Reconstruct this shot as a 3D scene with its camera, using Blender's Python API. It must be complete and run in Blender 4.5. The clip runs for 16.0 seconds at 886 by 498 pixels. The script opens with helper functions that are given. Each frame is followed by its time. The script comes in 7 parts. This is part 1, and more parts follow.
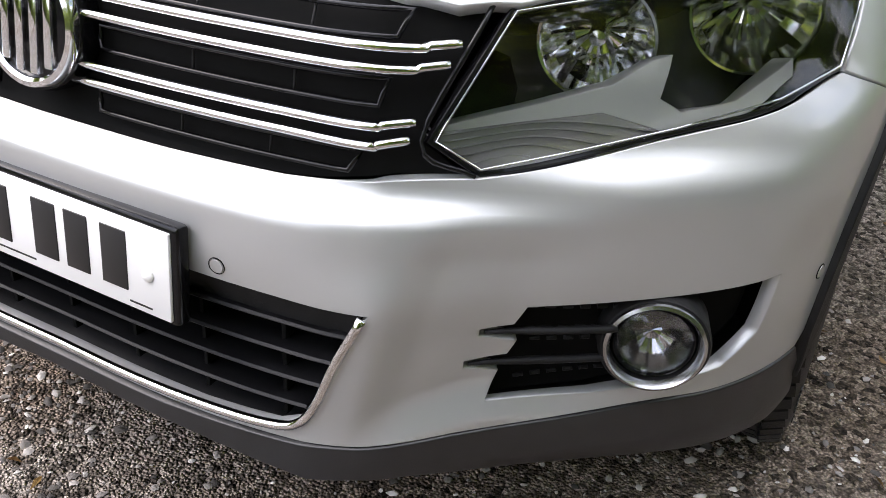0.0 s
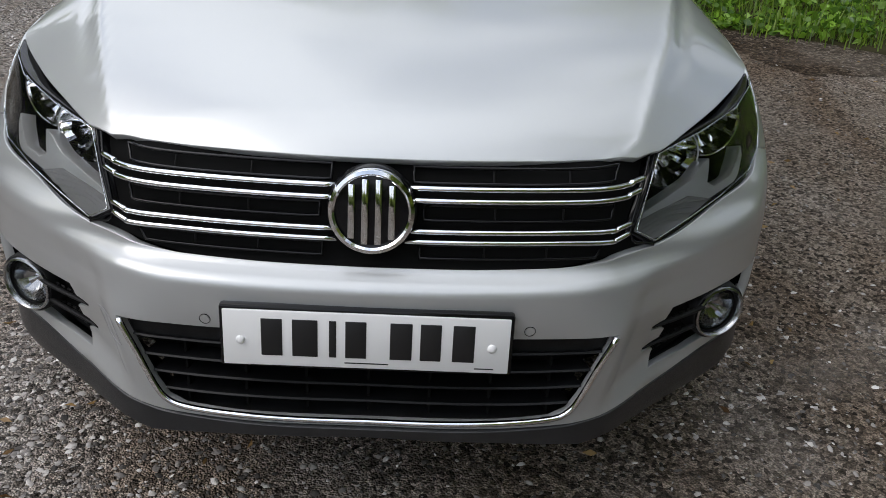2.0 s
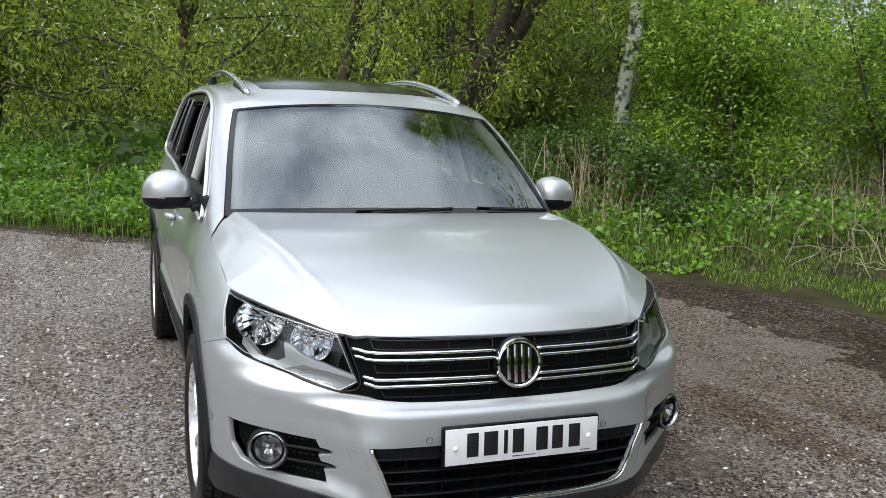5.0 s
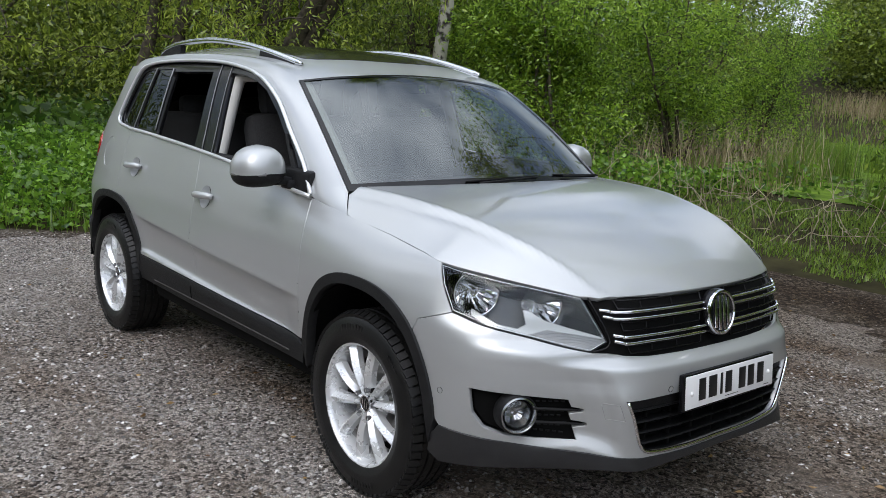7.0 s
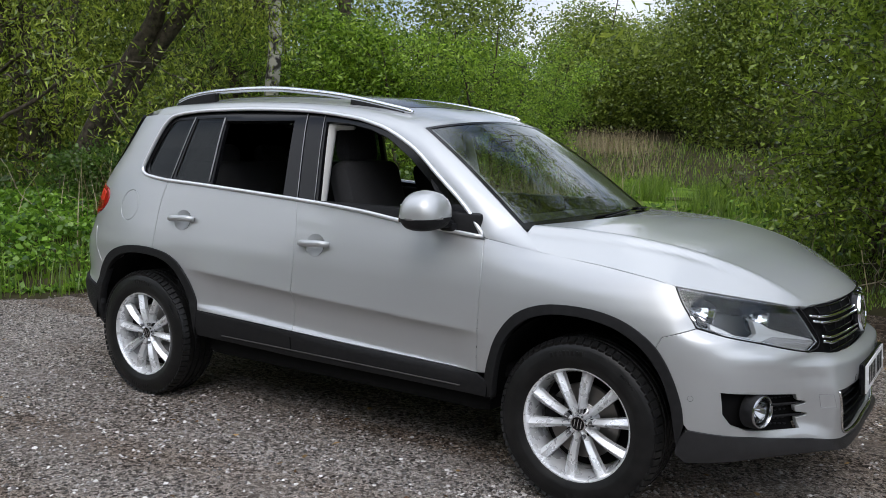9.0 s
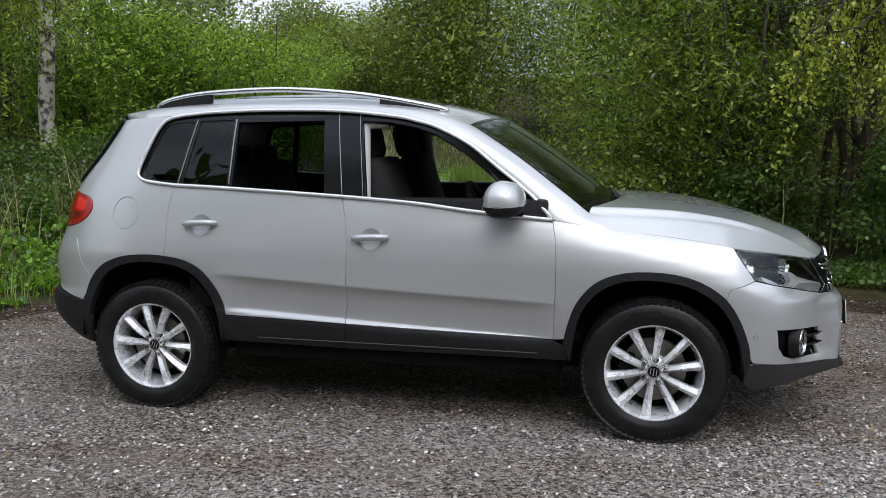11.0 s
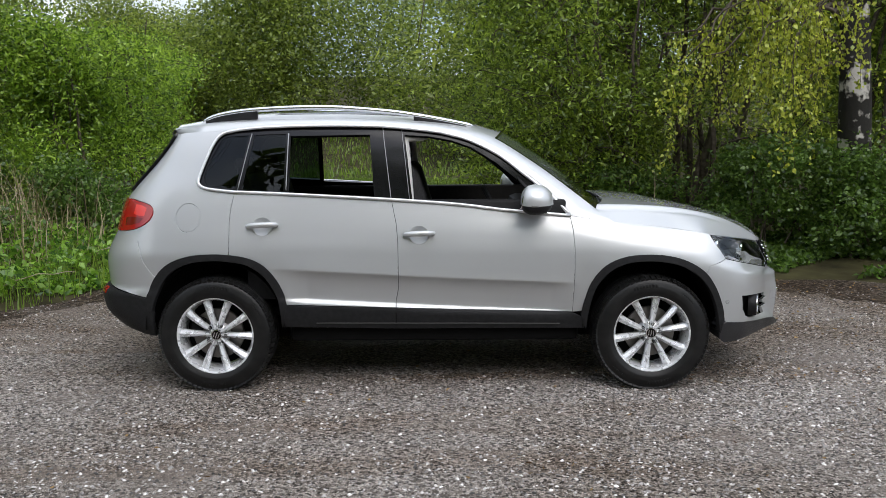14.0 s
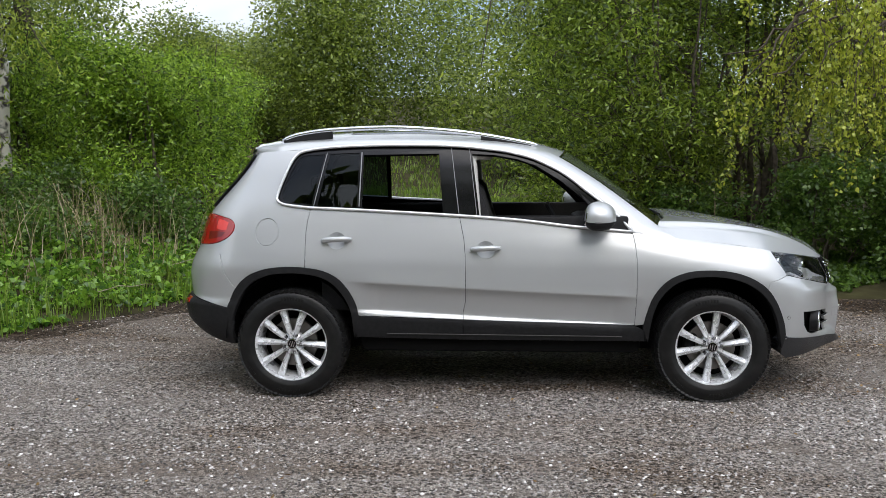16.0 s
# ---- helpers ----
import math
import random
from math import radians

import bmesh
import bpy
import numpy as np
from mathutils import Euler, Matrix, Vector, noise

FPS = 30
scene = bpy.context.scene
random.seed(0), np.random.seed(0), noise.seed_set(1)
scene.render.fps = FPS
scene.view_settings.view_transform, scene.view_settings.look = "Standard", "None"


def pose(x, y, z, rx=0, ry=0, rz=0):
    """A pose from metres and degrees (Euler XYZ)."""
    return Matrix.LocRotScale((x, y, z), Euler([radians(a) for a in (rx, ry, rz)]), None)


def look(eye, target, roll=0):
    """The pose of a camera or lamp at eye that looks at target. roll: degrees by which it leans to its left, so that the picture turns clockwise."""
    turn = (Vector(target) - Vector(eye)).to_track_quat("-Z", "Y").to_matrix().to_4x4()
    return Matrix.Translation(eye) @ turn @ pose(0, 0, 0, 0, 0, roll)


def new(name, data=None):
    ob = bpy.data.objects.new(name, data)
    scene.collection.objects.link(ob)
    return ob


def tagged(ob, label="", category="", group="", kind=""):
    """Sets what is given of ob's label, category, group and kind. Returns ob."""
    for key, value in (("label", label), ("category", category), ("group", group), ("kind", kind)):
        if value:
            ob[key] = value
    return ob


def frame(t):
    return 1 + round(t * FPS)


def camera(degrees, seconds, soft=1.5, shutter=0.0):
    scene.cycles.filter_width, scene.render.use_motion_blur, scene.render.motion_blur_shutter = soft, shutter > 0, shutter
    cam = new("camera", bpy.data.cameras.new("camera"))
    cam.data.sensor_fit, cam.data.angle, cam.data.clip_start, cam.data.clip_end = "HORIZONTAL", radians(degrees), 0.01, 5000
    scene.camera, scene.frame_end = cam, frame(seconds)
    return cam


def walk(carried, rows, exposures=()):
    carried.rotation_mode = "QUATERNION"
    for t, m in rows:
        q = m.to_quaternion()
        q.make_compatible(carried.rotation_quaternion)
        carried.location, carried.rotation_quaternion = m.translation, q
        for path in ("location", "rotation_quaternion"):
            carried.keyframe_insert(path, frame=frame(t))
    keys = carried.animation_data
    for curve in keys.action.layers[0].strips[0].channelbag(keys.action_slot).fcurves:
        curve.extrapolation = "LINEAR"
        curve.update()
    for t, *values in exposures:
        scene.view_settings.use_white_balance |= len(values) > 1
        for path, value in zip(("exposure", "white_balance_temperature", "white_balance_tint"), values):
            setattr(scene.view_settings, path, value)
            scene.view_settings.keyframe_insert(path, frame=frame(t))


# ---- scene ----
cam = camera(53.4, 16.0, soft=0.5)
PATH = [
    (0, (1.548, 0.902, 1.069), (-0.008, 0.101, 0.101), 4.0),
    (0.5, (1.788, 0.704, 1.148), (0.137, 0.161, 0.159), 2.8),
    (1, (1.955, 0.504, 1.214), (0.253, 0.185, 0.212), 2.4),
    (1.5, (2.104, 0.313, 1.309), (0.366, 0.193, 0.328), 3.1),
    (2, (2.314, 0.092, 1.41), (0.518, 0.141, 0.532), 3.1),
    (2.5, (2.528, -0.036, 1.516), (0.634, 0.146, 0.898), 2.3),
    (3, (2.823, -0.138, 1.531), (0.89, 0.145, 1.101), 1.9),
    (3.2, (2.887, -0.194, 1.554), (0.952, 0.115, 1.151), 2.2),
    (5.3, (3.272, -1.422, 1.55), (1.47, -0.615, 1.233), 2.8),
    (5.5, (3.219, -1.564, 1.543), (1.443, -0.701, 1.224), 2.9),
    (6, (3.03, -1.865, 1.49), (1.33, -0.866, 1.159), 3.0),
    (6.5, (2.765, -2.198, 1.503), (1.15, -1.069, 1.162), 2.9),
    (7, (2.547, -2.631, 1.485), (1.03, -1.377, 1.131), 2.7),
    (7.5, (2.29, -2.983, 1.441), (0.875, -1.609, 1.106), 2.6),
    (8, (1.972, -3.317, 1.448), (0.668, -1.829, 1.155), 2.3),
    (8.5, (1.702, -3.719, 1.443), (0.512, -2.13, 1.196), 2.1),
    (9, (1.369, -4.024, 1.435), (0.296, -2.353, 1.195), 1.6),
    (9.5, (1.043, -4.343, 1.455), (0.111, -2.59, 1.214), 1.5),
    (10, (0.718, -4.661, 1.45), (-0.051, -2.831, 1.207), 1.5),
    (10.2, (0.552, -4.755, 1.425), (-0.153, -2.9, 1.182), 1.4),
    (12.3, (-0.858, -5.414, 1.531), (-0.942, -3.437, 1.241), -0.5),
    (12.5, (-0.969, -5.498, 1.545), (-1.013, -3.521, 1.241), 0.2),
    (13, (-1.118, -5.625, 1.544), (-1.09, -3.647, 1.255), -0.2),
    (13.5, (-1.195, -5.815, 1.53), (-1.15, -3.835, 1.251), -0.3),
    (14, (-1.233, -6.03, 1.521), (-1.237, -4.047, 1.264), -0.3),
    (14.5, (-1.295, -6.164, 1.509), (-1.366, -4.179, 1.275), -0.2),
    (15, (-1.327, -6.231, 1.505), (-1.439, -4.246, 1.29), -0.3),
    (15.5, (-1.303, -6.255, 1.52), (-1.431, -4.27, 1.307), -0.3),
    (16, (-1.3, -6.247, 1.518), (-1.428, -4.263, 1.305), -0.3),
]
walk(cam, [(t, look(eye, target, roll)) for t, eye, target, roll in PATH],
     exposures=[(0, 1.12, 6600, 16), (0.5, 0.55, 6500, 13), (1.1, 0.17, 6450, 11), (1.6, -0.04, 6450, 11), (2, -0.22, 6450, 10), (2.6, -0.26, 6450, 10), (3.2, -0.19, 6450, 10), (5.3, 0.25, 6300, 9), (6.5, 0.06, 6250, 9),
                (7.5, -0.24, 6200, 11), (9, -0.19, 6200, 11), (10.2, -0.14, 6200, 11), (12.5, -0.14, 6250, 10), (13, 0.05, 6350, 10), (16, 0.06, 6350, 10)])

# ---- world and light ----
SUN_AZ, SUN_EL = 292.0, 48.0      # compass of the sun seen from the car, degrees from +x towards +y
world = bpy.data.worlds.new("sky")
scene.world = world
world.use_nodes = True
wn, wl = world.node_tree.nodes, world.node_tree.links
wn.clear()
w_out = wn.new("ShaderNodeOutputWorld")
w_bg = wn.new("ShaderNodeBackground")
w_sky = wn.new("ShaderNodeTexSky")
w_sky.sky_type = "NISHITA"
w_sky.sun_disc = False
w_sky.sun_elevation = radians(SUN_EL)
w_sky.sun_rotation = radians(90 - SUN_AZ)
w_sky.dust_density = 1.5
w_tc = wn.new("ShaderNodeTexCoord")
w_map = wn.new("ShaderNodeMapping")
w_map.inputs["Scale"].default_value = (1.0, 1.0, 1.5)
w_noise = wn.new("ShaderNodeTexNoise")
w_noise.inputs["Scale"].default_value = 2.3
w_noise.inputs["Detail"].default_value = 6
w_noise.inputs["Roughness"].default_value = 0.48
w_ramp = wn.new("ShaderNodeValToRGB")
w_ramp.color_ramp.elements[0].color = (0.12, 0.12, 0.12, 1)
w_ramp.color_ramp.elements[0].position = 0.40
w_ramp.color_ramp.elements[1].position = 0.60
w_mix = wn.new("ShaderNodeMixRGB")
w_mix.inputs["Color2"].default_value = (9.9, 10.2, 10.8, 1)
# thin cloud is brighter round the hidden sun
w_dot = wn.new("ShaderNodeVectorMath")
w_dot.operation = "DOT_PRODUCT"
w_dot.inputs[1].default_value = (math.cos(radians(SUN_EL)) * math.cos(radians(SUN_AZ)), math.cos(radians(SUN_EL)) * math.sin(radians(SUN_AZ)), math.sin(radians(SUN_EL)))
w_glow = wn.new("ShaderNodeMapRange")
w_glow.inputs["From Min"].default_value, w_glow.inputs["From Max"].default_value = 0.1, 1.0
w_glow.inputs["To Min"].default_value, w_glow.inputs["To Max"].default_value = 0.9, 1.4
w_mul = wn.new("ShaderNodeMixRGB")
w_mul.blend_type = "MULTIPLY"
w_mul.inputs["Fac"].default_value = 1.0
wl.new(w_tc.outputs["Generated"], w_map.inputs["Vector"])
wl.new(w_map.outputs["Vector"], w_noise.inputs["Vector"])
wl.new(w_noise.outputs["Fac"], w_ramp.inputs["Fac"])
wl.new(w_ramp.outputs["Color"], w_mix.inputs["Fac"])
wl.new(w_sky.outputs["Color"], w_mix.inputs["Color1"])
wl.new(w_tc.outputs["Generated"], w_dot.inputs[0])
wl.new(w_dot.outputs["Value"], w_glow.inputs["Value"])
wl.new(w_mix.outputs["Color"], w_mul.inputs["Color1"])
wl.new(w_glow.outputs["Result"], w_mul.inputs["Color2"])
# an overcast sky is up to three times as bright overhead as at the horizon
w_sep = wn.new("ShaderNodeSeparateXYZ")
w_cie = wn.new("ShaderNodeMapRange")
w_cie.inputs["From Min"].default_value, w_cie.inputs["From Max"].default_value = 0.0, 1.0
w_cie.inputs["To Min"].default_value, w_cie.inputs["To Max"].default_value = 0.85, 1.5
w_mul2 = wn.new("ShaderNodeMixRGB")
w_mul2.blend_type = "MULTIPLY"
w_mul2.inputs["Fac"].default_value = 1.0
wl.new(w_tc.outputs["Generated"], w_sep.inputs["Vector"])
wl.new(w_sep.outputs["Z"], w_cie.inputs["Value"])
wl.new(w_mul.outputs["Color"], w_mul2.inputs["Color1"])
wl.new(w_cie.outputs["Result"], w_mul2.inputs["Color2"])
wl.new(w_mul2.outputs["Color"], w_bg.inputs["Color"])
w_bg.inputs["Strength"].default_value = 0.132
wl.new(w_bg.outputs["Background"], w_out.inputs["Surface"])

sun_data = bpy.data.lights.new("sun", "SUN")
sun_data.energy = 0.95
sun_data.angle = radians(40)
sun_data.color = (1.0, 0.95, 0.87)
sun = new("sun", sun_data)
sun_from = Vector((math.cos(radians(SUN_EL)) * math.cos(radians(SUN_AZ)), math.cos(radians(SUN_EL)) * math.sin(radians(SUN_AZ)), math.sin(radians(SUN_EL))))
sun.matrix_world = look(sun_from * 60, (0, 0, 0))

# ---- materials ----
def principled(name, color, rough=0.5, metal=0.0, coat=0.0, coat_rough=0.03, spec=0.5):
    m = bpy.data.materials.new(name)
    m.use_nodes = True
    b = m.node_tree.nodes["Principled BSDF"]
    b.inputs["Base Color"].default_value = (*color, 1)
    b.inputs["Roughness"].default_value = rough
    b.inputs["Metallic"].default_value = metal
    b.inputs["Coat Weight"].default_value = coat
    b.inputs["Coat Roughness"].default_value = coat_rough
    b.inputs["Specular IOR Level"].default_value = spec
    return m


def speckle(m, scale, dark, light, detail=4, rough=None, bump=0.0, bump_scale=None, coord="Object", lo=0.3, hi=0.7, big=0.0):
    """Noise from dark to light on the base colour, with fine relief; big adds slow stains at a tenth of the scale."""
    nt = m.node_tree
    b = nt.nodes["Principled BSDF"]
    tc = nt.nodes.new("ShaderNodeTexCoord")
    n = nt.nodes.new("ShaderNodeTexNoise")
    n.inputs["Scale"].default_value = scale
    n.inputs["Detail"].default_value = detail
    r = nt.nodes.new("ShaderNodeValToRGB")
    r.color_ramp.elements[0].position, r.color_ramp.elements[1].position = lo, hi
    r.color_ramp.elements[0].color, r.color_ramp.elements[1].color = (*dark, 1), (*light, 1)
    nt.links.new(tc.outputs[coord], n.inputs["Vector"])
    nt.links.new(n.outputs["Fac"], r.inputs["Fac"])
    last = r.outputs["Color"]
    if big:
        n2 = nt.nodes.new("ShaderNodeTexNoise")
        n2.inputs["Scale"].default_value = scale * 0.1
        n2.inputs["Detail"].default_value = 3
        nt.links.new(tc.outputs[coord], n2.inputs["Vector"])
        mr = nt.nodes.new("ShaderNodeMapRange")
        mr.inputs["From Min"].default_value, mr.inputs["From Max"].default_value = 0.3, 0.7
        mr.inputs["To Min"].default_value, mr.inputs["To Max"].default_value = 1 - big, 1 + big
        nt.links.new(n2.outputs["Fac"], mr.inputs["Value"])
        mm = nt.nodes.new("ShaderNodeMixRGB")
        mm.blend_type = "MULTIPLY"
        mm.inputs["Fac"].default_value = 1
        nt.links.new(last, mm.inputs["Color1"])
        nt.links.new(mr.outputs["Result"], mm.inputs["Color2"])
        last = mm.outputs["Color"]
    nt.links.new(last, b.inputs["Base Color"])
    if rough:
        mr = nt.nodes.new("ShaderNodeMapRange")
        mr.inputs["To Min"].default_value, mr.inputs["To Max"].default_value = rough
        nt.links.new(n.outputs["Fac"], mr.inputs["Value"])
        nt.links.new(mr.outputs["Result"], b.inputs["Roughness"])
    if bump:
        n3 = nt.nodes.new("ShaderNodeTexNoise")
        n3.inputs["Scale"].default_value = bump_scale or scale
        n3.inputs["Detail"].default_value = 5
        nt.links.new(tc.outputs[coord], n3.inputs["Vector"])
        bp = nt.nodes.new("ShaderNodeBump")
        bp.inputs["Strength"].default_value = bump
        bp.inputs["Distance"].default_value = 0.01
        nt.links.new(n3.outputs["Fac"], bp.inputs["Height"])
        nt.links.new(bp.outputs["Normal"], b.inputs["Normal"])
    return m


# silver metallic paint: flakes under a clear coat
PAINT = principled("silver_paint", (0.485, 0.497, 0.50), 0.40, 0.52, 1.0, 0.03)
_nt = PAINT.node_tree
_b = _nt.nodes["Principled BSDF"]
_tc = _nt.nodes.new("ShaderNodeTexCoord")
_v = _nt.nodes.new("ShaderNodeTexVoronoi")
_v.inputs["Scale"].default_value = 1500
_mr = _nt.nodes.new("ShaderNodeMapRange")
_mr.inputs["To Min"].default_value, _mr.inputs["To Max"].default_value = 0.37, 0.44
_nt.links.new(_tc.outputs["Object"], _v.inputs["Vector"])
_nt.links.new(_v.outputs["Color"], _mr.inputs["Value"])
_nt.links.new(_mr.outputs["Result"], _b.inputs["Roughness"])
_dn = _nt.nodes.new("ShaderNodeTexNoise")
_dn.inputs["Scale"].default_value = 3.5
_dn.inputs["Detail"].default_value = 8
_dr = _nt.nodes.new("ShaderNodeMapRange")
_dr.inputs["From Min"].default_value, _dr.inputs["From Max"].default_value = 0.35, 0.75
_dr.inputs["To Min"].default_value, _dr.inputs["To Max"].default_value = 0.015, 0.05
_nt.links.new(_tc.outputs["Object"], _dn.inputs["Vector"])
_nt.links.new(_dn.outputs["Fac"], _dr.inputs["Value"])
_nt.links.new(_dr.outputs["Result"], _b.inputs["Coat Roughness"])

BLACK_PLASTIC = speckle(principled("black_plastic", (0.016, 0.016, 0.016), 0.55, spec=0.22), 40, (0.009, 0.009, 0.0096), (0.016, 0.016, 0.0168), rough=(0.45, 0.65), bump=0.15, bump_scale=700)
GRILLE_PLASTIC = speckle(principled("grille_plastic", (0.006, 0.006, 0.007), 0.5, spec=0.3), 30, (0.004, 0.0042, 0.005), (0.009, 0.0093, 0.0105), rough=(0.4, 0.58))
LIP_PLASTIC = speckle(principled("grey_lip_plastic", (0.02, 0.02, 0.021), 0.4, spec=0.6), 30, (0.013, 0.0133, 0.0145), (0.020, 0.0203, 0.022), rough=(0.3, 0.42), bump=0.12, bump_scale=700)
GLOSS_BLACK = principled("gloss_black", (0.006, 0.006, 0.007), 0.12, 0.0, 0.0, spec=0.3)
STRIP_METAL = principled("satin_strip", (0.80, 0.81, 0.82), 0.28, 0.55, 0.3)
SEAM_GREY = principled("seam_grey", (0.30, 0.30, 0.31), 0.4, 0.3)
SILL_EDGE = principled("dull_sill_edge", (0.055, 0.053, 0.05), 0.6, spec=0.3)
SHELL = principled("dark_shell", (0.006, 0.006, 0.006), 0.85, spec=0.1)
CHROME = principled("chrome", (0.82, 0.83, 0.85), 0.07, 1.0)
SATIN = principled("satin_aluminium", (0.72, 0.73, 0.75), 0.22, 1.0)
REFLECTOR = principled("lamp_reflector", (0.93, 0.93, 0.94), 0.09, 1.0)
RUBBER = speckle(principled("tyre_rubber", (0.02, 0.02, 0.02), 0.66, spec=0.3), 18, (0.0055, 0.0055, 0.0057), (0.013, 0.0128, 0.0125), rough=(0.30, 0.50), bump=0.12, bump_scale=260, big=0.3)
ALLOY = speckle(principled("alloy_paint", (0.6, 0.61, 0.62), 0.3, 0.45, 0.6), 25, (0.72, 0.73, 0.74), (0.78, 0.79, 0.80), rough=(0.22, 0.34))
BOLT_STEEL = principled("bolt_steel", (0.22, 0.22, 0.23), 0.3, 0.9)
DISC = principled("brake_steel", (0.25, 0.24, 0.23), 0.4, 1.0)
CLOTH = speckle(principled("dark_cloth", (0.02, 0.02, 0.022), 0.9), 160, (0.012, 0.012, 0.013), (0.032, 0.032, 0.034), bump=0.2, bump_scale=600)
TRIM_GREY = principled("pale_pillar_trim", (0.55, 0.54, 0.51), 0.7)
PLATE_WHITE = principled("plate_white", (0.80, 0.80, 0.80), 0.32)
PLATE_BLACK = principled("plate_black", (0.012, 0.012, 0.013), 0.4)
WHITE_CAP = principled("white_cap", (0.85, 0.85, 0.85), 0.3)
RED_LENS = principled("red_lens", (0.33, 0.006, 0.006), 0.08, 0.0, 0.6)
RED_CORE = principled("red_lamp_core", (0.72, 0.03, 0.022), 0.12, 0.0, 0.6)
RED_DARK = principled("red_lamp_band", (0.15, 0.004, 0.004), 0.1, 0.0, 0.6)
FOG_BOWL = principled("fog_bowl", (0.42, 0.42, 0.43), 0.16, 1.0)
CLEAR_LAMP = principled("indicator_lens", (0.30, 0.30, 0.305), 0.12, 0.2, 0.6)


def glass(name, tint, rough=0.0, ior=1.5):
    m = bpy.data.materials.new(name)
    m.use_nodes = True
    nt = m.node_tree
    nt.nodes.clear()
    out = nt.nodes.new("ShaderNodeOutputMaterial")
    tr = nt.nodes.new("ShaderNodeBsdfTransparent")
    tr.inputs["Color"].default_value = (*tint, 1)
    gl = nt.nodes.new("ShaderNodeBsdfGlossy")
    gl.inputs["Roughness"].default_value = rough
    gl.inputs["Color"].default_value = (0.94, 0.99, 1.0, 1)
    fr = nt.nodes.new("ShaderNodeFresnel")
    fr.inputs["IOR"].default_value = ior
    mx = nt.nodes.new("ShaderNodeMixShader")
    nt.links.new(fr.outputs["Fac"], mx.inputs["Fac"])
    nt.links.new(tr.outputs["BSDF"], mx.inputs[1])
    nt.links.new(gl.outputs["BSDF"], mx.inputs[2])
    nt.links.new(mx.outputs["Shader"], out.inputs["Surface"])
    return m


SCREEN_GLASS = glass("windscreen_glass", (0.42, 0.48, 0.46), 0.0, 2.2)
TINT_GLASS = glass("tinted_glass", (0.08, 0.11, 0.115), 0.0, 1.32)
LAMP_GLASS = glass("lamp_glass", (0.97, 0.98, 0.98), 0.0, 1.47)
FOG_GLASS = glass("fog_lamp_glass", (0.97, 0.98, 0.98), 0.0, 1.38)


def leaf_material(name, dark, light, trans=0.5):
    m = bpy.data.materials.new(name)
    m.use_nodes = True
    nt = m.node_tree
    nt.nodes.clear()
    out = nt.nodes.new("ShaderNodeOutputMaterial")
    geo = nt.nodes.new("ShaderNodeNewGeometry")
    ramp = nt.nodes.new("ShaderNodeValToRGB")
    ramp.color_ramp.elements[0].color, ramp.color_ramp.elements[1].color = (*dark, 1), (*light, 1)
    dif = nt.nodes.new("ShaderNodeBsdfDiffuse")
    trn = nt.nodes.new("ShaderNodeBsdfTranslucent")
    gls = nt.nodes.new("ShaderNodeBsdfGlossy")
    gls.inputs["Roughness"].default_value = 0.45
    m1 = nt.nodes.new("ShaderNodeMixShader")
    m1.inputs["Fac"].default_value = trans
    m2 = nt.nodes.new("ShaderNodeMixShader")
    m2.inputs["Fac"].default_value = 0.05
    nt.links.new(geo.outputs["Random Per Island"], ramp.inputs["Fac"])
    nt.links.new(ramp.outputs["Color"], dif.inputs["Color"])
    nt.links.new(ramp.outputs["Color"], trn.inputs["Color"])
    nt.links.new(dif.outputs["BSDF"], m1.inputs[1])
    nt.links.new(trn.outputs["BSDF"], m1.inputs[2])
    nt.links.new(m1.outputs["Shader"], m2.inputs[1])
    nt.links.new(gls.outputs["BSDF"], m2.inputs[2])
    nt.links.new(m2.outputs["Shader"], out.inputs["Surface"])
    return m


LEAF_WILLOW = leaf_material("willow_leaf", (0.06, 0.12, 0.010), (0.56, 0.66, 0.08))
LEAF_BIRCH = leaf_material("birch_leaf", (0.20, 0.27, 0.015), (0.66, 0.70, 0.08))
LEAF_BUSH = leaf_material("bush_leaf", (0.045, 0.12, 0.007), (0.47, 0.68, 0.065))
LEAF_BRAMBLE = leaf_material("bramble_leaf", (0.035, 0.085, 0.010), (0.17, 0.29, 0.04))
LEAF_SCRUB = leaf_material("scrub_leaf", (0.03, 0.07, 0.006), (0.38, 0.51, 0.05))
LEAF_FAR = leaf_material("far_leaf", (0.05, 0.088, 0.010), (0.36, 0.45, 0.06))
LEAF_NETTLE = leaf_material("nettle_leaf", (0.035, 0.11, 0.009), (0.31, 0.53, 0.05))
GRASS_BLADE = leaf_material("grass_blade", (0.08, 0.15, 0.014), (0.29, 0.42, 0.05))
REED_BLADE = leaf_material("dry_reed", (0.22, 0.17, 0.085), (0.46, 0.38, 0.22), 0.2)
BARK = speckle(principled("bark", (0.08, 0.065, 0.045), 0.95), 14, (0.028, 0.022, 0.016), (0.13, 0.105, 0.075), detail=8, bump=0.9, bump_scale=22)
OLD_BIRCH = speckle(principled("old_birch_bark", (0.1, 0.09, 0.08), 0.9), 5, (0.018, 0.016, 0.013), (0.55, 0.52, 0.47), detail=7, bump=0.9, bump_scale=16, lo=0.56, hi=0.62)
BIRCH_BARK = speckle(principled("birch_bark", (0.5, 0.48, 0.43), 0.8), 7, (0.06, 0.05, 0.045), (0.62, 0.58, 0.50), detail=6, bump=0.5, bump_scale=18, lo=0.42, hi=0.52)

# ---- building helpers ----
from mathutils import geometry


def thing(name, label, category, group="", kind=""):
    return tagged(new(name), label, category, group, kind)


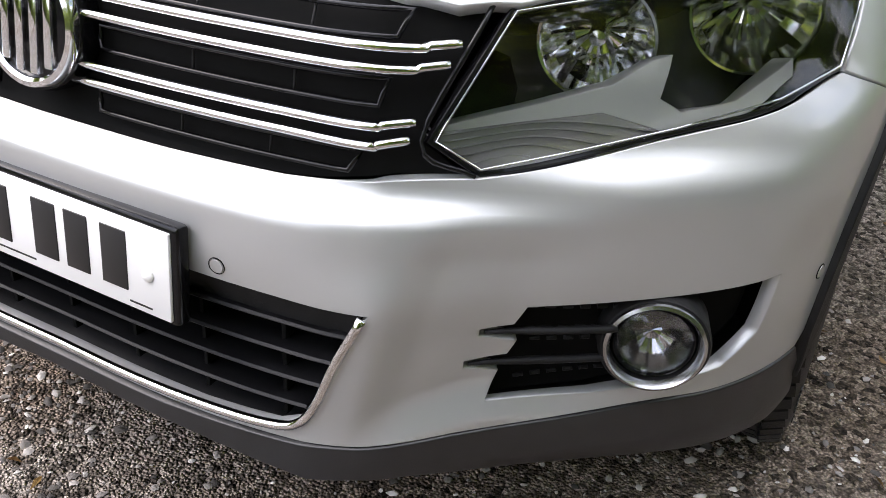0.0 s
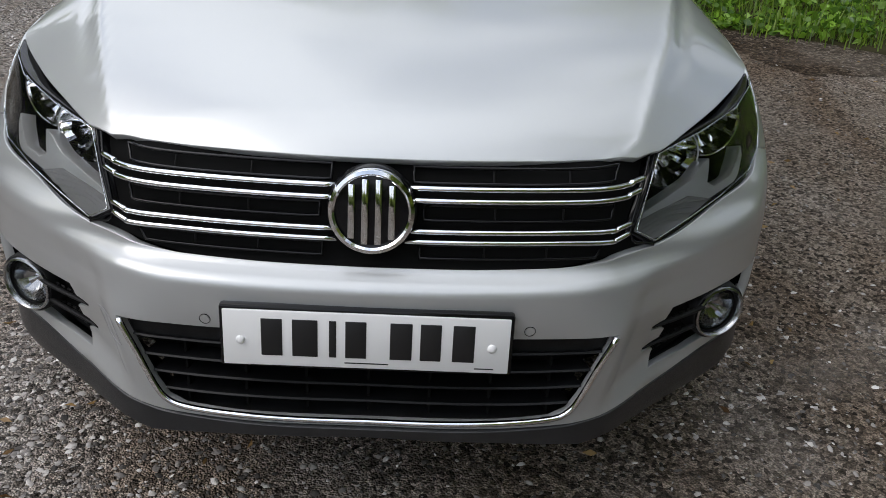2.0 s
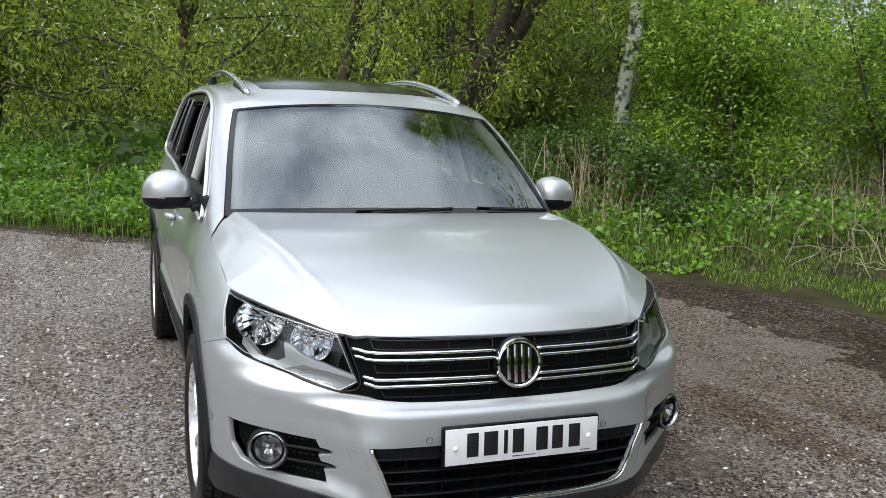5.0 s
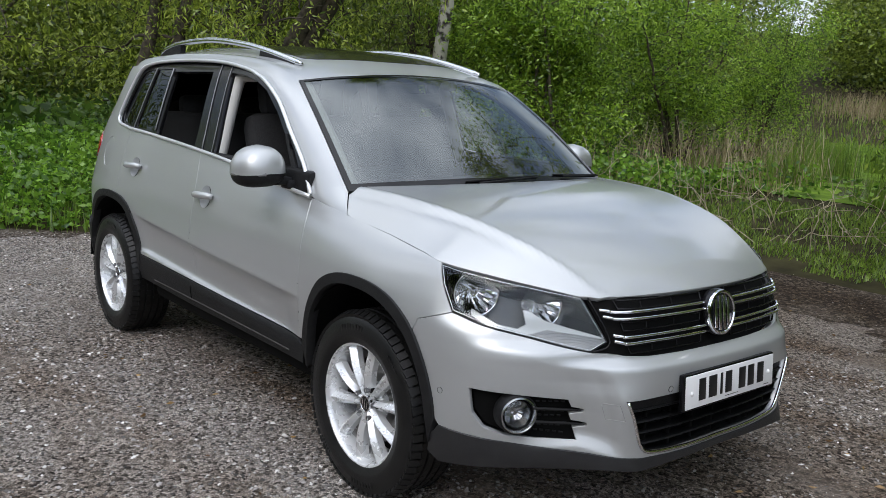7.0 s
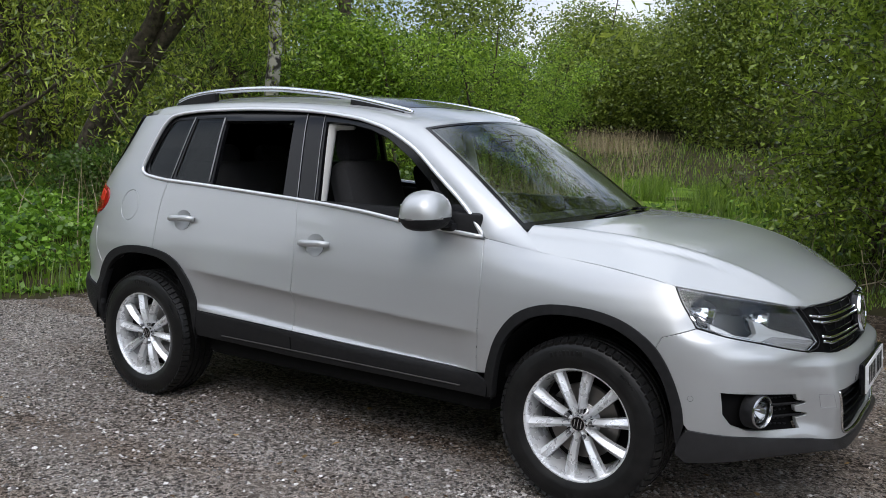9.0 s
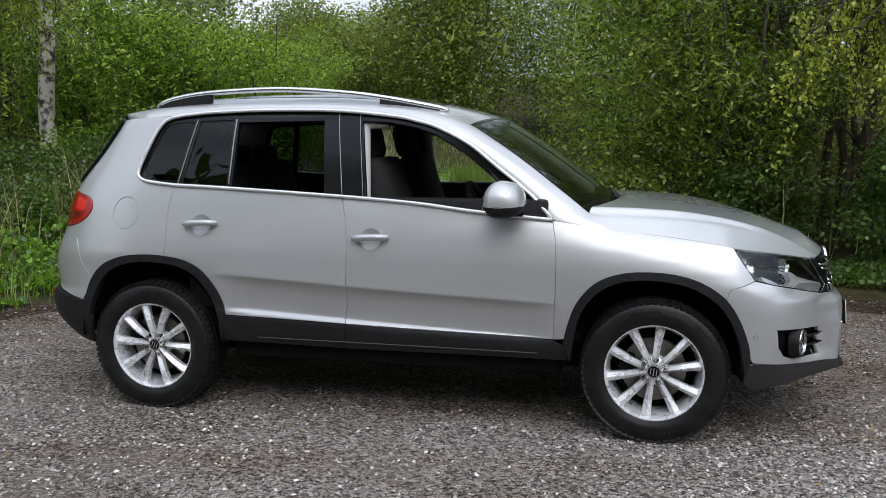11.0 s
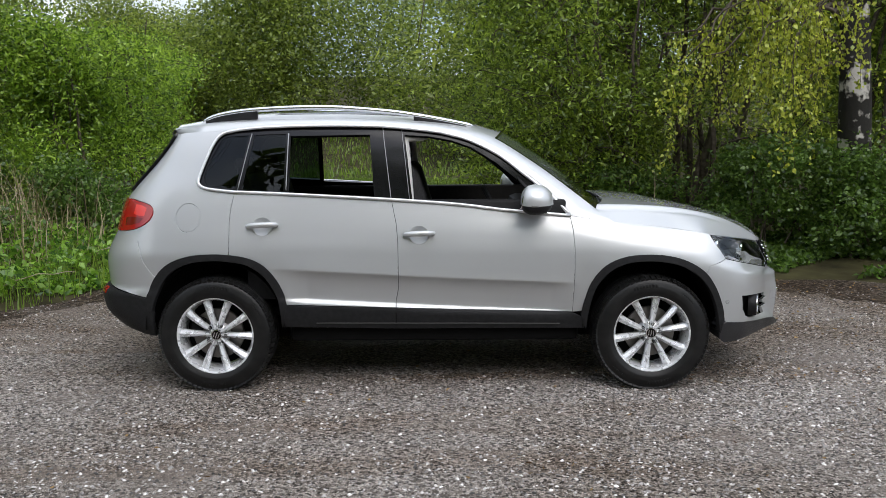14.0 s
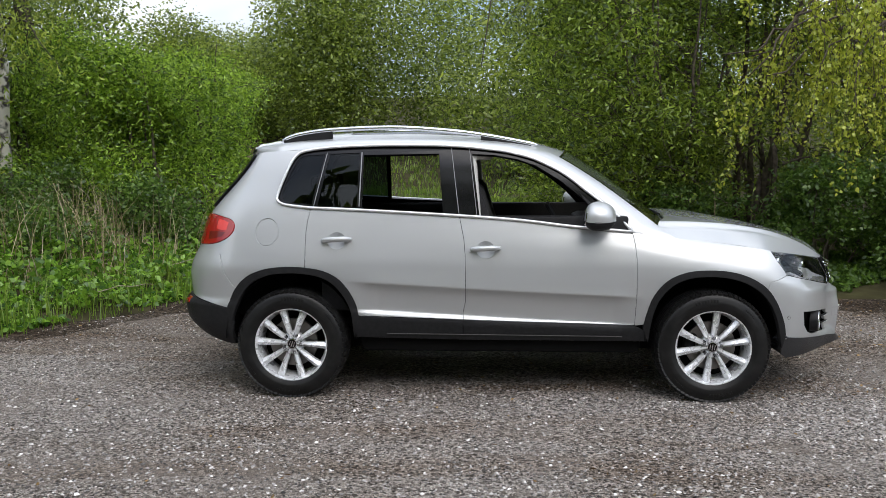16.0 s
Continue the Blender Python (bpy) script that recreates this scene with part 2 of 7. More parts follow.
def mesh_object(name, verts, faces, material, parent=None, label="", normals=None, smooth=True):
    me = bpy.data.meshes.new(name)
    me.from_pydata([tuple(v) for v in verts], [], [tuple(f) for f in faces])
    if smooth:
        me.shade_smooth()
    me.materials.append(material)
    if normals is not None:
        me.normals_split_custom_set_from_vertices([tuple(n) for n in normals])
    ob = new(name, me)
    if parent:
        ob.parent = parent
    if label:
        ob["label"] = label
    return ob


def part(name, bm, material, parent, label="", smooth=True, angle=40):
    me = bpy.data.meshes.new(name)
    bmesh.ops.recalc_face_normals(bm, faces=bm.faces)
    bm.to_mesh(me)
    bm.free()
    if smooth:
        me.shade_smooth()
        me.set_sharp_from_angle(angle=radians(angle))
    me.materials.append(material)
    ob = new(name, me)
    ob.parent = parent
    if label:
        ob["label"] = label
    return ob


def spline(xs, ys, slopes=None):
    """Monotone cubic through the points, as a function of arrays."""
    xs, ys = np.array(xs, float), np.array(ys, float)
    h = np.diff(xs)
    d = np.diff(ys) / h
    m = np.zeros(len(xs))
    m[0], m[-1] = d[0], d[-1]
    for i in range(1, len(xs) - 1):
        if d[i - 1] * d[i] > 0:
            w1, w2 = 2 * h[i] + h[i - 1], h[i] + 2 * h[i - 1]
            m[i] = (w1 + w2) / (w1 / d[i - 1] + w2 / d[i])

    def f(x):
        x = np.clip(np.asarray(x, float), xs[0], xs[-1])
        i = np.clip(np.searchsorted(xs, x, side="right") - 1, 0, len(h) - 1)
        t = (x - xs[i]) / h[i]
        return (ys[i] * (2 * t**3 - 3 * t**2 + 1) + h[i] * m[i] * (t**3 - 2 * t**2 + t)
                + ys[i + 1] * (-2 * t**3 + 3 * t**2) + h[i] * m[i + 1] * (t**3 - t**2))
    return f


def curve_through(pts, n=12, closed=False):
    """Catmull-Rom through points of any dimension, n steps a span."""
    p = np.array(pts, float)
    out = []
    k = len(p)
    for i in range(k if closed else k - 1):
        if closed:
            a, b, c, d = p[(i - 1) % k], p[i], p[(i + 1) % k], p[(i + 2) % k]
        else:
            b, c = p[i], p[i + 1]
            a = p[i - 1] if i else 2 * b - c
            d = p[i + 2] if i + 2 < k else 2 * c - b
        for j in range(n):
            t = j / n
            out.append(0.5 * (2 * b + (c - a) * t + (2 * a - 5 * b + 4 * c - d) * t * t + (3 * b - a - 3 * c + d) * t**3))
    if not closed:
        out.append(p[-1])
    return np.array(out)


def inside(poly, q):
    """Which of the points q lie in the polygon."""
    x, y = q[:, 0], q[:, 1]
    r = np.zeros(len(q), bool)
    a, b = poly, np.roll(poly, -1, axis=0)
    for (x1, y1), (x2, y2) in zip(a, b):
        if y1 == y2:
            continue
        c = ((y1 > y) != (y2 > y)) & (x < (x2 - x1) * (y - y1) / (y2 - y1) + x1)
        r ^= c
    return r


def edge_distance(poly, q):
    best = np.full(len(q), 1e9)
    for a, b in zip(poly, np.roll(poly, -1, axis=0)):
        ab = b - a
        L = ab @ ab
        if L < 1e-14:
            continue
        t = np.clip(((q - a) @ ab) / L, 0, 1)
        best = np.minimum(best, np.linalg.norm(q - a - t[:, None] * ab, axis=1))
    return best


def resample(poly, step):
    out = []
    for a, b in zip(poly, np.roll(poly, -1, axis=0)):
        L = np.linalg.norm(b - a)
        k = max(1, int(math.ceil(L / step)))
        for i in range(k):
            out.append(a + (b - a) * i / k)
    return np.array(out)


def shrink(poly, gap):
    a = np.sum(poly[:, 0] * np.roll(poly[:, 1], -1) - np.roll(poly[:, 0], -1) * poly[:, 1])
    s = 1 if a > 0 else -1
    e = np.roll(poly, -1, axis=0) - poly
    e /= np.maximum(np.linalg.norm(e, axis=1, keepdims=True), 1e-9)
    n = np.stack([-e[:, 1], e[:, 0]], axis=1) * s
    m = n + np.roll(n, 1, axis=0)
    m /= np.maximum((m * m).sum(1, keepdims=True), 0.7) / 2
    return poly + m * gap


def triangulate(poly, holes, step):
    """Triangles of a polygon with holes, with an even grid inside."""
    loops = [resample(poly, step)] + [resample(h, step) for h in holes]
    lo, hi = poly.min(0), poly.max(0)
    gx, gy = np.meshgrid(np.arange(lo[0] + step / 2, hi[0], step), np.arange(lo[1] + step / 2, hi[1], step))
    q = np.stack([gx.ravel(), gy.ravel()], axis=1)
    keep = inside(poly, q) & (edge_distance(loops[0], q) > 0.45 * step) if len(q) else np.zeros(0, bool)
    for h, lp in zip(holes, loops[1:]):
        keep &= ~inside(h, q) & (edge_distance(lp, q) > 0.45 * step)
    q = q[keep]
    verts, edges, k = [], [], 0
    for lp in loops:
        n = len(lp)
        verts += [Vector(p) for p in lp]
        edges += [(k + i, k + (i + 1) % n) for i in range(n)]
        k += n
    verts += [Vector(p) for p in q]
    v, _, f, *_ = geometry.delaunay_2d_cdt(verts, edges, [], 0, 1e-7)
    v = np.array([tuple(p) for p in v])
    f = np.array([tuple(t) for t in f if len(t) == 3])
    c = v[f].mean(1)
    ok = inside(poly, c)
    for h in holes:
        ok &= ~inside(h, c)
    f = f[ok]
    # all triangles one way round
    a, b, cc = v[f[:, 0]], v[f[:, 1]], v[f[:, 2]]
    neg = ((b - a)[:, 0] * (cc - a)[:, 1] - (b - a)[:, 1] * (cc - a)[:, 0]) < 0
    f[neg] = f[neg][:, ::-1]
    return v, f


def sheet(name, surface, poly, material, parent, holes=(), step=0.03, off=0.0, thick=0.012, gap=0.0032, mirror=False, label=""):
    """A panel cut out of a smooth surface: surface(u, v) gives places and normals; thick turns its edge inwards."""
    poly = np.array(poly, float)
    holes = [np.array(h, float) for h in holes]
    if gap:
        poly = shrink(poly, gap)
        holes = [shrink(h, -gap) for h in holes]
    v, f = triangulate(poly, holes, step)
    p, n = surface(v[:, 0], v[:, 1])
    p = p + n * (off(v)[:, None] if callable(off) else off)
    sgn = np.array([1, -1, 1]) if mirror else np.array([1, 1, 1])
    p, n = p * sgn, n * sgn
    # face winding by the normals
    fn = np.cross(p[f[:, 1]] - p[f[:, 0]], p[f[:, 2]] - p[f[:, 0]])
    flip = (fn * n[f[:, 0]]).sum(1) < 0
    f[flip] = f[flip][:, ::-1]
    verts, norms, faces = [p], [n], [f]
    k = len(p)
    if thick:
        cnt = {}
        for t in f:
            for a, b in ((t[0], t[1]), (t[1], t[2]), (t[2], t[0])):
                cnt[(a, b)] = cnt.get((a, b), 0) + 1
        rim = [(a, b) for a, b in cnt if (b, a) not in cnt]
        if rim:
            ids = sorted({i for e in rim for i in e})
            pos = {i: j for j, i in enumerate(ids)}
            out = np.zeros((len(ids), 3))
            for a, b in rim:
                w = np.cross(p[b] - p[a], n[a])
                out[pos[a]] += w
                out[pos[b]] += w
            out /= np.maximum(np.linalg.norm(out, axis=1, keepdims=True), 1e-12)
            top = p[ids]
            r = min(0.0022, thick / 3)
            mid = top - n[ids] * r + out * r * 0.8
            low = top - n[ids] * thick + out * r * 0.8
            m = len(ids)
            verts += [top, mid, low]
            half = n[ids] * 0.5 + out
            half /= np.linalg.norm(half, axis=1, keepdims=True)
            norms += [n[ids], half, out]
            q = []
            for a, b in rim:
                i, j = pos[a], pos[b]
                q.append((k + i, k + m + i, k + m + j, k + j))
                q.append((k + m + i, k + 2 * m + i, k + 2 * m + j, k + m + j))
            faces.append(np.array(q))
    V, N = np.concatenate(verts), np.concatenate(norms)
    F = [tuple(int(i) for i in t) for fs in faces for t in fs]
    return mesh_object(name, V, F, material, parent, label, normals=N)


def tube(path, radius, sides=8, closed=False, squash=1.0, up=(0, 0, 1)):
    """Vertices and faces of a tube along a path; radius may vary along it. squash thins it along up."""
    p = np.array(path, float)
    n = len(p)
    r = np.broadcast_to(np.array(radius, float), (n,))
    t = np.roll(p, -1, 0) - np.roll(p, 1, 0)
    if not closed:
        t[0], t[-1] = p[1] - p[0], p[-1] - p[-2]
    t /= np.maximum(np.linalg.norm(t, axis=1, keepdims=True), 1e-9)
    u = np.tile(np.array(up, float), (n, 1))
    a = np.cross(t, u)
    bad = np.linalg.norm(a, axis=1) < 1e-3
    a[bad] = np.cross(t[bad], np.array([1.0, 0.1, 0]))
    a /= np.linalg.norm(a, axis=1, keepdims=True)
    b = np.cross(a, t)
    verts, faces = [], []
    for k in range(sides):
        an = 2 * math.pi * k / sides
        verts.append(p + (a * math.cos(an) + b * math.sin(an) * squash) * r[:, None])
    verts = np.stack(verts, 1).reshape(-1, 3)
    for i in range(n if closed else n - 1):
        j = (i + 1) % n
        for k in range(sides):
            l = (k + 1) % sides
            faces.append((i * sides + k, i * sides + l, j * sides + l, j * sides + k))
    if not closed:
        faces.append(tuple(range(sides))[::-1])
        faces.append(tuple((n - 1) * sides + k for k in range(sides)))
    return verts, faces


def lathe(profile, n=64, axis="y"):
    """A ring about the y axis from (radius, y) pairs."""
    bm = bmesh.new()
    rows = []
    for i in range(n):
        a = 2 * math.pi * i / n
        rows.append([bm.verts.new((r * math.cos(a), y, r * math.sin(a))) for r, y in profile])
    for i in range(n):
        A, B = rows[i], rows[(i + 1) % n]
        for j in range(len(profile) - 1):
            bm.faces.new((A[j], A[j + 1], B[j + 1], B[j]))
    return bm


def add_box(bm, size, m, bevel=0.0):
    g = bmesh.ops.create_cube(bm, size=1, matrix=m @ Matrix.Diagonal((*size, 1)))
    if bevel:
        es = {e for v in g["verts"] for e in v.link_edges}
        bmesh.ops.bevel(bm, geom=list(es), offset=bevel, segments=2, affect="EDGES", profile=0.5)


def rounded_box(size, bevel=0.02, m=None):
    bm = bmesh.new()
    add_box(bm, size, m or Matrix(), bevel)
    return bm

# ---- the car's skin ----
# plan of the body from the middle of the front round to the middle of the rear: x forward from the front axle, w half width
PLAN = [(0.938, 0.0), (0.935, 0.15), (0.925, 0.29), (0.909, 0.40), (0.893, 0.455), (0.871, 0.497), (0.79, 0.60), (0.70, 0.715), (0.60, 0.808), (0.50, 0.862),
        (0.40, 0.888), (0.28, 0.902), (0.0, 0.905), (-0.25, 0.898), (-0.47, 0.886), (-0.9, 0.884), (-1.3, 0.885), (-1.8, 0.886), (-2.15, 0.889), (-2.4, 0.898),
        (-2.7, 0.903), (-2.95, 0.885), (-3.10, 0.855), (-3.22, 0.80), (-3.31, 0.71), (-3.37, 0.57), (-3.405, 0.35), (-3.42, 0.0)]
_pl = curve_through(PLAN, 24)
_seg = np.linalg.norm(np.diff(_pl, axis=0), axis=1)
_arc = np.concatenate([[0], np.cumsum(_seg)])
S_GRID = np.arange(0, _arc[-1], 0.008)
RX, RW = np.interp(S_GRID, _arc, _pl[:, 0]), np.interp(S_GRID, _arc, _pl[:, 1])
for _ in range(3):
    RX[1:-1] = 0.25 * RX[:-2] + 0.5 * RX[1:-1] + 0.25 * RX[2:]
    RW[1:-1] = 0.25 * RW[:-2] + 0.5 * RW[1:-1] + 0.25 * RW[2:]
_tx, _tw = np.gradient(RX, S_GRID), np.gradient(RW, S_GRID)
_ln = np.hypot(_tx, _tw)
NX, NW = _tw / _ln, -_tx / _ln


def S(x, w):
    """The stretch along the plan nearest to a place."""
    return float(S_GRID[np.argmin((RX - x) ** 2 + (RW - w) ** 2)])


def sx(x):
    i = RW > 0.5
    return float(np.interp(-x, -RX[i], S_GRID[i]))


def sw(w):
    i = S_GRID < S(0.5, 0.862)
    return float(np.interp(w, RW[i], S_GRID[i]))


def X(x, z):
    return (sx(x), z)


def Wd(w, z):
    return (sw(w), z)


def XW(x, w, z):
    return (S(x, w), z)


# how far the skin lies inside the plan: stations along it, each (height, inset)
STATIONS = [
    (sw(0.0), [(0.18, 0.12), (0.25, 0.05), (0.30, 0.022), (0.36, 0.02), (0.50, 0.014), (0.58, 0.006), (0.632, 0.005), (0.643, 0.007), (0.648, 0.012), (0.653, 0.022), (0.661, 0.040), (0.673, 0.053), (0.70, 0.060), (0.78, 0.068), (0.85, 0.095), (0.92, 0.15)]),
    (sw(0.36), [(0.18, 0.12), (0.25, 0.05), (0.30, 0.008), (0.36, 0.012), (0.50, 0.008), (0.58, 0.004), (0.630, 0.007), (0.643, 0.010), (0.648, 0.015), (0.653, 0.025), (0.661, 0.042), (0.673, 0.054), (0.70, 0.060), (0.78, 0.068), (0.85, 0.095), (0.92, 0.15)]),
    (sw(0.48), [(0.18, 0.12), (0.25, 0.06), (0.31, 0.010), (0.36, 0.012), (0.46, 0.004), (0.54, 0.000), (0.60, 0.011), (0.634, 0.016), (0.645, 0.019), (0.650, 0.024), (0.655, 0.033), (0.663, 0.045), (0.676, 0.053), (0.70, 0.055), (0.78, 0.070), (0.857, 0.10), (0.92, 0.15)]),
    (S(0.70, 0.715), [(0.18, 0.13), (0.25, 0.07), (0.33, 0.03), (0.40, 0.028), (0.46, 0.014), (0.52, 0.002), (0.58, 0.0), (0.65, 0.008), (0.682, 0.013), (0.693, 0.020), (0.703, 0.034), (0.717, 0.050), (0.80, 0.073), (0.88, 0.105), (0.93, 0.15)]),
    (S(0.50, 0.862), [(0.18, 0.10), (0.25, 0.04), (0.33, 0.014), (0.42, 0.006), (0.52, 0.0), (0.62, 0.0), (0.70, 0.008), (0.735, 0.018), (0.752, 0.030), (0.775, 0.050), (0.84, 0.072), (0.90, 0.092), (0.96, 0.14)]),
    (S(0.36, 0.89), [(0.18, 0.06), (0.30, 0.01), (0.45, 0.0), (0.66, 0.0), (0.74, 0.006), (0.80, 0.022), (0.86, 0.048), (0.90, 0.068), (0.93, 0.086), (0.97, 0.125), (1.0, 0.17)]),
    (S(0.0, 0.905), [(0.18, 0.05), (0.30, 0.01), (0.5, 0.0), (0.72, 0.0), (0.80, 0.006), (0.86, 0.020), (0.91, 0.042), (0.95, 0.068), (0.985, 0.10), (1.02, 0.15), (1.06, 0.22)]),
    (sx(-0.24), [(0.18, 0.06), (0.30, 0.02), (0.46, 0.006), (0.60, 0.0), (0.74, 0.0), (0.82, 0.008), (0.90, 0.028), (0.96, 0.058), (1.005, 0.090), (1.10, 0.155), (1.2, 0.19), (1.5, 0.26)]),
    (sx(-0.50), [(0.18, 0.08), (0.34, 0.03), (0.46, 0.012), (0.60, 0.002), (0.72, 0.0), (0.82, 0.006), (0.92, 0.026), (1.00, 0.054), (1.04, 0.072), (1.10, 0.092), (1.2, 0.120), (1.3, 0.146), (1.4, 0.174), (1.5, 0.208), (1.6, 0.27)]),
    (sx(-1.30), [(0.18, 0.08), (0.34, 0.035), (0.46, 0.014), (0.60, 0.004), (0.72, 0.0), (0.82, 0.006), (0.93, 0.024), (1.04, 0.050), (1.12, 0.072), (1.2, 0.096), (1.3, 0.124), (1.4, 0.154), (1.5, 0.188), (1.56, 0.214), (1.62, 0.27)]),
    (sx(-2.15), [(0.18, 0.08), (0.34, 0.035), (0.46, 0.012), (0.60, 0.002), (0.74, 0.0), (0.84, 0.008), (0.95, 0.030), (1.06, 0.056), (1.14, 0.076), (1.22, 0.100), (1.3, 0.124), (1.4, 0.154), (1.5, 0.188), (1.56, 0.214), (1.62, 0.27)]),
    (sx(-2.65), [(0.18, 0.05), (0.34, 0.005), (0.60, 0.0), (0.80, 0.0), (0.90, 0.016), (1.0, 0.040), (1.08, 0.060), (1.16, 0.082), (1.24, 0.106), (1.32, 0.132), (1.4, 0.158), (1.5, 0.194), (1.56, 0.22), (1.62, 0.27)]),
    (S(-3.22, 0.80), [(0.18, 0.12), (0.30, 0.04), (0.40, 0.005), (0.58, 0.0), (0.63, 0.008), (0.70, 0.006), (0.80, 0.004), (0.90, 0.018), (1.0, 0.034), (1.08, 0.050), (1.2, 0.082), (1.32, 0.120), (1.5, 0.17), (1.62, 0.24)]),
    (S(-3.42, 0.0), [(0.18, 0.12), (0.30, 0.05), (0.40, 0.005), (0.58, 0.0), (0.63, 0.008), (0.70, 0.006), (0.80, 0.004), (0.90, 0.02), (1.0, 0.03), (1.08, 0.04), (1.2, 0.06), (1.32, 0.08), (1.5, 0.10), (1.62, 0.12)]),
]
Z_GRID = np.arange(0.16, 1.70, 0.005)
_rows = np.array([spline([a for a, _ in st], [b for _, b in st])(Z_GRID) for _, st in STATIONS])
_ss = [s for s, _ in STATIONS]
INSET = np.array([spline(_ss, _rows[:, j])(S_GRID) for j in range(len(Z_GRID))]).T
# pull of the rear upwards: how much of the tail's length is left at each height
TAIL = spline([0.16, 0.33, 0.39, 0.48, 0.58, 0.62, 0.75, 0.84, 0.967, 1.13, 1.19, 1.51, 1.566, 1.70],
              [0.55, 0.75, 0.86, 0.98, 1.0, 0.955, 0.965, 0.945, 0.88, 0.835, 0.79, 0.385, 0.33, 0.20])(Z_GRID)
# the crease low on the doors, and the hollow under it
_on = np.interp(S_GRID, [sx(-0.42), sx(-0.60), sx(-2.05), sx(-2.28)], [0, 1, 1, 0])
_zc = np.interp(-RX, [0.47, 1.17, 1.51, 2.20, 2.30], [0.648, 0.679, 0.697, 0.737, 0.742])
_dz = _zc[:, None] - Z_GRID[None, :]
_hol = np.where(_dz > 0, spline([0, 0.015, 0.05, 0.10, 0.150, 0.172, 0.195, 0.22, 0.4], [0, 0.0075, 0.0185, 0.026, 0.029, 0.0262, 0.007, 0.001, 0.0])(np.maximum(_dz, 0)), 0)
_lift = np.where(_dz <= 0, 0.0105 * np.exp(np.minimum(_dz, 0) / 0.055), 0.0105 * np.exp(-np.maximum(_dz, 0) / 0.02))
INSET = INSET + _on[:, None] * (_hol - _lift)
# the hollow round the fog lamps: an upright crest on its inner side, a shelf along its foot
_sc = np.interp(Z_GRID, [0.36, 0.40, 0.548, 0.60, 0.644, 0.66], [0.462, 0.469, 0.497, 0.518, 0.545, 0.555])
_fs = np.interp(S_GRID[:, None] - _sc[None, :], [0, 0.05, 0.14, 0.30, 0.45], [0, 0.018, 0.024, 0.013, 0])
_sl = np.interp(S_GRID, [0.44, 0.48, 0.552, 0.624, 0.72, 0.90], [0.38, 0.388, 0.412, 0.428, 0.414, 0.395])
_rz = Z_GRID[None, :] - _sl[:, None]
_fz = np.interp(_rz, [-0.045, -0.004, 0.008], [0, 0.85, 1]) * np.interp(Z_GRID, [0.50, 0.60, 0.66], [1, 0.6, 0])[None, :]
INSET = INSET + _fs * _fz
for _ in range(1):
    INSET[1:-1] = 0.25 * INSET[:-2] + 0.5 * INSET[1:-1] + 0.25 * INSET[2:]
    INSET[:, 1:-1] = 0.2 * INSET[:, :-2] + 0.6 * INSET[:, 1:-1] + 0.2 * INSET[:, 2:]


def _bilinear(T, s, z):
    i = np.clip((s - S_GRID[0]) / 0.008, 0, len(S_GRID) - 1.001)
    j = np.clip((z - Z_GRID[0]) / 0.005, 0, len(Z_GRID) - 1.001)
    a, b = i.astype(int), j.astype(int)
    u, v = i - a, j - b
    return T[a, b] * (1 - u) * (1 - v) + T[a + 1, b] * u * (1 - v) + T[a, b + 1] * (1 - u) * v + T[a + 1, b + 1] * u * v


def skin_place(s, z):
    s, z = np.abs(np.asarray(s, float)), np.asarray(z, float)
    d = _bilinear(INSET, s, z)
    x = np.interp(s, S_GRID, RX) - d * np.interp(s, S_GRID, NX)
    w = np.interp(s, S_GRID, RW) - d * np.interp(s, S_GRID, NW)
    k = np.interp(z, Z_GRID, TAIL)
    t = np.clip((-2.62 - x) / 0.8, 0, 1)
    x = np.where(x < -2.62, -2.62 + (x + 2.62) * (1 + (k - 1) * np.minimum(1, t * 1.0 + 0.0) ** 0.35), x)
    return np.stack([x, -w, z], axis=-1)


def skin(s, z):
    """The body's side and ends: place and outward normal; s below nought lies beyond the middle of the front."""
    sg = np.where(np.asarray(s) < 0, -1.0, 1.0)
    p = skin_place(s, z)
    e, g = 0.008, 0.0045
    du = skin_place(np.abs(s) + e, z) - skin_place(np.maximum(np.abs(s) - e, 0), z)
    dv = skin_place(s, z + g) - skin_place(s, z - g)
    n = np.cross(dv, du)
    n /= np.maximum(np.linalg.norm(n, axis=1, keepdims=True), 1e-9)
    out = np.stack([np.interp(np.abs(s), S_GRID, NX), -np.interp(np.abs(s), S_GRID, NW), np.zeros(len(p))], axis=-1)
    n *= np.where((n * out).sum(1) < 0, -1.0, 1.0)[:, None]
    near = np.abs(s) < 0.012
    n[near, 1] *= np.abs(np.asarray(s))[near] / 0.012
    n /= np.linalg.norm(n, axis=1, keepdims=True)
    p[:, 1] *= sg
    n[:, 1] *= sg
    return p, n


def on_skin(s, z, off=0.0):
    p, n = skin(np.array([s]), np.array([z]))
    return p[0] + n[0] * off, n[0]


# edge where the roof and screen meet the sides: x, half width, height
EDGE = curve_through([(-0.328, 0.748, 1.078), (-0.48, 0.722, 1.195), (-0.64, 0.694, 1.315), (-0.80, 0.662, 1.423), (-0.93, 0.632, 1.500), (-1.05, 0.608, 1.548), (-1.25, 0.594, 1.585), (-1.6, 0.588, 1.612),
                      (-2.0, 0.586, 1.622), (-2.4, 0.578, 1.616), (-2.7, 0.56, 1.597), (-2.875, 0.545, 1.572)], 16)
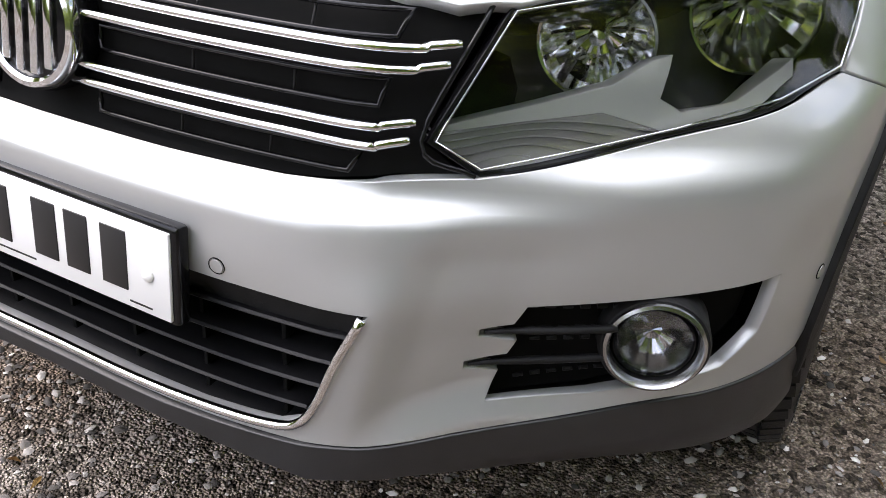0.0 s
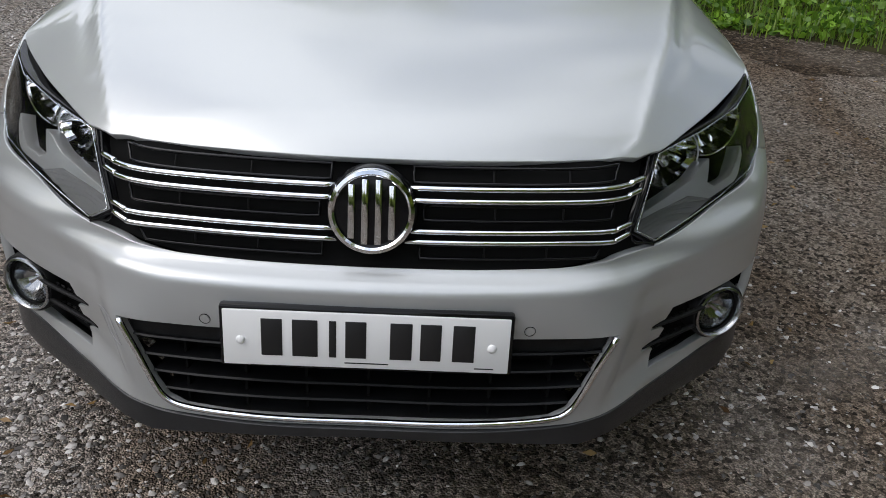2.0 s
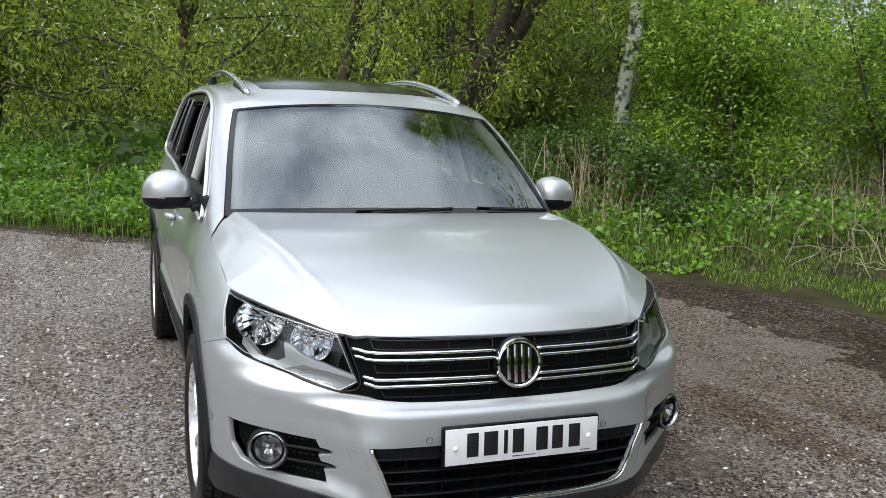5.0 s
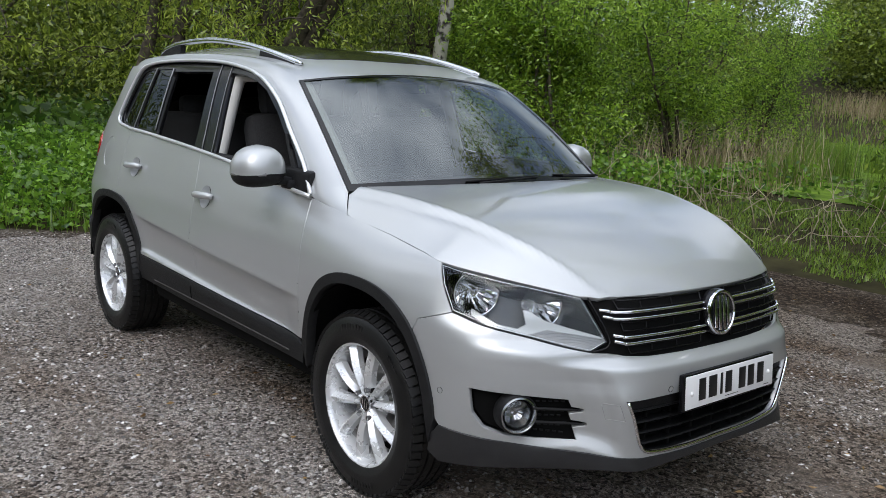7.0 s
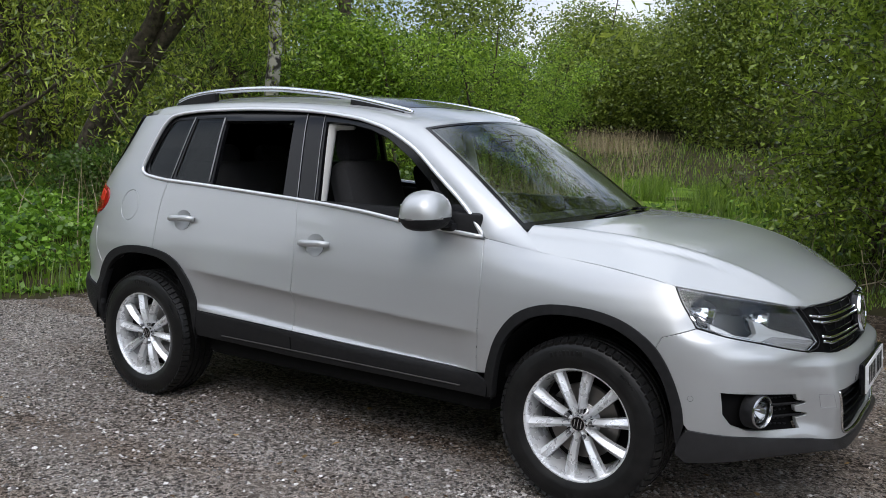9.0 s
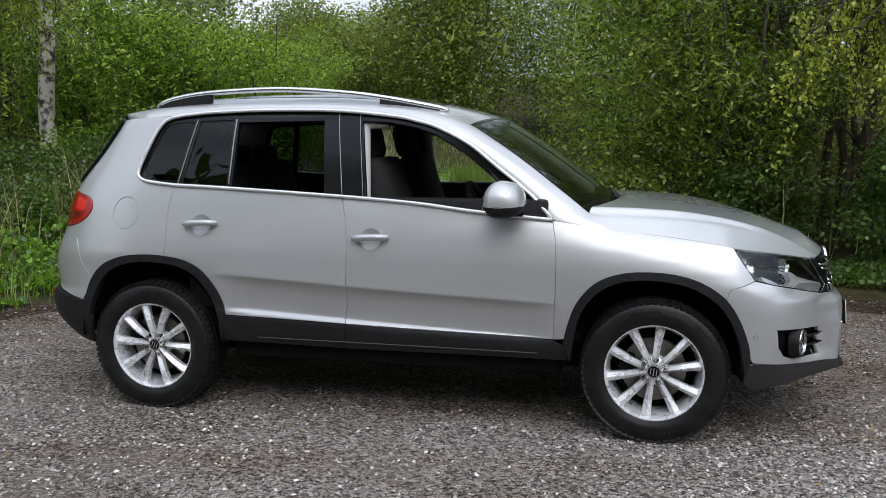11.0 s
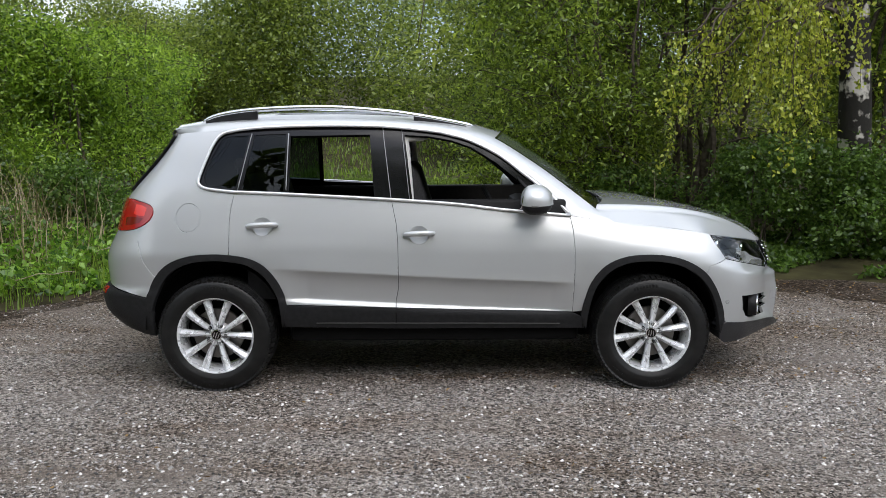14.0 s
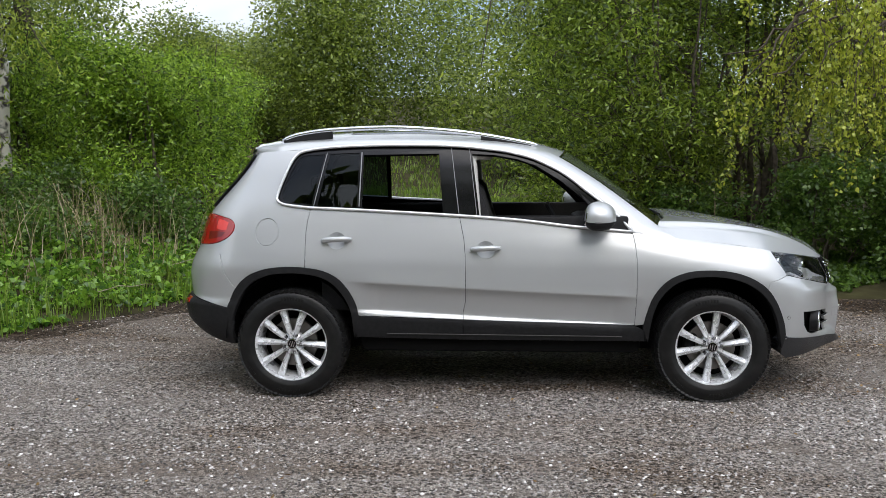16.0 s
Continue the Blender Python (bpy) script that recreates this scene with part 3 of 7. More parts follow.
# line of the chrome strip over the side windows: x, height
STRIP_TOP = curve_through([(-0.487, 1.040), (-0.60, 1.160), (-0.76, 1.286), (-0.91, 1.400), (-1.07, 1.480), (-1.18, 1.514), (-1.31, 1.540), (-1.60, 1.567), (-1.97, 1.574), (-2.30, 1.566), (-2.47, 1.552)], 8)
STRIP_REAR = curve_through([(-2.47, 1.552), (-2.56, 1.530), (-2.61, 1.475), (-2.655, 1.37), (-2.685, 1.285), (-2.69, 1.24), (-2.655, 1.214), (-2.59, 1.202), (-2.48, 1.190)], 6)
STRIP_LOW = curve_through([(-2.48, 1.190), (-2.20, 1.177), (-1.56, 1.141), (-1.17, 1.112), (-0.87, 1.076), (-0.487, 1.040)], 8)
ROOF_MID = spline([-3.0, -2.875, -2.6, -2.2, -1.8, -1.4, -1.1, -0.86, -0.5], [1.585, 1.608, 1.654, 1.679, 1.682, 1.660, 1.608, 1.540, 1.40])


def roof_place(x, y):
    ex = np.interp(-x, -EDGE[:, 0], EDGE[:, 2])
    ew = np.interp(-x, -EDGE[:, 0], EDGE[:, 1])
    mid = ROOF_MID(x)
    t = np.clip(np.abs(y) / ew, 0, 1.2)
    return np.stack([x, y, mid + (ex - mid) * t**3.2], axis=-1)


def numeric(place, e=0.006):
    def f(u, v):
        p = place(u, v)
        n = np.cross(place(u + e, v) - place(u - e, v), place(u, v + e) - place(u, v - e))
        n /= np.maximum(np.linalg.norm(n, axis=1, keepdims=True), 1e-9)
        n *= np.where(n[:, 2] < 0, -1.0, 1.0)[:, None]
        return p, n
    return f


roof = numeric(roof_place)


def screen_place(u, v):
    """Windscreen: u -1 to 1 across, v 0 to 1 up."""
    ed = EDGE[: 16 * 4 + 1]
    q = np.clip(v, -0.2, 1.2)
    tt = np.linspace(0, 1, len(ed))
    a = np.stack([np.interp(q, tt, ed[:, k]) for k in range(3)], axis=-1)
    a += np.where(q < 0, q, np.where(q > 1, q - 1, 0))[:, None] * (ed[-1] - ed[0])
    bow = 0.135 * (1 - q) + 0.075 * q
    x = a[:, 0] + bow * (1 - u * u)
    z = a[:, 2] + (0.045 * q + 0.004) * (1 - u * u)
    return np.stack([x, u * a[:, 1], z], axis=-1)


screen = numeric(screen_place, 0.01)

# bonnet: the lie of its crown along the car, of its crease and of its outer edge
HOOD_CROWN = spline([-0.42, -0.30, -0.156, 0.073, 0.301, 0.484, 0.622, 0.70, 0.752, 0.80], [1.099, 1.099, 1.097, 1.084, 1.050, 1.003, 0.944, 0.897, 0.856, 0.805])
_eb = curve_through([(-0.36, 0.79, 1.060), (-0.243, 0.807, 1.006), (0.046, 0.812, 0.975), (0.25, 0.813, 0.946), (0.343, 0.808, 0.927), (0.50, 0.715, 0.900), (0.62, 0.625, 0.878), (0.725, 0.535, 0.857), (0.80, 0.44, 0.84)], 10)


def hood_place(x, y):
    ay = np.abs(y)
    yb, zb = np.interp(x, _eb[:, 0], _eb[:, 1]), np.interp(x, _eb[:, 0], _eb[:, 2])
    yc = np.interp(x, [-0.36, 0.1, 0.45, 0.76], [0.715, 0.675, 0.60, 0.49])
    yc = np.minimum(yc, yb - 0.03)
    push = 0.085 * np.clip((x - 0.15) / 0.6, 0, 1) ** 2 * (1 - np.minimum(ay / 0.5, 1.6) ** 2)
    crown = HOOD_CROWN(x - push) + 0.012 * (1 - (ay / yc) ** 2)
    out = HOOD_CROWN(x - 0.085 * np.clip((x - 0.15) / 0.6, 0, 1) ** 2 * (1 - np.minimum(yb / 0.5, 1.6) ** 2)) + 0.012 * (1 - (yb / yc) ** 2)
    k = 0.0055
    bend = k * np.logaddexp(0, (ay - yc) / k)
    dip = 0.007 * np.exp(-(((ay - yc - 0.026) / 0.016) ** 2)) * np.clip((yb - ay) / 0.03, 0, 1) * np.clip((0.60 - x) / 0.25, 0, 1) - 0.0025 * np.exp(-(((ay - yc + 0.004) / 0.012) ** 2))
    return np.stack([x, y, crown - (out - zb) / (yb - yc) * bend - dip], axis=-1)


hood = numeric(hood_place, 0.005)

# ---- the car ----
_side = RW > 0.45


def X(x, z):
    """Stretch and height of the place on the flank at x."""
    p = skin_place(S_GRID, np.full(len(S_GRID), z))[:, 0]
    i = np.where(_side)[0]
    o = np.argsort(p[i])
    return (float(np.interp(x, p[i][o], S_GRID[i][o])), z)


def XW(x, w, z):
    p = skin_place(S_GRID, np.full(len(S_GRID), z))
    return (float(S_GRID[np.argmin((p[:, 0] - x) ** 2 + (p[:, 1] + w) ** 2)]), z)


def Xs(pts):
    return [X(a, b) for a, b in pts]


def mirrored(half):
    """A loop over the car's middle out of its right half, which runs from the middle to the middle."""
    return list(half) + [(-a, b) for a, b in reversed(half) if a > 1e-6]


car = thing("car", "silver metallic five-door SUV parked on gravel, windows down", "car")

FRONT_ARCH = curve_through([(0.425, 0.425), (0.412, 0.502), (0.37, 0.61), (0.31, 0.70), (0.223, 0.762), (0.116, 0.800), (-0.013, 0.814), (-0.16, 0.803), (-0.28, 0.752), (-0.363, 0.655), (-0.404, 0.545), (-0.424, 0.457)], 4)
FRONT_ARCH_IN = curve_through([(0.405, 0.34), (0.392, 0.42), (0.375, 0.502), (0.338, 0.595), (0.282, 0.672), (0.20, 0.730), (0.105, 0.764), (-0.013, 0.778), (-0.145, 0.768), (-0.252, 0.723), (-0.33, 0.636), (-0.368, 0.535), (-0.385, 0.44), (-0.392, 0.37)], 4)
REAR_ARCH = curve_through([(-3.005, 0.568), (-2.955, 0.681), (-2.873, 0.768), (-2.749, 0.816), (-2.614, 0.829), (-2.498, 0.823), (-2.392, 0.803), (-2.304, 0.758), (-2.239, 0.684), (-2.196, 0.600), (-2.175, 0.522)], 4)
REAR_ARCH_IN = curve_through([(-2.985, 0.45), (-2.965, 0.53), (-2.915, 0.645), (-2.842, 0.730), (-2.735, 0.779), (-2.612, 0.793), (-2.505, 0.787), (-2.41, 0.768), (-2.335, 0.728), (-2.278, 0.665), (-2.236, 0.585), (-2.215, 0.51), (-2.205, 0.385)], 4)
HOOD_LINE = [(-0.243, 1.006), (-0.1, 0.990), (0.046, 0.975), (0.25, 0.946)]
LAMP_BACK = XW(0.343, 0.808, 0.927)
LAMP_LOW = XW(0.425, 0.815, 0.782)
LAMP_MID = [XW(0.52, 0.77, 0.757), XW(0.62, 0.70, 0.731), XW(0.70, 0.62, 0.709)]
LAMP_BOT = XW(0.773, 0.542, 0.690)
LAMP_IN = XW(0.80, 0.487, 0.722)
LAMP_TOP = XW(0.725, 0.538, 0.857)
GRILLE_TOP = XW(0.753, 0.493, 0.856)
DOOR_SPLIT = [(-1.548, 1.138), (-1.520, 1.00), (-1.511, 0.90), (-1.508, 0.70), (-1.510, 0.615), (-1.526, 0.535), (-1.524, 0.500)]
DOOR_FRONT = [(-0.487, 1.040), (-0.472, 0.958), (-0.464, 0.86), (-0.462, 0.759), (-0.466, 0.62), (-0.474, 0.470)]
DOOR_REAR = [(-2.478, 1.189), (-2.497, 1.10), (-2.505, 1.02), (-2.506, 0.824)]
SILL_TOP = [(-0.474, 0.470), (-1.174, 0.489), (-1.524, 0.499), (-2.180, 0.521)]
JOINT = XW(0.331, 0.904, 0.743)


def belt_part(a, b):
    q = [(x, z) for x, z in STRIP_LOW if min(a, b) < x < max(a, b)]
    q.sort(key=lambda t: t[0], reverse=a > b)
    return q


def dish(x, z):
    c = X(x, z)[0]
    return [(c + 0.054 * math.cos(a), z + 0.050 * math.sin(a)) for a in np.linspace(0, 2 * math.pi, 32, endpoint=False)]


def bowl(c, z0):
    def place(s, z):
        p, n = skin(s, z)
        r2 = ((s - c) / 0.054) ** 2 + ((z - z0) / 0.050) ** 2
        return p - n * (0.017 * np.clip(1 - r2, -0.3, 1))[:, None]

    def f(s, z):
        e = 0.004
        p = place(s, z)
        n = np.cross(place(s, z + e) - place(s, z - e), place(s + e, z) - place(s - e, z))
        n /= np.linalg.norm(n, axis=1, keepdims=True)
        n *= np.where(n[:, 1] > 0, -1.0, 1.0)[:, None]
        return p, n
    return f


TAIL_LAMP = [(float(a), float(b)) for a, b in curve_through([(4.80, 1.148), (4.71, 1.138), (4.596, 1.117), (4.555, 1.078), (4.578, 1.026), (4.656, 0.983), (4.764, 0.962), (4.92, 0.952)], 4)]


def build_flank(mirror):
    def pan(name, pts, mat=PAINT, parent=car, **k):
        return sheet(name, skin, pts, mat, parent, mirror=mirror, **k)
    fa = [tuple(p) for p in FRONT_ARCH]
    fender = Xs(DOOR_FRONT[::-1]) + Xs(HOOD_LINE) + [LAMP_BACK, XW(0.375, 0.82, 0.86), LAMP_LOW, JOINT] + Xs([p for p in fa if p[1] > 0.46 and (p[0] < 0.311)])
    pan("front_wing", fender, step=0.03 if mirror else 0.013, gap=0.0022)
    door_f = Xs(DOOR_SPLIT) + Xs(SILL_TOP[:2][::-1]) + Xs(DOOR_FRONT[::-1][1:]) + Xs(belt_part(-0.487, -1.548))
    fd = pan("front_door", door_f, step=0.03 if mirror else 0.009, holes=[dish(-1.385, 0.935)])
    ra = [tuple(p) for p in REAR_ARCH]
    door_r = Xs(DOOR_SPLIT[::-1]) + Xs(belt_part(-1.548, -2.478)) + Xs(DOOR_REAR) + Xs([p for p in ra if p[0] > -2.49]) + Xs([SILL_TOP[2]])
    rd = pan("rear_door", door_r[:-1], step=0.03 if mirror else 0.009, holes=[dish(-2.31, 0.989)])
    tail_s = S(-3.33, 0.665)
    q = Xs(DOOR_REAR[::-1]) + Xs([tuple(p) for p in STRIP_REAR[::-1][1:]]) + Xs([(-2.60, 1.552)]) + [(4.715, 1.535)]
    q += [(4.765, 1.45), (4.825, 1.35), (4.88, 1.25), (4.905, 1.20), (tail_s, 1.19), (tail_s, 1.15)] + TAIL_LAMP
    q += [X(-3.055, 0.90), X(-3.045, 0.86), X(-3.02, 0.78), X(-2.965, 0.705), X(-2.935, 0.69)] + Xs([p for p in ra if p[0] < -2.515 and p[1] > 0.70])
    fuel = [(X(-2.75, 1.043)[0] + 0.083 * math.cos(a), 1.043 + 0.083 * math.sin(a)) for a in np.linspace(0, 2 * math.pi, 32, endpoint=False)]
    qp = pan("rear_quarter_panel", q, step=0.022, holes=[] if mirror else [fuel])
    if not mirror:
        pan("fuel_flap", fuel, step=0.02, gap=0.0022, parent=qp, off=-0.0012)
    # tail lamp, wrapped round the corner
    lamp = TAIL_LAMP[::-1] + [(tail_s, 1.15), (S(-3.38, 0.5), 1.14), (S(-3.38, 0.5), 0.97)]
    pan("tail_lamp", lamp, RED_LENS, step=0.02, off=0.006, thick=0.03, label="red tail lamp lens")
    pan("lamp_core", [(4.612, 1.098), (4.66, 1.112), (4.715, 1.118), (4.72, 1.062), (4.67, 1.052), (4.622, 1.05)], RED_CORE, step=0.015, off=0.0075, gap=0, thick=0.004, label="bright red lamp chamber")
    pan("lamp_band", [(4.628, 1.038), (4.73, 1.044), (4.80, 1.040), (4.79, 0.992), (4.72, 0.998), (4.655, 1.012)], RED_DARK, step=0.015, off=0.0072, gap=0, thick=0.004, label="dark red lamp chamber")
    # sill and arch cladding
    sill = Xs(SILL_TOP) + Xs([(-2.205, 0.46), (-2.200, 0.385), (-1.5, 0.372), (-0.40, 0.372), (-0.41, 0.44)])
    sp = pan("sill_cladding", sill, BLACK_PLASTIC, step=0.03, off=0.006, label="black plastic sill cladding")
    side = (1, -1, 1) if mirror else (1, 1, 1)
    mesh_object("sill_strip", *tube([on_skin(*X(x, np.interp(-x, [0.5, 2.1], [0.402, 0.412])), 0.0075)[0] * side for x in np.linspace(-0.55, -2.0, 24)], 0.0035, 6), SILL_EDGE, sp, "thin grey edge under the doors")
    xs = DOOR_SPLIT[-1][0] if DOOR_SPLIT[-1][1] < DOOR_SPLIT[0][1] else DOOR_SPLIT[0][0]
    mesh_object("sill_joint", *tube([on_skin(*X(xs, z), 0.0065)[0] * side for z in np.linspace(0.404, 0.475, 6)], 0.003, 5), SHELL, sp)
    arch = Xs(fa) + Xs([tuple(p) for p in FRONT_ARCH_IN[::-1]])
    pan("front_arch_trim", arch, BLACK_PLASTIC, step=0.02, off=0.010, gap=0.0, thick=0.04, label="black plastic wheel arch trim")
    arch = Xs(ra) + Xs([tuple(p) for p in REAR_ARCH_IN[::-1]])
    pan("rear_arch_trim", arch, BLACK_PLASTIC, step=0.02, off=0.010, gap=0.0, thick=0.04, label="black plastic wheel arch trim")
    # windows
    front_open = Xs([(-1.472, 1.523), (-1.425, 1.145), (-1.17, 1.122), (-0.87, 1.090), (-0.70, 1.072), (-0.640, 1.088), (-0.780, 1.240), (-0.925, 1.357), (-1.075, 1.449), (-1.19, 1.489), (-1.33, 1.515)])
    rear_open = Xs([(-2.157, 1.520), (-1.681, 1.526), (-1.65, 1.158), (-2.162, 1.182)])
    pane_q = Xs([(-2.375, 1.528), (-2.185, 1.534), (-2.19, 1.192), (-2.44, 1.205)])
    pane_d = Xs([tuple(p) for p in curve_through([(-2.405, 1.525), (-2.545, 1.512), (-2.60, 1.44), (-2.66, 1.30), (-2.655, 1.245), (-2.61, 1.222), (-2.475, 1.212)], 4)])
    frame_pts = Xs([tuple(p) for p in STRIP_TOP]) + Xs([tuple(p) for p in STRIP_REAR[1:]]) + Xs([tuple(p) for p in STRIP_LOW[1:-1]])
    wf = pan("window_surround", frame_pts, GLOSS_BLACK, holes=[front_open, rear_open, pane_q, pane_d], step=0.03, off=-0.006, gap=0.001, thick=0.03, label="black window frames and pillars")
    for pane in (pane_q, pane_d):
        g = pan("side_window", pane, TINT_GLASS, step=0.06, off=-0.012, gap=-0.006, thick=0, parent=wf, label="tinted fixed side window")
        g.visible_shadow = False
    loop = [on_skin(*X(a, b), 0.0085)[0] * ((1, -1, 1) if mirror else (1, 1, 1)) for a, b in [tuple(p) for p in STRIP_TOP] + [tuple(p) for p in STRIP_REAR[1:]] + [tuple(p) for p in STRIP_LOW[1:-1]]]
    mesh_object("chrome_strip", *tube(loop, 0.0092, 8, True), STRIP_METAL, wf, "chrome strip round the side windows")
    # split between the door frames
    for xt, xb, rad in ((-1.603, -1.550, 0.0028), (-1.490, -1.440, 0.0022), (-2.168, -2.176, 0.0042), (-2.388, -2.462, 0.003)):
        ln = [on_skin(*X(xt + (xb - xt) * t, (1.562 if xt > -2 else 1.535) + ((1.142 if xt > -2 else 1.20) - (1.562 if xt > -2 else 1.535)) * t), -0.002)[0] * ((1, -1, 1) if mirror else (1, 1, 1)) for t in np.linspace(0, 1, 10)]
        mesh_object("door_seal", *tube(ln, rad, 5), SEAM_GREY, wf)
    # handles over round dishes
    for dx, dz, owner in ((-1.385, 0.939, fd), (-2.31, 0.993, rd)):
        c0 = X(dx, dz - 0.004)[0]
        sheet("handle_dish", bowl(c0, dz - 0.004), dish(dx, dz - 0.004), PAINT, owner, step=0.012, gap=-0.003, thick=0, mirror=mirror)
        ln, rr = [], []
        for t in np.linspace(-1, 1, 17):
            p, n = on_skin(*X(dx + 0.088 * t, dz + 0.004 * t), 0.008 + 0.026 * (1 - abs(t) ** 4))
            ln.append(p * ((1, -1, 1) if mirror else (1, 1, 1)))
            rr.append(0.0185 * (1 - 0.3 * abs(t) ** 4))
        mesh_object("door_handle", *tube(ln, rr, 10, squash=0.95), PAINT, owner)
    # dark skin behind the gaps
    back = Xs([(-0.40, 0.40), (-0.44, 0.55), (-0.40, 0.66), (-0.31, 0.77), (-0.17, 0.83), (0.0, 0.84), (0.15, 0.82)]) + [XW(0.33, 0.9, 0.75), LAMP_LOW, LAMP_BACK] + Xs([(0.04, 0.972), (-0.243, 1.003), (-0.487, 1.03)])
    back += Xs([tuple(p) for p in STRIP_LOW[::-1]]) + Xs([(-2.62, 1.16), (-3.0, 1.15)]) + [(tail_s, 1.14), (tail_s, 0.58)] + Xs([(-3.0, 0.6), (-2.9, 0.77), (-2.75, 0.84), (-2.6, 0.85), (-2.45, 0.84), (-2.28, 0.77), (-2.2, 0.66), (-2.16, 0.50), (-2.16, 0.40)])
    pan("inner_shell", back, SHELL, step=0.05, off=-0.03, gap=0, thick=0)


build_flank(False)
build_flank(True)

# roof sides and windscreen pillars: a bulged strip from the window line up to the roof's edge
_low = [(-0.234, 1.003), (-0.36, 1.022), (-0.487, 1.040)]
_line = [on_skin(*X(a, b))[0] for a, b in _low[:-1] + [tuple(p) for p in STRIP_TOP] + [(-2.58, 1.552), (-2.70, 1.545)]]
_line.append(on_skin(S(-3.33, 0.665), 1.535)[0])
_line = np.array(_line)
_la = np.concatenate([[0], np.cumsum(np.linalg.norm(np.diff(_line, axis=0), axis=1))])
_ed = EDGE * (1, -1, 1)


def pillar(mirror):
    n, m = 120, 10
    # pair each place of the window line with the roof's edge
    a = np.linspace(0, 1, n) * _la[-1]
    P1 = np.stack([np.interp(a, _la, _line[:, k]) for k in range(3)], 1)
    # the edge is met square: a little ahead low down, level further back
    ex = np.interp(a, [0, 0.25, 0.55, 0.95, 1.25, _la[-1]], [-0.326, -0.36, -0.56, -0.90, -1.16, -2.875])
    P2 = np.stack([np.interp(-ex, -EDGE[:, 0], _ed[:, k]) for k in range(3)], 1)
    P2[:, 0] = ex
    tang = np.gradient(P1, axis=0)
    nn = np.cross(P2 - P1, tang)
    nn /= np.linalg.norm(nn, axis=1, keepdims=True)
    nn *= np.where(nn[:, 2] < 0, -1, 1)[:, None]
    verts, faces = [], []
    for j in range(m + 1):
        t = j / m
        b = np.interp(a, [0, 0.25, 0.6, _la[-1]], [0.004, 0.012, 0.014, 0.020])[:, None]
        verts.append(P1 + (P2 - P1) * t + nn * b * 4 * t * (1 - t) * (1.2 - 0.4 * t))
    V = np.concatenate(verts)
    if mirror:
        V = V * (1, -1, 1)
    for j in range(m):
        for i in range(n - 1):
            q = (j * n + i, j * n + i + 1, (j + 1) * n + i + 1, (j + 1) * n + i)
            faces.append(q[::-1] if mirror else q)
    mesh_object("roof_pillar", V, faces, PAINT, car)


pillar(False)
pillar(True)

# roof skin with its dark glass
_u = np.linspace(-1, 1, 41)
_front = [tuple(p[:2]) for p in screen_place(_u, np.ones(41))]
_sideline = [(x, w) for x, w, z in EDGE if x < -0.94]
_roof_loop = _front + [(x, w) for x, w in _sideline] + [(-2.90, 0.3), (-2.905, 0.0), (-2.90, -0.3)] + [(x, -w) for x, w in _sideline[::-1]]
_sun = [tuple(p) for p in curve_through([(-1.10, 0.0), (-1.115, 0.30), (-1.15, 0.44), (-1.3, 0.47), (-2.2, 0.46), (-2.27, 0.42), (-2.29, 0.0), (-2.27, -0.42), (-2.2, -0.46), (-1.3, -0.47), (-1.15, -0.44), (-1.115, -0.30)], 4, True)]
sheet("roof", roof, _roof_loop, PAINT, car, holes=[_sun], step=0.05, gap=0)
sheet("sunroof", roof, _sun, GLOSS_BLACK, car, step=0.06, gap=0.002, off=0.002, label="black glass sunroof")
# rear spoiler and tailgate
bm = bmesh.new()
rows = []
for y in np.linspace(-0.60, 0.60, 25):
    zt = 1.612 - 0.10 * (y / 0.6) ** 2 * 0.45
    prof = [(-2.80, zt + 0.004), (-2.88, zt - 0.008), (-2.915 + 0.05 * y * y, zt - 0.035), (-2.90 + 0.05 * y * y, zt - 0.055), (-2.83, zt - 0.075)]
    rows.append([bm.verts.new((a, y, b)) for a, b in prof])
for A, B in zip(rows, rows[1:]):
    for j in range(4):
        bm.faces.new((A[j], B[j], B[j + 1], A[j + 1]))
part("rear_spoiler", bm, PAINT, car)
tail_s = S(-3.33, 0.665)
_mid = S_GRID[-1] - 0.001
for mirror in (False, True):
    sheet("tailgate_glass", skin, [(4.715, 1.535), (_mid, 1.535), (_mid, 1.19), (tail_s, 1.19), (4.905, 1.20), (4.88, 1.25), (4.825, 1.35), (4.765, 1.45)], GLOSS_BLACK, car, step=0.05, off=0.017, gap=0, thick=0.05, mirror=mirror, label="tinted rear window")
    sheet("tailgate", skin, [(tail_s, 1.185), (_mid, 1.185), (_mid, 0.86), (tail_s, 0.86)], PAINT, car, step=0.05, off=-0.004, gap=0, mirror=mirror)
    bump = [(_mid, 0.86), (S(-3.38, 0.5), 0.86), (S(-3.38, 0.5), 0.966), (tail_s, 0.952)] + [X(-3.075, 0.952), X(-3.045, 0.86), X(-3.02, 0.78), X(-2.965, 0.705), X(-2.935, 0.69), X(-3.005, 0.568), X(-3.15, 0.60), (tail_s, 0.628), (_mid, 0.628)]
    sheet("rear_bumper", skin, bump, PAINT, car, step=0.03, mirror=mirror)
    low = [(_mid, 0.626), (tail_s, 0.626)] + [X(-3.15, 0.598), X(-3.005, 0.566), X(-2.965, 0.47), X(-2.96, 0.335), X(-3.02, 0.34), (tail_s, 0.40), (_mid, 0.40)]
    sheet("rear_lower_bumper", skin, low, BLACK_PLASTIC, car, step=0.03, off=0.008, thick=0.03, mirror=mirror, label="black plastic lower rear bumper")
    rf = [(S(-3.30, 0.72), 0.575), (S(-3.37, 0.57), 0.578), (S(-3.37, 0.57), 0.612), (S(-3.30, 0.72), 0.606)]
    sheet("rear_reflector", skin, rf, RED_LENS, car, step=0.03, off=0.010, gap=0, mirror=mirror, label="red rear reflector")

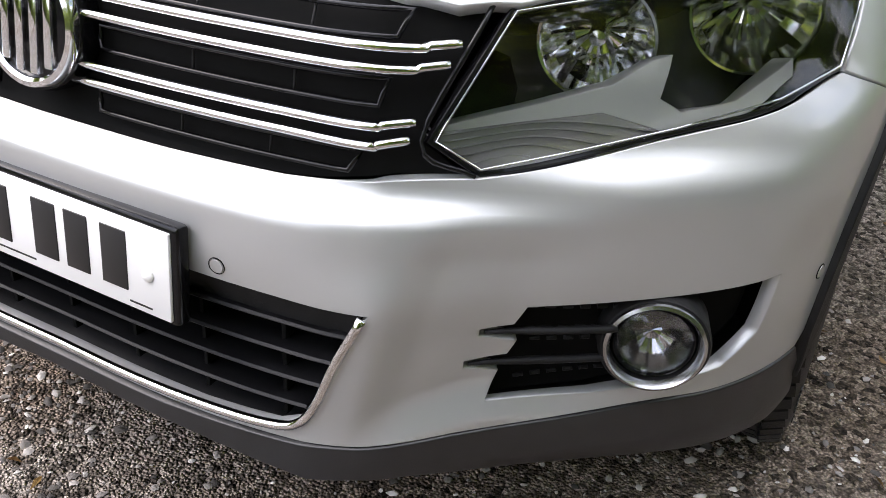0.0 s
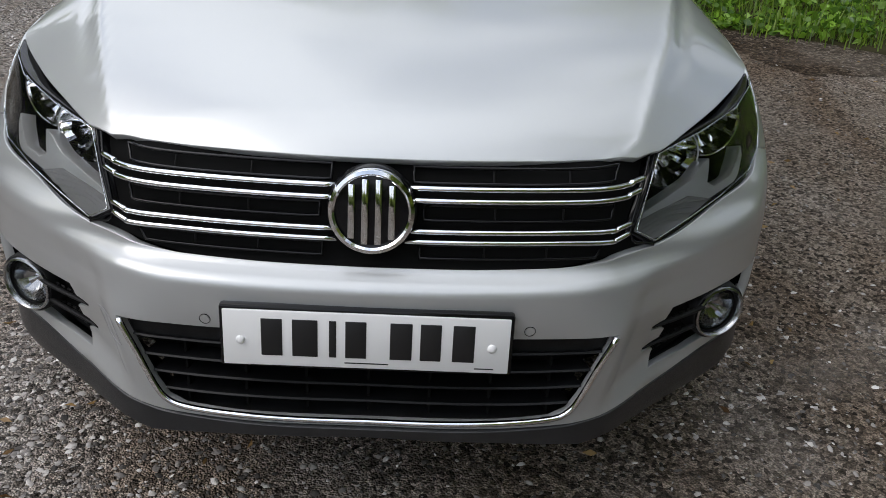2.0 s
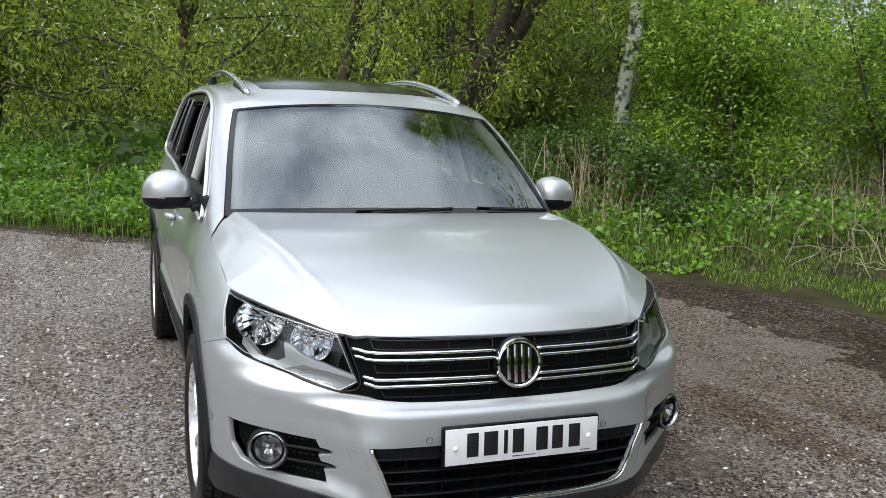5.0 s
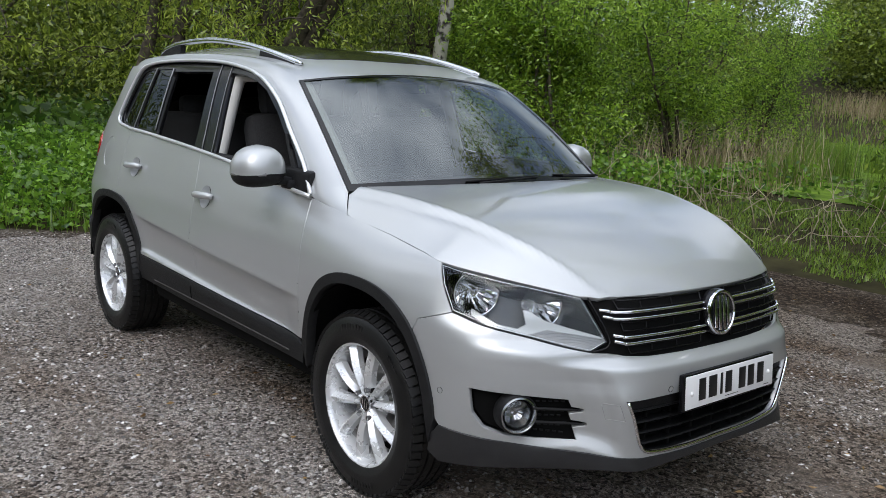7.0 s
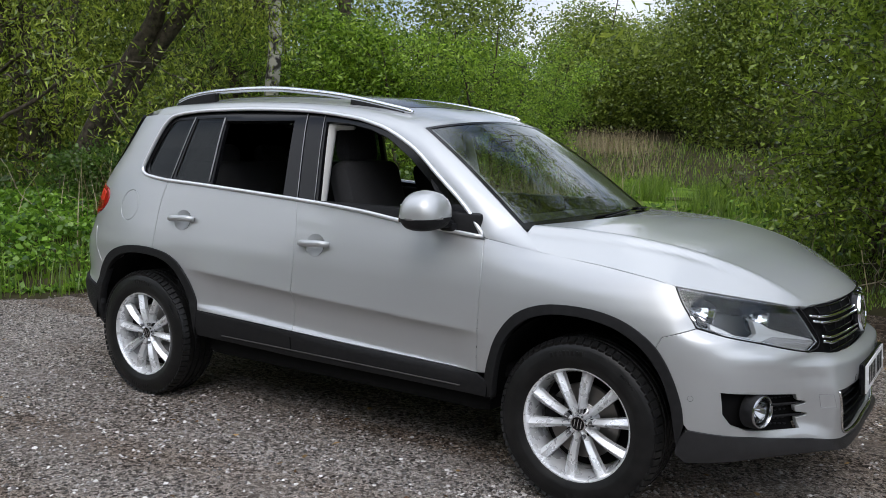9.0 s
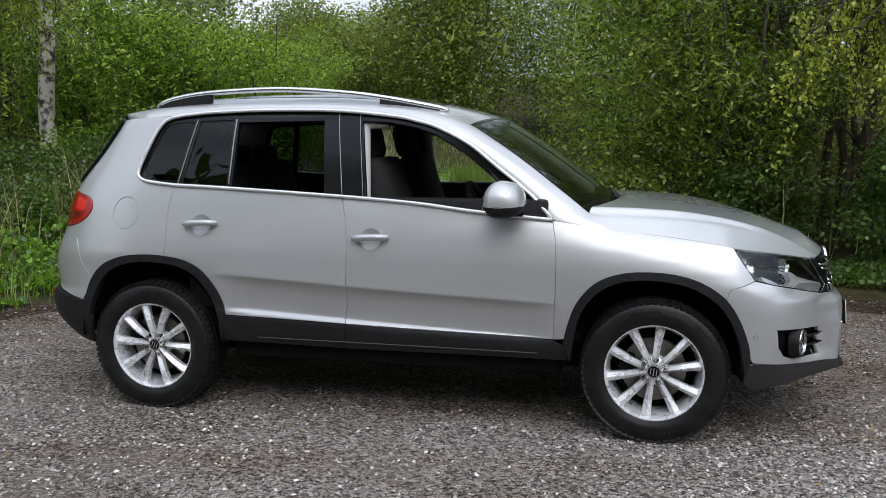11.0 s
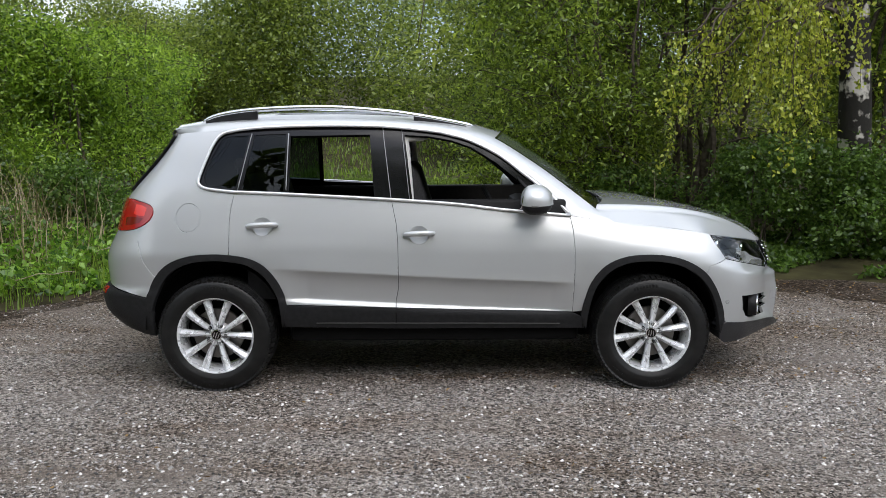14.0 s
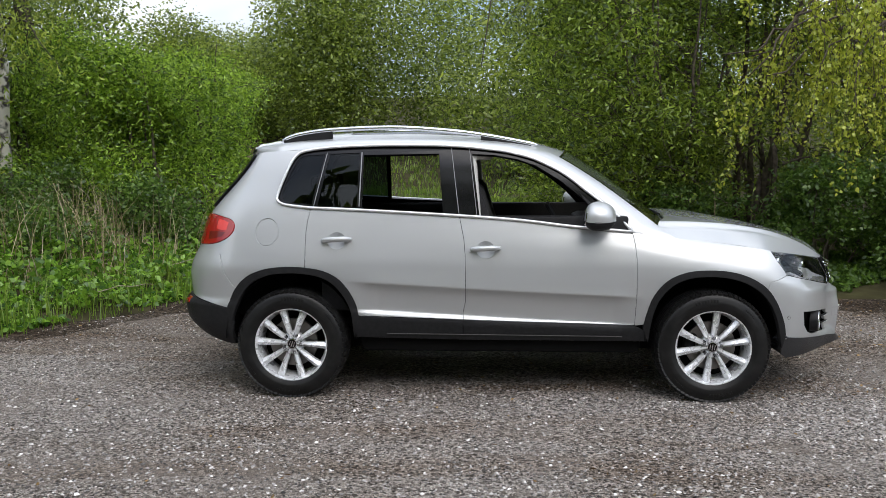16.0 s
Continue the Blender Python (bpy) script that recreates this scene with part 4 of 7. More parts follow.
# windscreen
_scr = [(u, 0.005) for u in np.linspace(-0.995, 0.995, 31)] + [(0.995, v) for v in np.linspace(0.05, 0.95, 12)] + [(u, 0.995) for u in np.linspace(0.995, -0.995, 31)] + [(-0.995, v) for v in np.linspace(0.95, 0.05, 12)]
ws = sheet("windscreen", screen, _scr, SCREEN_GLASS, car, step=0.07, gap=0, thick=0.0, off=-0.002, label="laminated windscreen reflecting the sky")
ws.visible_shadow = False
_inner = [(u, v) for u, v in [(a, 0.085 - 0.03 * a * a) for a in np.linspace(-0.966, 0.966, 31)] + [(0.966, b) for b in np.linspace(0.12, 0.9, 10)] + [(a, 0.972) for a in np.linspace(0.966, -0.966, 31)] + [(-0.966, b) for b in np.linspace(0.9, 0.12, 10)]]
sheet("screen_border", screen, _scr, GLOSS_BLACK, car, holes=[_inner], step=0.07, gap=0, thick=0, off=0.0015)

# bonnet
_hb = [(x, y) for x, y, z in _eb if -0.243 <= x <= 0.722]
_hf = [(0.842 - 0.089 * (y / 0.493) ** 2, y) for y in np.linspace(0.493, -0.493, 31)]
_hr = [(-0.335 + 0.135 * (1 - (y / 0.745) ** 2) + 0.012, y) for y in np.linspace(-0.745, 0.745, 25)]
sheet("bonnet", hood, [(x, y) for x, y in _hb] + _hf + [(x, -y) for x, y in _hb[::-1]] + _hr, PAINT, car, step=0.013, thick=0.02, gap=0.001)
bm = bmesh.new()
add_box(bm, (0.20, 1.34, 0.02), pose(-0.33, 0, 1.035), 0.005)
part("scuttle_panel", bm, BLACK_PLASTIC, car)

# front bumper
GRILLE_LOW = [Wd(0.0, 0.672), Wd(0.2, 0.672), Wd(0.36, 0.674), Wd(0.46, 0.680)]
_top = GRILLE_LOW + [LAMP_BOT] + LAMP_MID[::-1] + [LAMP_LOW, JOINT]
_arch = Xs([tuple(p) for p in FRONT_ARCH if p[0] > 0.309][::-1])
LIP_LINE = [XW(0.441, 0.872, 0.405), XW(0.57, 0.81, 0.390), XW(0.68, 0.70, 0.375), Wd(0.56, 0.362), Wd(0.48, 0.350), Wd(0.40, 0.341), Wd(0.2, 0.334), Wd(0.0, 0.332)]
LOWER = [Wd(0.0, 0.548), Wd(0.25, 0.546), Wd(0.472, 0.542), Wd(0.445, 0.48), Wd(0.415, 0.405), Wd(0.395, 0.372), Wd(0.36, 0.357), Wd(0.25, 0.350), Wd(0.0, 0.346)]
_o, _i = XW(0.545, 0.845, 0.556), XW(0.752, 0.606, 0.537)
FOG = [_o, ((_o[0] * 2 + _i[0]) / 3, 0.551), ((_o[0] + 2 * _i[0]) / 3, 0.545), _i, (_i[0] - 0.012, 0.512), (_i[0] - 0.050, 0.506), (_i[0] - 0.050, 0.499), (_i[0] - 0.004, 0.490), (_i[0] - 0.014, 0.466), (_i[0] - 0.064, 0.458), (_i[0] - 0.064, 0.451), (_i[0] - 0.020, 0.442),
       (_i[0] - 0.034, 0.405), (_i[0] + 0.10, 0.402), (_i[0] + 0.20, 0.408), (_o[0] - 0.05, 0.430), (_o[0] - 0.012, 0.475)]
bumper = sheet("front_bumper", skin, mirrored(_top + _arch + LIP_LINE), PAINT, car, holes=[mirrored(LOWER), FOG, [(-a, b) for a, b in FOG]], step=0.0075, thick=0.02)
def lip_out(v):
    """The lip leans out to its lower edge, most at the prow on either side of the plate."""
    k = np.abs(np.abs(v[:, 0]) - sw(0.413))
    low = np.clip((0.343 - v[:, 1]) / 0.028, 0, 1)
    ahead = np.clip((sw(0.46) - np.abs(v[:, 0])) / 0.05, 0, 1)
    return 0.003 + (0.006 + 0.010 * ahead) * low + 0.005 * np.clip(1 - k / 0.10, 0, 1) * low


_lipb = [Wd(0.0, 0.319), Wd(0.25, 0.317), Wd(0.38, 0.313), Wd(0.413, 0.311), Wd(0.45, 0.310), Wd(0.52, 0.313), XW(0.70, 0.70, 0.304), XW(0.56, 0.82, 0.291), XW(0.44, 0.875, 0.280), XW(0.405, 0.885, 0.31)]
sheet("front_lip", skin, mirrored(_lipb + Xs([(0.405, 0.36)]) + LIP_LINE), LIP_PLASTIC, car, step=0.02, off=lip_out, thick=0.12, gap=0.001, label="grey plastic bumper lip")

# ---- the car's face ----
def strip_on_skin(name, pts, radius, material, parent, off=0.006, mirror=False, sides=8, squash=1.0, label=""):
    line = curve_through(pts, 5)
    p, n = skin(line[:, 0], line[:, 1])
    p = p + n * off
    if mirror:
        p = p * (1, -1, 1)
    return mesh_object(name, *tube(p, radius, sides, squash=squash), material, parent, label)


def both(pts):
    return [(-a, b) for a, b in pts]


# upper grille: a dark recess, ribs and four chrome bars
_g_half = [Wd(0.0, 0.874), Wd(0.30, 0.872), (GRILLE_TOP[0] + 0.03, 0.872), (LAMP_TOP[0] - 0.012, 0.866), (LAMP_IN[0] - 0.004, 0.722), (LAMP_BOT[0] - 0.01, 0.688)] + GRILLE_LOW[::-1]
grille = sheet("grille", skin, mirrored(_g_half), SHELL, car, step=0.03, off=-0.022, gap=0, thick=0.05, label="black grille with chrome bars")
# gloss frames round the two rows of openings
for sg in (1, -1):
    for lo, hi, a, b in ((0.758, 0.786, 0.095, 0.50), (0.826, 0.852, 0.075, 0.53), (0.686, 0.710, 0.09, 0.46)):
        loop = [(sg * s, z) for s, z in ((a, lo), (b - 0.02, lo), (b, hi), (a, hi), (a, lo))]
        p, n = skin(np.array([q[0] for q in resample(np.array(loop[:-1]), 0.02)]), np.array([q[1] for q in resample(np.array(loop[:-1]), 0.02)]))
        mesh_object("grille_frame", *tube(p - n * 0.008, 0.0032, 6, True), GLOSS_BLACK, grille)
        sheet("grille_opening", skin, [(sg * s, z) for s, z in ((a, lo), (b - 0.02, lo), (b, hi), (a, hi))], SHELL, grille, step=0.04, off=-0.020, gap=0.002, thick=0)
        for t in (0.33, 0.66):
            s = a + (b - a) * t
            strip_on_skin("grille_rib", [(sg * s, lo + 0.002), (sg * s, hi - 0.002)], 0.0018, BLACK_PLASTIC, grille, -0.012, sides=5)
    for z, k, e, ez in ((0.8165, 0.528, 0.578, 0.8195), (0.7965, 0.518, 0.566, 0.8005), (0.7405, 0.476, 0.530, 0.7445), (0.7205, 0.470, 0.524, 0.7265)):
        line = [(sg * 0.062, z), (sg * 0.2, z), (sg * 0.36, z), (sg * k, z - 0.002), (sg * (k + 0.012), z), (sg * e, ez)]
        strip_on_skin("chrome_bar", line, 0.0064, CHROME, grille, 0.004, squash=0.85, label="chrome grille bar")
    strip_on_skin("grille_edge", [(sg * (LAMP_TOP[0] - 0.016), 0.862), (sg * (LAMP_IN[0] - 0.006), 0.724), (sg * (LAMP_BOT[0] - 0.004), 0.690)], 0.003, GLOSS_BLACK, grille, -0.002)

# round badge, its emblem in plain slanted bars
_bp, _bn = on_skin(0.0, 0.776, 0.0)
_bm = Matrix.Translation(Vector(_bp) + Vector(_bn) * 0.002) @ Vector(_bn).to_track_quat("-Y", "Z").to_matrix().to_4x4()


badge_base = lathe([(0.0001, -0.010), (0.066, -0.010), (0.080, -0.006), (0.0835, 0.004), (0.082, 0.022)], 56)
bmesh.ops.transform(badge_base, matrix=_bm, verts=badge_base.verts)
badge = part("badge", badge_base, GLOSS_BLACK, car, "round black badge with a chrome ring and bars")
ring = lathe([(0.066, -0.009), (0.066, -0.015), (0.070, -0.0185), (0.0765, -0.017), (0.079, -0.010), (0.079, -0.004)], 64)
bmesh.ops.transform(ring, matrix=_bm, verts=ring.verts)
part("ring", ring, CHROME, badge)
for x0, z0, x1, z1 in ((-0.036, 0.050, -0.036, -0.050), (-0.012, 0.060, -0.012, -0.060), (0.012, 0.060, 0.012, -0.060), (0.036, 0.050, 0.036, -0.050)):
    bm = bmesh.new()
    L = math.hypot(x1 - x0, z1 - z0)
    add_box(bm, (0.0125, 0.008, L), _bm @ pose((x0 + x1) / 2, -0.0125, (z0 + z1) / 2, 0, math.degrees(math.atan2(x1 - x0, z1 - z0)), 0), 0.002)
    part("bar", bm, CHROME, badge, angle=30)

# lower grille: recess, blades, uprights, chrome frame
lower = sheet("lower_grille", skin, mirrored([(a + (0.02 if a > 0.01 else 0), b) for a, b in LOWER]), SHELL, bumper, step=0.04, off=-0.07, gap=0, thick=0, label="black lower grille with blades")
_up = mirrored(LOWER[:3] + [Wd(0.455, 0.500), Wd(0.0, 0.503)])
sheet("grille_panel", skin, _up, BLACK_PLASTIC, lower, step=0.03, off=-0.022, gap=0, thick=0.03)
for z, w, dep in ((0.503, 0.452, 0.045), (0.462, 0.434, 0.045), (0.424, 0.420, 0.05), (0.386, 0.398, 0.05)):
    ss = np.linspace(-sw(w), sw(w), 49)
    p, n = skin(ss, np.full(49, z))
    rows = [p - n * 0.014 + (0, 0, 0.0025), p - n * 0.011, p - n * 0.014 - (0, 0, 0.0035), p - n * (0.014 + dep) - (0, 0, 0.008), p - n * (0.014 + dep) - (0, 0, 0.003)]
    V = np.concatenate(rows)
    F = [(i * 49 + k, i * 49 + k + 1, ((i + 1) % 5) * 49 + k + 1, ((i + 1) % 5) * 49 + k) for i in range(5) for k in range(48)]
    mesh_object("grille_blade", V, F, GRILLE_PLASTIC, lower, smooth=False)
for s in (-0.36, -0.24, -0.12, 0.0, 0.12, 0.24, 0.36):
    p, n = on_skin(s, 0.43, -0.056)
    bm = bmesh.new()
    add_box(bm, (0.05, 0.006, 0.16), Matrix.Translation(p) @ pose(0, 0, 0, 0, 0, math.degrees(math.atan2(n[1], n[0]))), 0.001)
    part("grille_upright", bm, SHELL, lower)
_tr = [(0.470, 0.541), (0.443, 0.478), (0.416, 0.405), (0.393, 0.371), (0.355, 0.3575), (0.25, 0.351), (0.12, 0.3475), (0.0, 0.347)]
_tl = [Wd(a, b) for a, b in _tr]
strip_on_skin("chrome_trim", _tl + [(-a, b) for a, b in _tl[-2::-1]], 0.0062, CHROME, bumper, 0.001, label="chrome strip under the lower grille")

# number plate in its black holder: the mark is shown as plain bars
_pp, _pn = on_skin(0.0, 0.552, 0.018)
plate_m = Matrix.Translation(_pp) @ pose(0, 0, 0, 0, -4, 0)
bm = bmesh.new()
add_box(bm, (0.022, 0.535, 0.124), plate_m @ pose(-0.010, 0, 0), 0.006)
holder = part("plate_holder", bm, GLOSS_BLACK, bumper)
bm = bmesh.new()
add_box(bm, (0.005, 0.520, 0.111), plate_m @ pose(0.003, 0, 0), 0.002)
plate = part("number_plate", bm, PLATE_WHITE, bumper, "white number plate with black bars")
for y, w, lean in ((-0.172, 0.038, 0), (-0.112, 0.046, 0), (-0.062, 0.013, 0), (-0.020, 0.038, 0), (0.062, 0.040, 0), (0.116, 0.038, 0), (0.176, 0.040, 0)):
    bm = bmesh.new()
    add_box(bm, (0.003, w, 0.074), plate_m @ pose(0.0055, y, 0.003), 0.001)
    part("mark_bar", bm, PLATE_BLACK, plate)
for y, w, z in ((0.0, 0.08, -0.0445), (0.215, 0.035, -0.0465)):
    bm = bmesh.new()
    add_box(bm, (0.0012, w, 0.0022), plate_m @ pose(0.0055, y, z))
    part("small_bar", bm, PLATE_BLACK, plate)
for y in (-0.228, 0.228):
    bm = bmesh.new()
    bmesh.ops.create_uvsphere(bm, u_segments=16, v_segments=8, radius=0.0085, matrix=plate_m @ pose(0.006, y, -0.004) @ Matrix.Diagonal((0.6, 1, 1, 1)))
    part("screw_cap", bm, WHITE_CAP, plate)
# parking sensors, towing cover
for s, z in ((0.300, 0.566), (-0.300, 0.566), (1.092, 0.527), (-1.092, 0.527)):
    p, n = on_skin(s, z, 0.0008)
    m = Matrix.Translation(p) @ Vector(n).to_track_quat("-Y", "Z").to_matrix().to_4x4()
    b = lathe([(0.0001, -0.0008), (0.0085, -0.0008), (0.0095, 0.002)], 20)
    bmesh.ops.transform(b, matrix=m, verts=b.verts)
    sen = part("parking_sensor", b, PAINT, bumper)
    b = lathe([(0.0098, 0.001), (0.0101, -0.0003), (0.0106, -0.0003), (0.0108, 0.001)], 20)
    bmesh.ops.transform(b, matrix=m, verts=b.verts)
    part("sensor_ring", b, SHELL, sen)
_tc2 = [(0.558, 0.532), (0.500, 0.531), (0.478, 0.478), (0.540, 0.478)]
p, n = skin(resample(np.array(_tc2), 0.01)[:, 0], resample(np.array(_tc2), 0.01)[:, 1])
mesh_object("towing_cover_seam", *tube(p, 0.0010, 5, True), SEAM_GREY, bumper)

# head lamps
LENS = [LAMP_BACK, XW(0.40, 0.775, 0.917), XW(0.50, 0.715, 0.900), XW(0.62, 0.625, 0.878), LAMP_TOP, LAMP_IN, LAMP_BOT] + LAMP_MID[::-1] + [LAMP_LOW, XW(0.375, 0.82, 0.86)]
BEZEL = [(0.552, 0.732), (0.654, 0.756), (0.75, 0.780), (0.80, 0.806), (0.826, 0.812), (0.818, 0.785), (0.812, 0.764), (0.84, 0.752), (0.918, 0.766), (1.00, 0.790), (1.028, 0.800), (1.024, 0.784), (0.906, 0.750), (0.822, 0.734), (0.738, 0.752), (0.65, 0.742), (0.548, 0.728)]
INDIC = [(0.548, 0.727), (0.65, 0.740), (0.738, 0.750), (0.822, 0.731), (0.74, 0.708), (0.66, 0.698), (0.598, 0.690)]
FOG_RING = principled("dull_silver_ring", (0.42, 0.43, 0.44), 0.25, 1.0)
LAMP_GREY = principled("lamp_housing", (0.08, 0.082, 0.085), 0.30, 0.4)
GREY_BEZEL = principled("grey_bezel", (0.60, 0.61, 0.615), 0.28, 0.5)
for mirror in (False, True):
    lamp_shell = sheet("headlamp", skin, LENS, LAMP_GREY, car, step=0.03, off=-0.15, gap=-0.006, thick=0, mirror=mirror, label="clear halogen headlamp with two round reflectors")
    ring_in = shrink(np.array(LENS), 0.005)
    sheet("lamp_rim", skin, LENS, GLOSS_BLACK, lamp_shell, holes=[ring_in], step=0.03, off=-0.004, gap=0.0015, thick=0.15, mirror=mirror)
    b = shrink(np.array(LENS), 0.0065)
    bp_, bn_ = skin(b[:, 0], b[:, 1])
    q = resample(bp_ * ((1, -1, 1) if mirror else (1, 1, 1)), 0.02)
    mesh_object("lamp_trim", *tube(q, 0.0013, 5, True), SATIN, lamp_shell)
    sheet("bezel", skin, BEZEL, GREY_BEZEL, lamp_shell, step=0.02, off=-0.022, gap=0, thick=0.03, mirror=mirror)
    ind = sheet("indicator", skin, INDIC, CLEAR_LAMP, lamp_shell, step=0.02, off=-0.018, gap=0, thick=0.02, mirror=mirror, label="ribbed indicator lens")
    for k in range(7):
        t = k / 6
        s0, s1 = 0.556 + 0.055 * t, 0.815 - 0.20 * t
        strip_on_skin("rib", [(s0, 0.727 - 0.036 * t), ((s0 + s1) / 2, 0.743 - 0.046 * t), (s1, 0.733 - 0.036 * t)], 0.0012, CLEAR_LAMP, ind, -0.017, mirror=mirror, sides=4)
    for (cx, cw, cz), r, yaw in (((0.418, 0.722, 0.830), 0.076, 22), ((0.600, 0.590, 0.806), 0.064, 16)):
        prof = [(0.012, 0.055), (0.030, 0.050), (r * 0.62, 0.034), (r * 0.85, 0.014), (r * 0.98, -0.004), (r, -0.010), (r + 0.003, -0.011), (r + 0.004, -0.004), (r + 0.004, 0.02)]
        b = lathe(prof, 48)
        m = Matrix.Translation((cx, -cw, cz)) @ Vector((math.cos(radians(yaw)), -math.sin(radians(yaw)), 0.02)).to_track_quat("-Y", "Z").to_matrix().to_4x4()
        if mirror:
            m = Matrix.Diagonal((1, -1, 1, 1)) @ m
        # facets: pull the bowl in and out by sectors
        for v in b.verts:
            a = math.atan2(v.co.z, v.co.x)
            rr = math.hypot(v.co.x, v.co.z)
            if 0.02 < rr < r * 0.95:
                v.co.y += 0.0026 * math.copysign(1, math.sin(a * 12 + (2.0 if rr > r * 0.7 else 0)))
        bmesh.ops.transform(b, matrix=m, verts=b.verts)
        rf = part("reflector", b, REFLECTOR, lamp_shell, "chrome reflector bowl", angle=12)
        b = lathe([(0.0001, 0.004), (0.009, 0.006), (0.011, 0.014), (0.012, 0.06)], 20)
        bmesh.ops.transform(b, matrix=m, verts=b.verts)
        part("bulb_shield", b, SATIN, rf)
    lens = sheet("lens", skin, LENS, LAMP_GLASS, lamp_shell, step=0.025, off=-0.001, gap=0.004, thick=0, mirror=mirror)
    lens.visible_shadow = False
    # fog lamp in its black pocket
    pts = FOG
    pocket = sheet("fog_pocket", skin, pts, SHELL, bumper, step=0.03, off=-0.040, gap=-0.004, thick=0, mirror=mirror, label="black fog lamp surround")
    for z, s_end in ((0.5025, _i[0] - 0.046), (0.4545, _i[0] - 0.060)):
        line = [(s_end, z), (_i[0] + 0.05, z + 0.002), (_i[0] + 0.11, z + 0.004)]
        strip_on_skin("fin", line, [0.002, 0.004, 0.005, 0.006, 0.006, 0.006, 0.006, 0.006, 0.006, 0.006, 0.005], BLACK_PLASTIC, pocket, -0.002, mirror=mirror, sides=6, squash=0.8)
    for row in range(7):
        for col in range(6):
            s0, z0 = _i[0] + 0.004 + col * 0.021 + (row % 2) * 0.010, 0.418 + row * 0.0175
            if abs(z0 - 0.5025) > 0.008 and abs(z0 - 0.4545) > 0.008:
                strip_on_skin("mesh_link", [(s0, z0), (s0 + 0.012, z0)], 0.0034, BLACK_PLASTIC, pocket, -0.024, mirror=mirror, sides=4)
    c, n = np.array((0.672, -0.738, 0.484)), on_skin(0.830, 0.468)[1]
    d = Vector((n[0] + 0.75, n[1], 0.0)).normalized()
    m = Matrix.Translation(c) @ d.to_track_quat("-Y", "Z").to_matrix().to_4x4()
    if mirror:
        m = Matrix.Diagonal((1, -1, 1, 1)) @ m
    b = lathe([(0.0515, 0.006), (0.053, -0.001), (0.056, -0.005), (0.060, -0.003), (0.0615, 0.003)], 48)
    bmesh.ops.transform(b, matrix=m, verts=b.verts)
    fog = part("fog_lamp", b, FOG_RING, pocket, "round fog lamp with a silver ring")
    b = lathe([(0.0515, 0.03), (0.052, 0.004), (0.0635, 0.002), (0.066, 0.006), (0.068, 0.05)], 48)
    bmesh.ops.transform(b, matrix=m, verts=b.verts)
    part("barrel", b, BLACK_PLASTIC, fog)
    b = lathe([(0.0001, 0.040), (0.012, 0.038), (0.026, 0.029), (0.038, 0.018), (0.045, 0.010)], 40)
    for v in b.verts:
        if v.co.z < 0.002:
            v.co.y = max(v.co.y, 0.012)
        v.co.y += 0.0006 * math.copysign(1, math.sin(math.atan2(v.co.z, v.co.x) * 10))
    bmesh.ops.transform(b, matrix=m, verts=b.verts)
    part("reflector", b, FOG_BOWL, fog, angle=12)
    b = lathe([(0.043, 0.013), (0.048, 0.010), (0.0515, 0.014), (0.052, 0.03)], 40)
    bmesh.ops.transform(b, matrix=m, verts=b.verts)
    part("inner_ring", b, GLOSS_BLACK, fog)
    b = lathe([(0.0001, 0.001), (0.025, 0.003), (0.043, 0.008), (0.0505, 0.013)], 40)
    bmesh.ops.transform(b, matrix=m, verts=b.verts)
    lz = part("lens", b, FOG_GLASS, fog)
    lz.visible_shadow = False

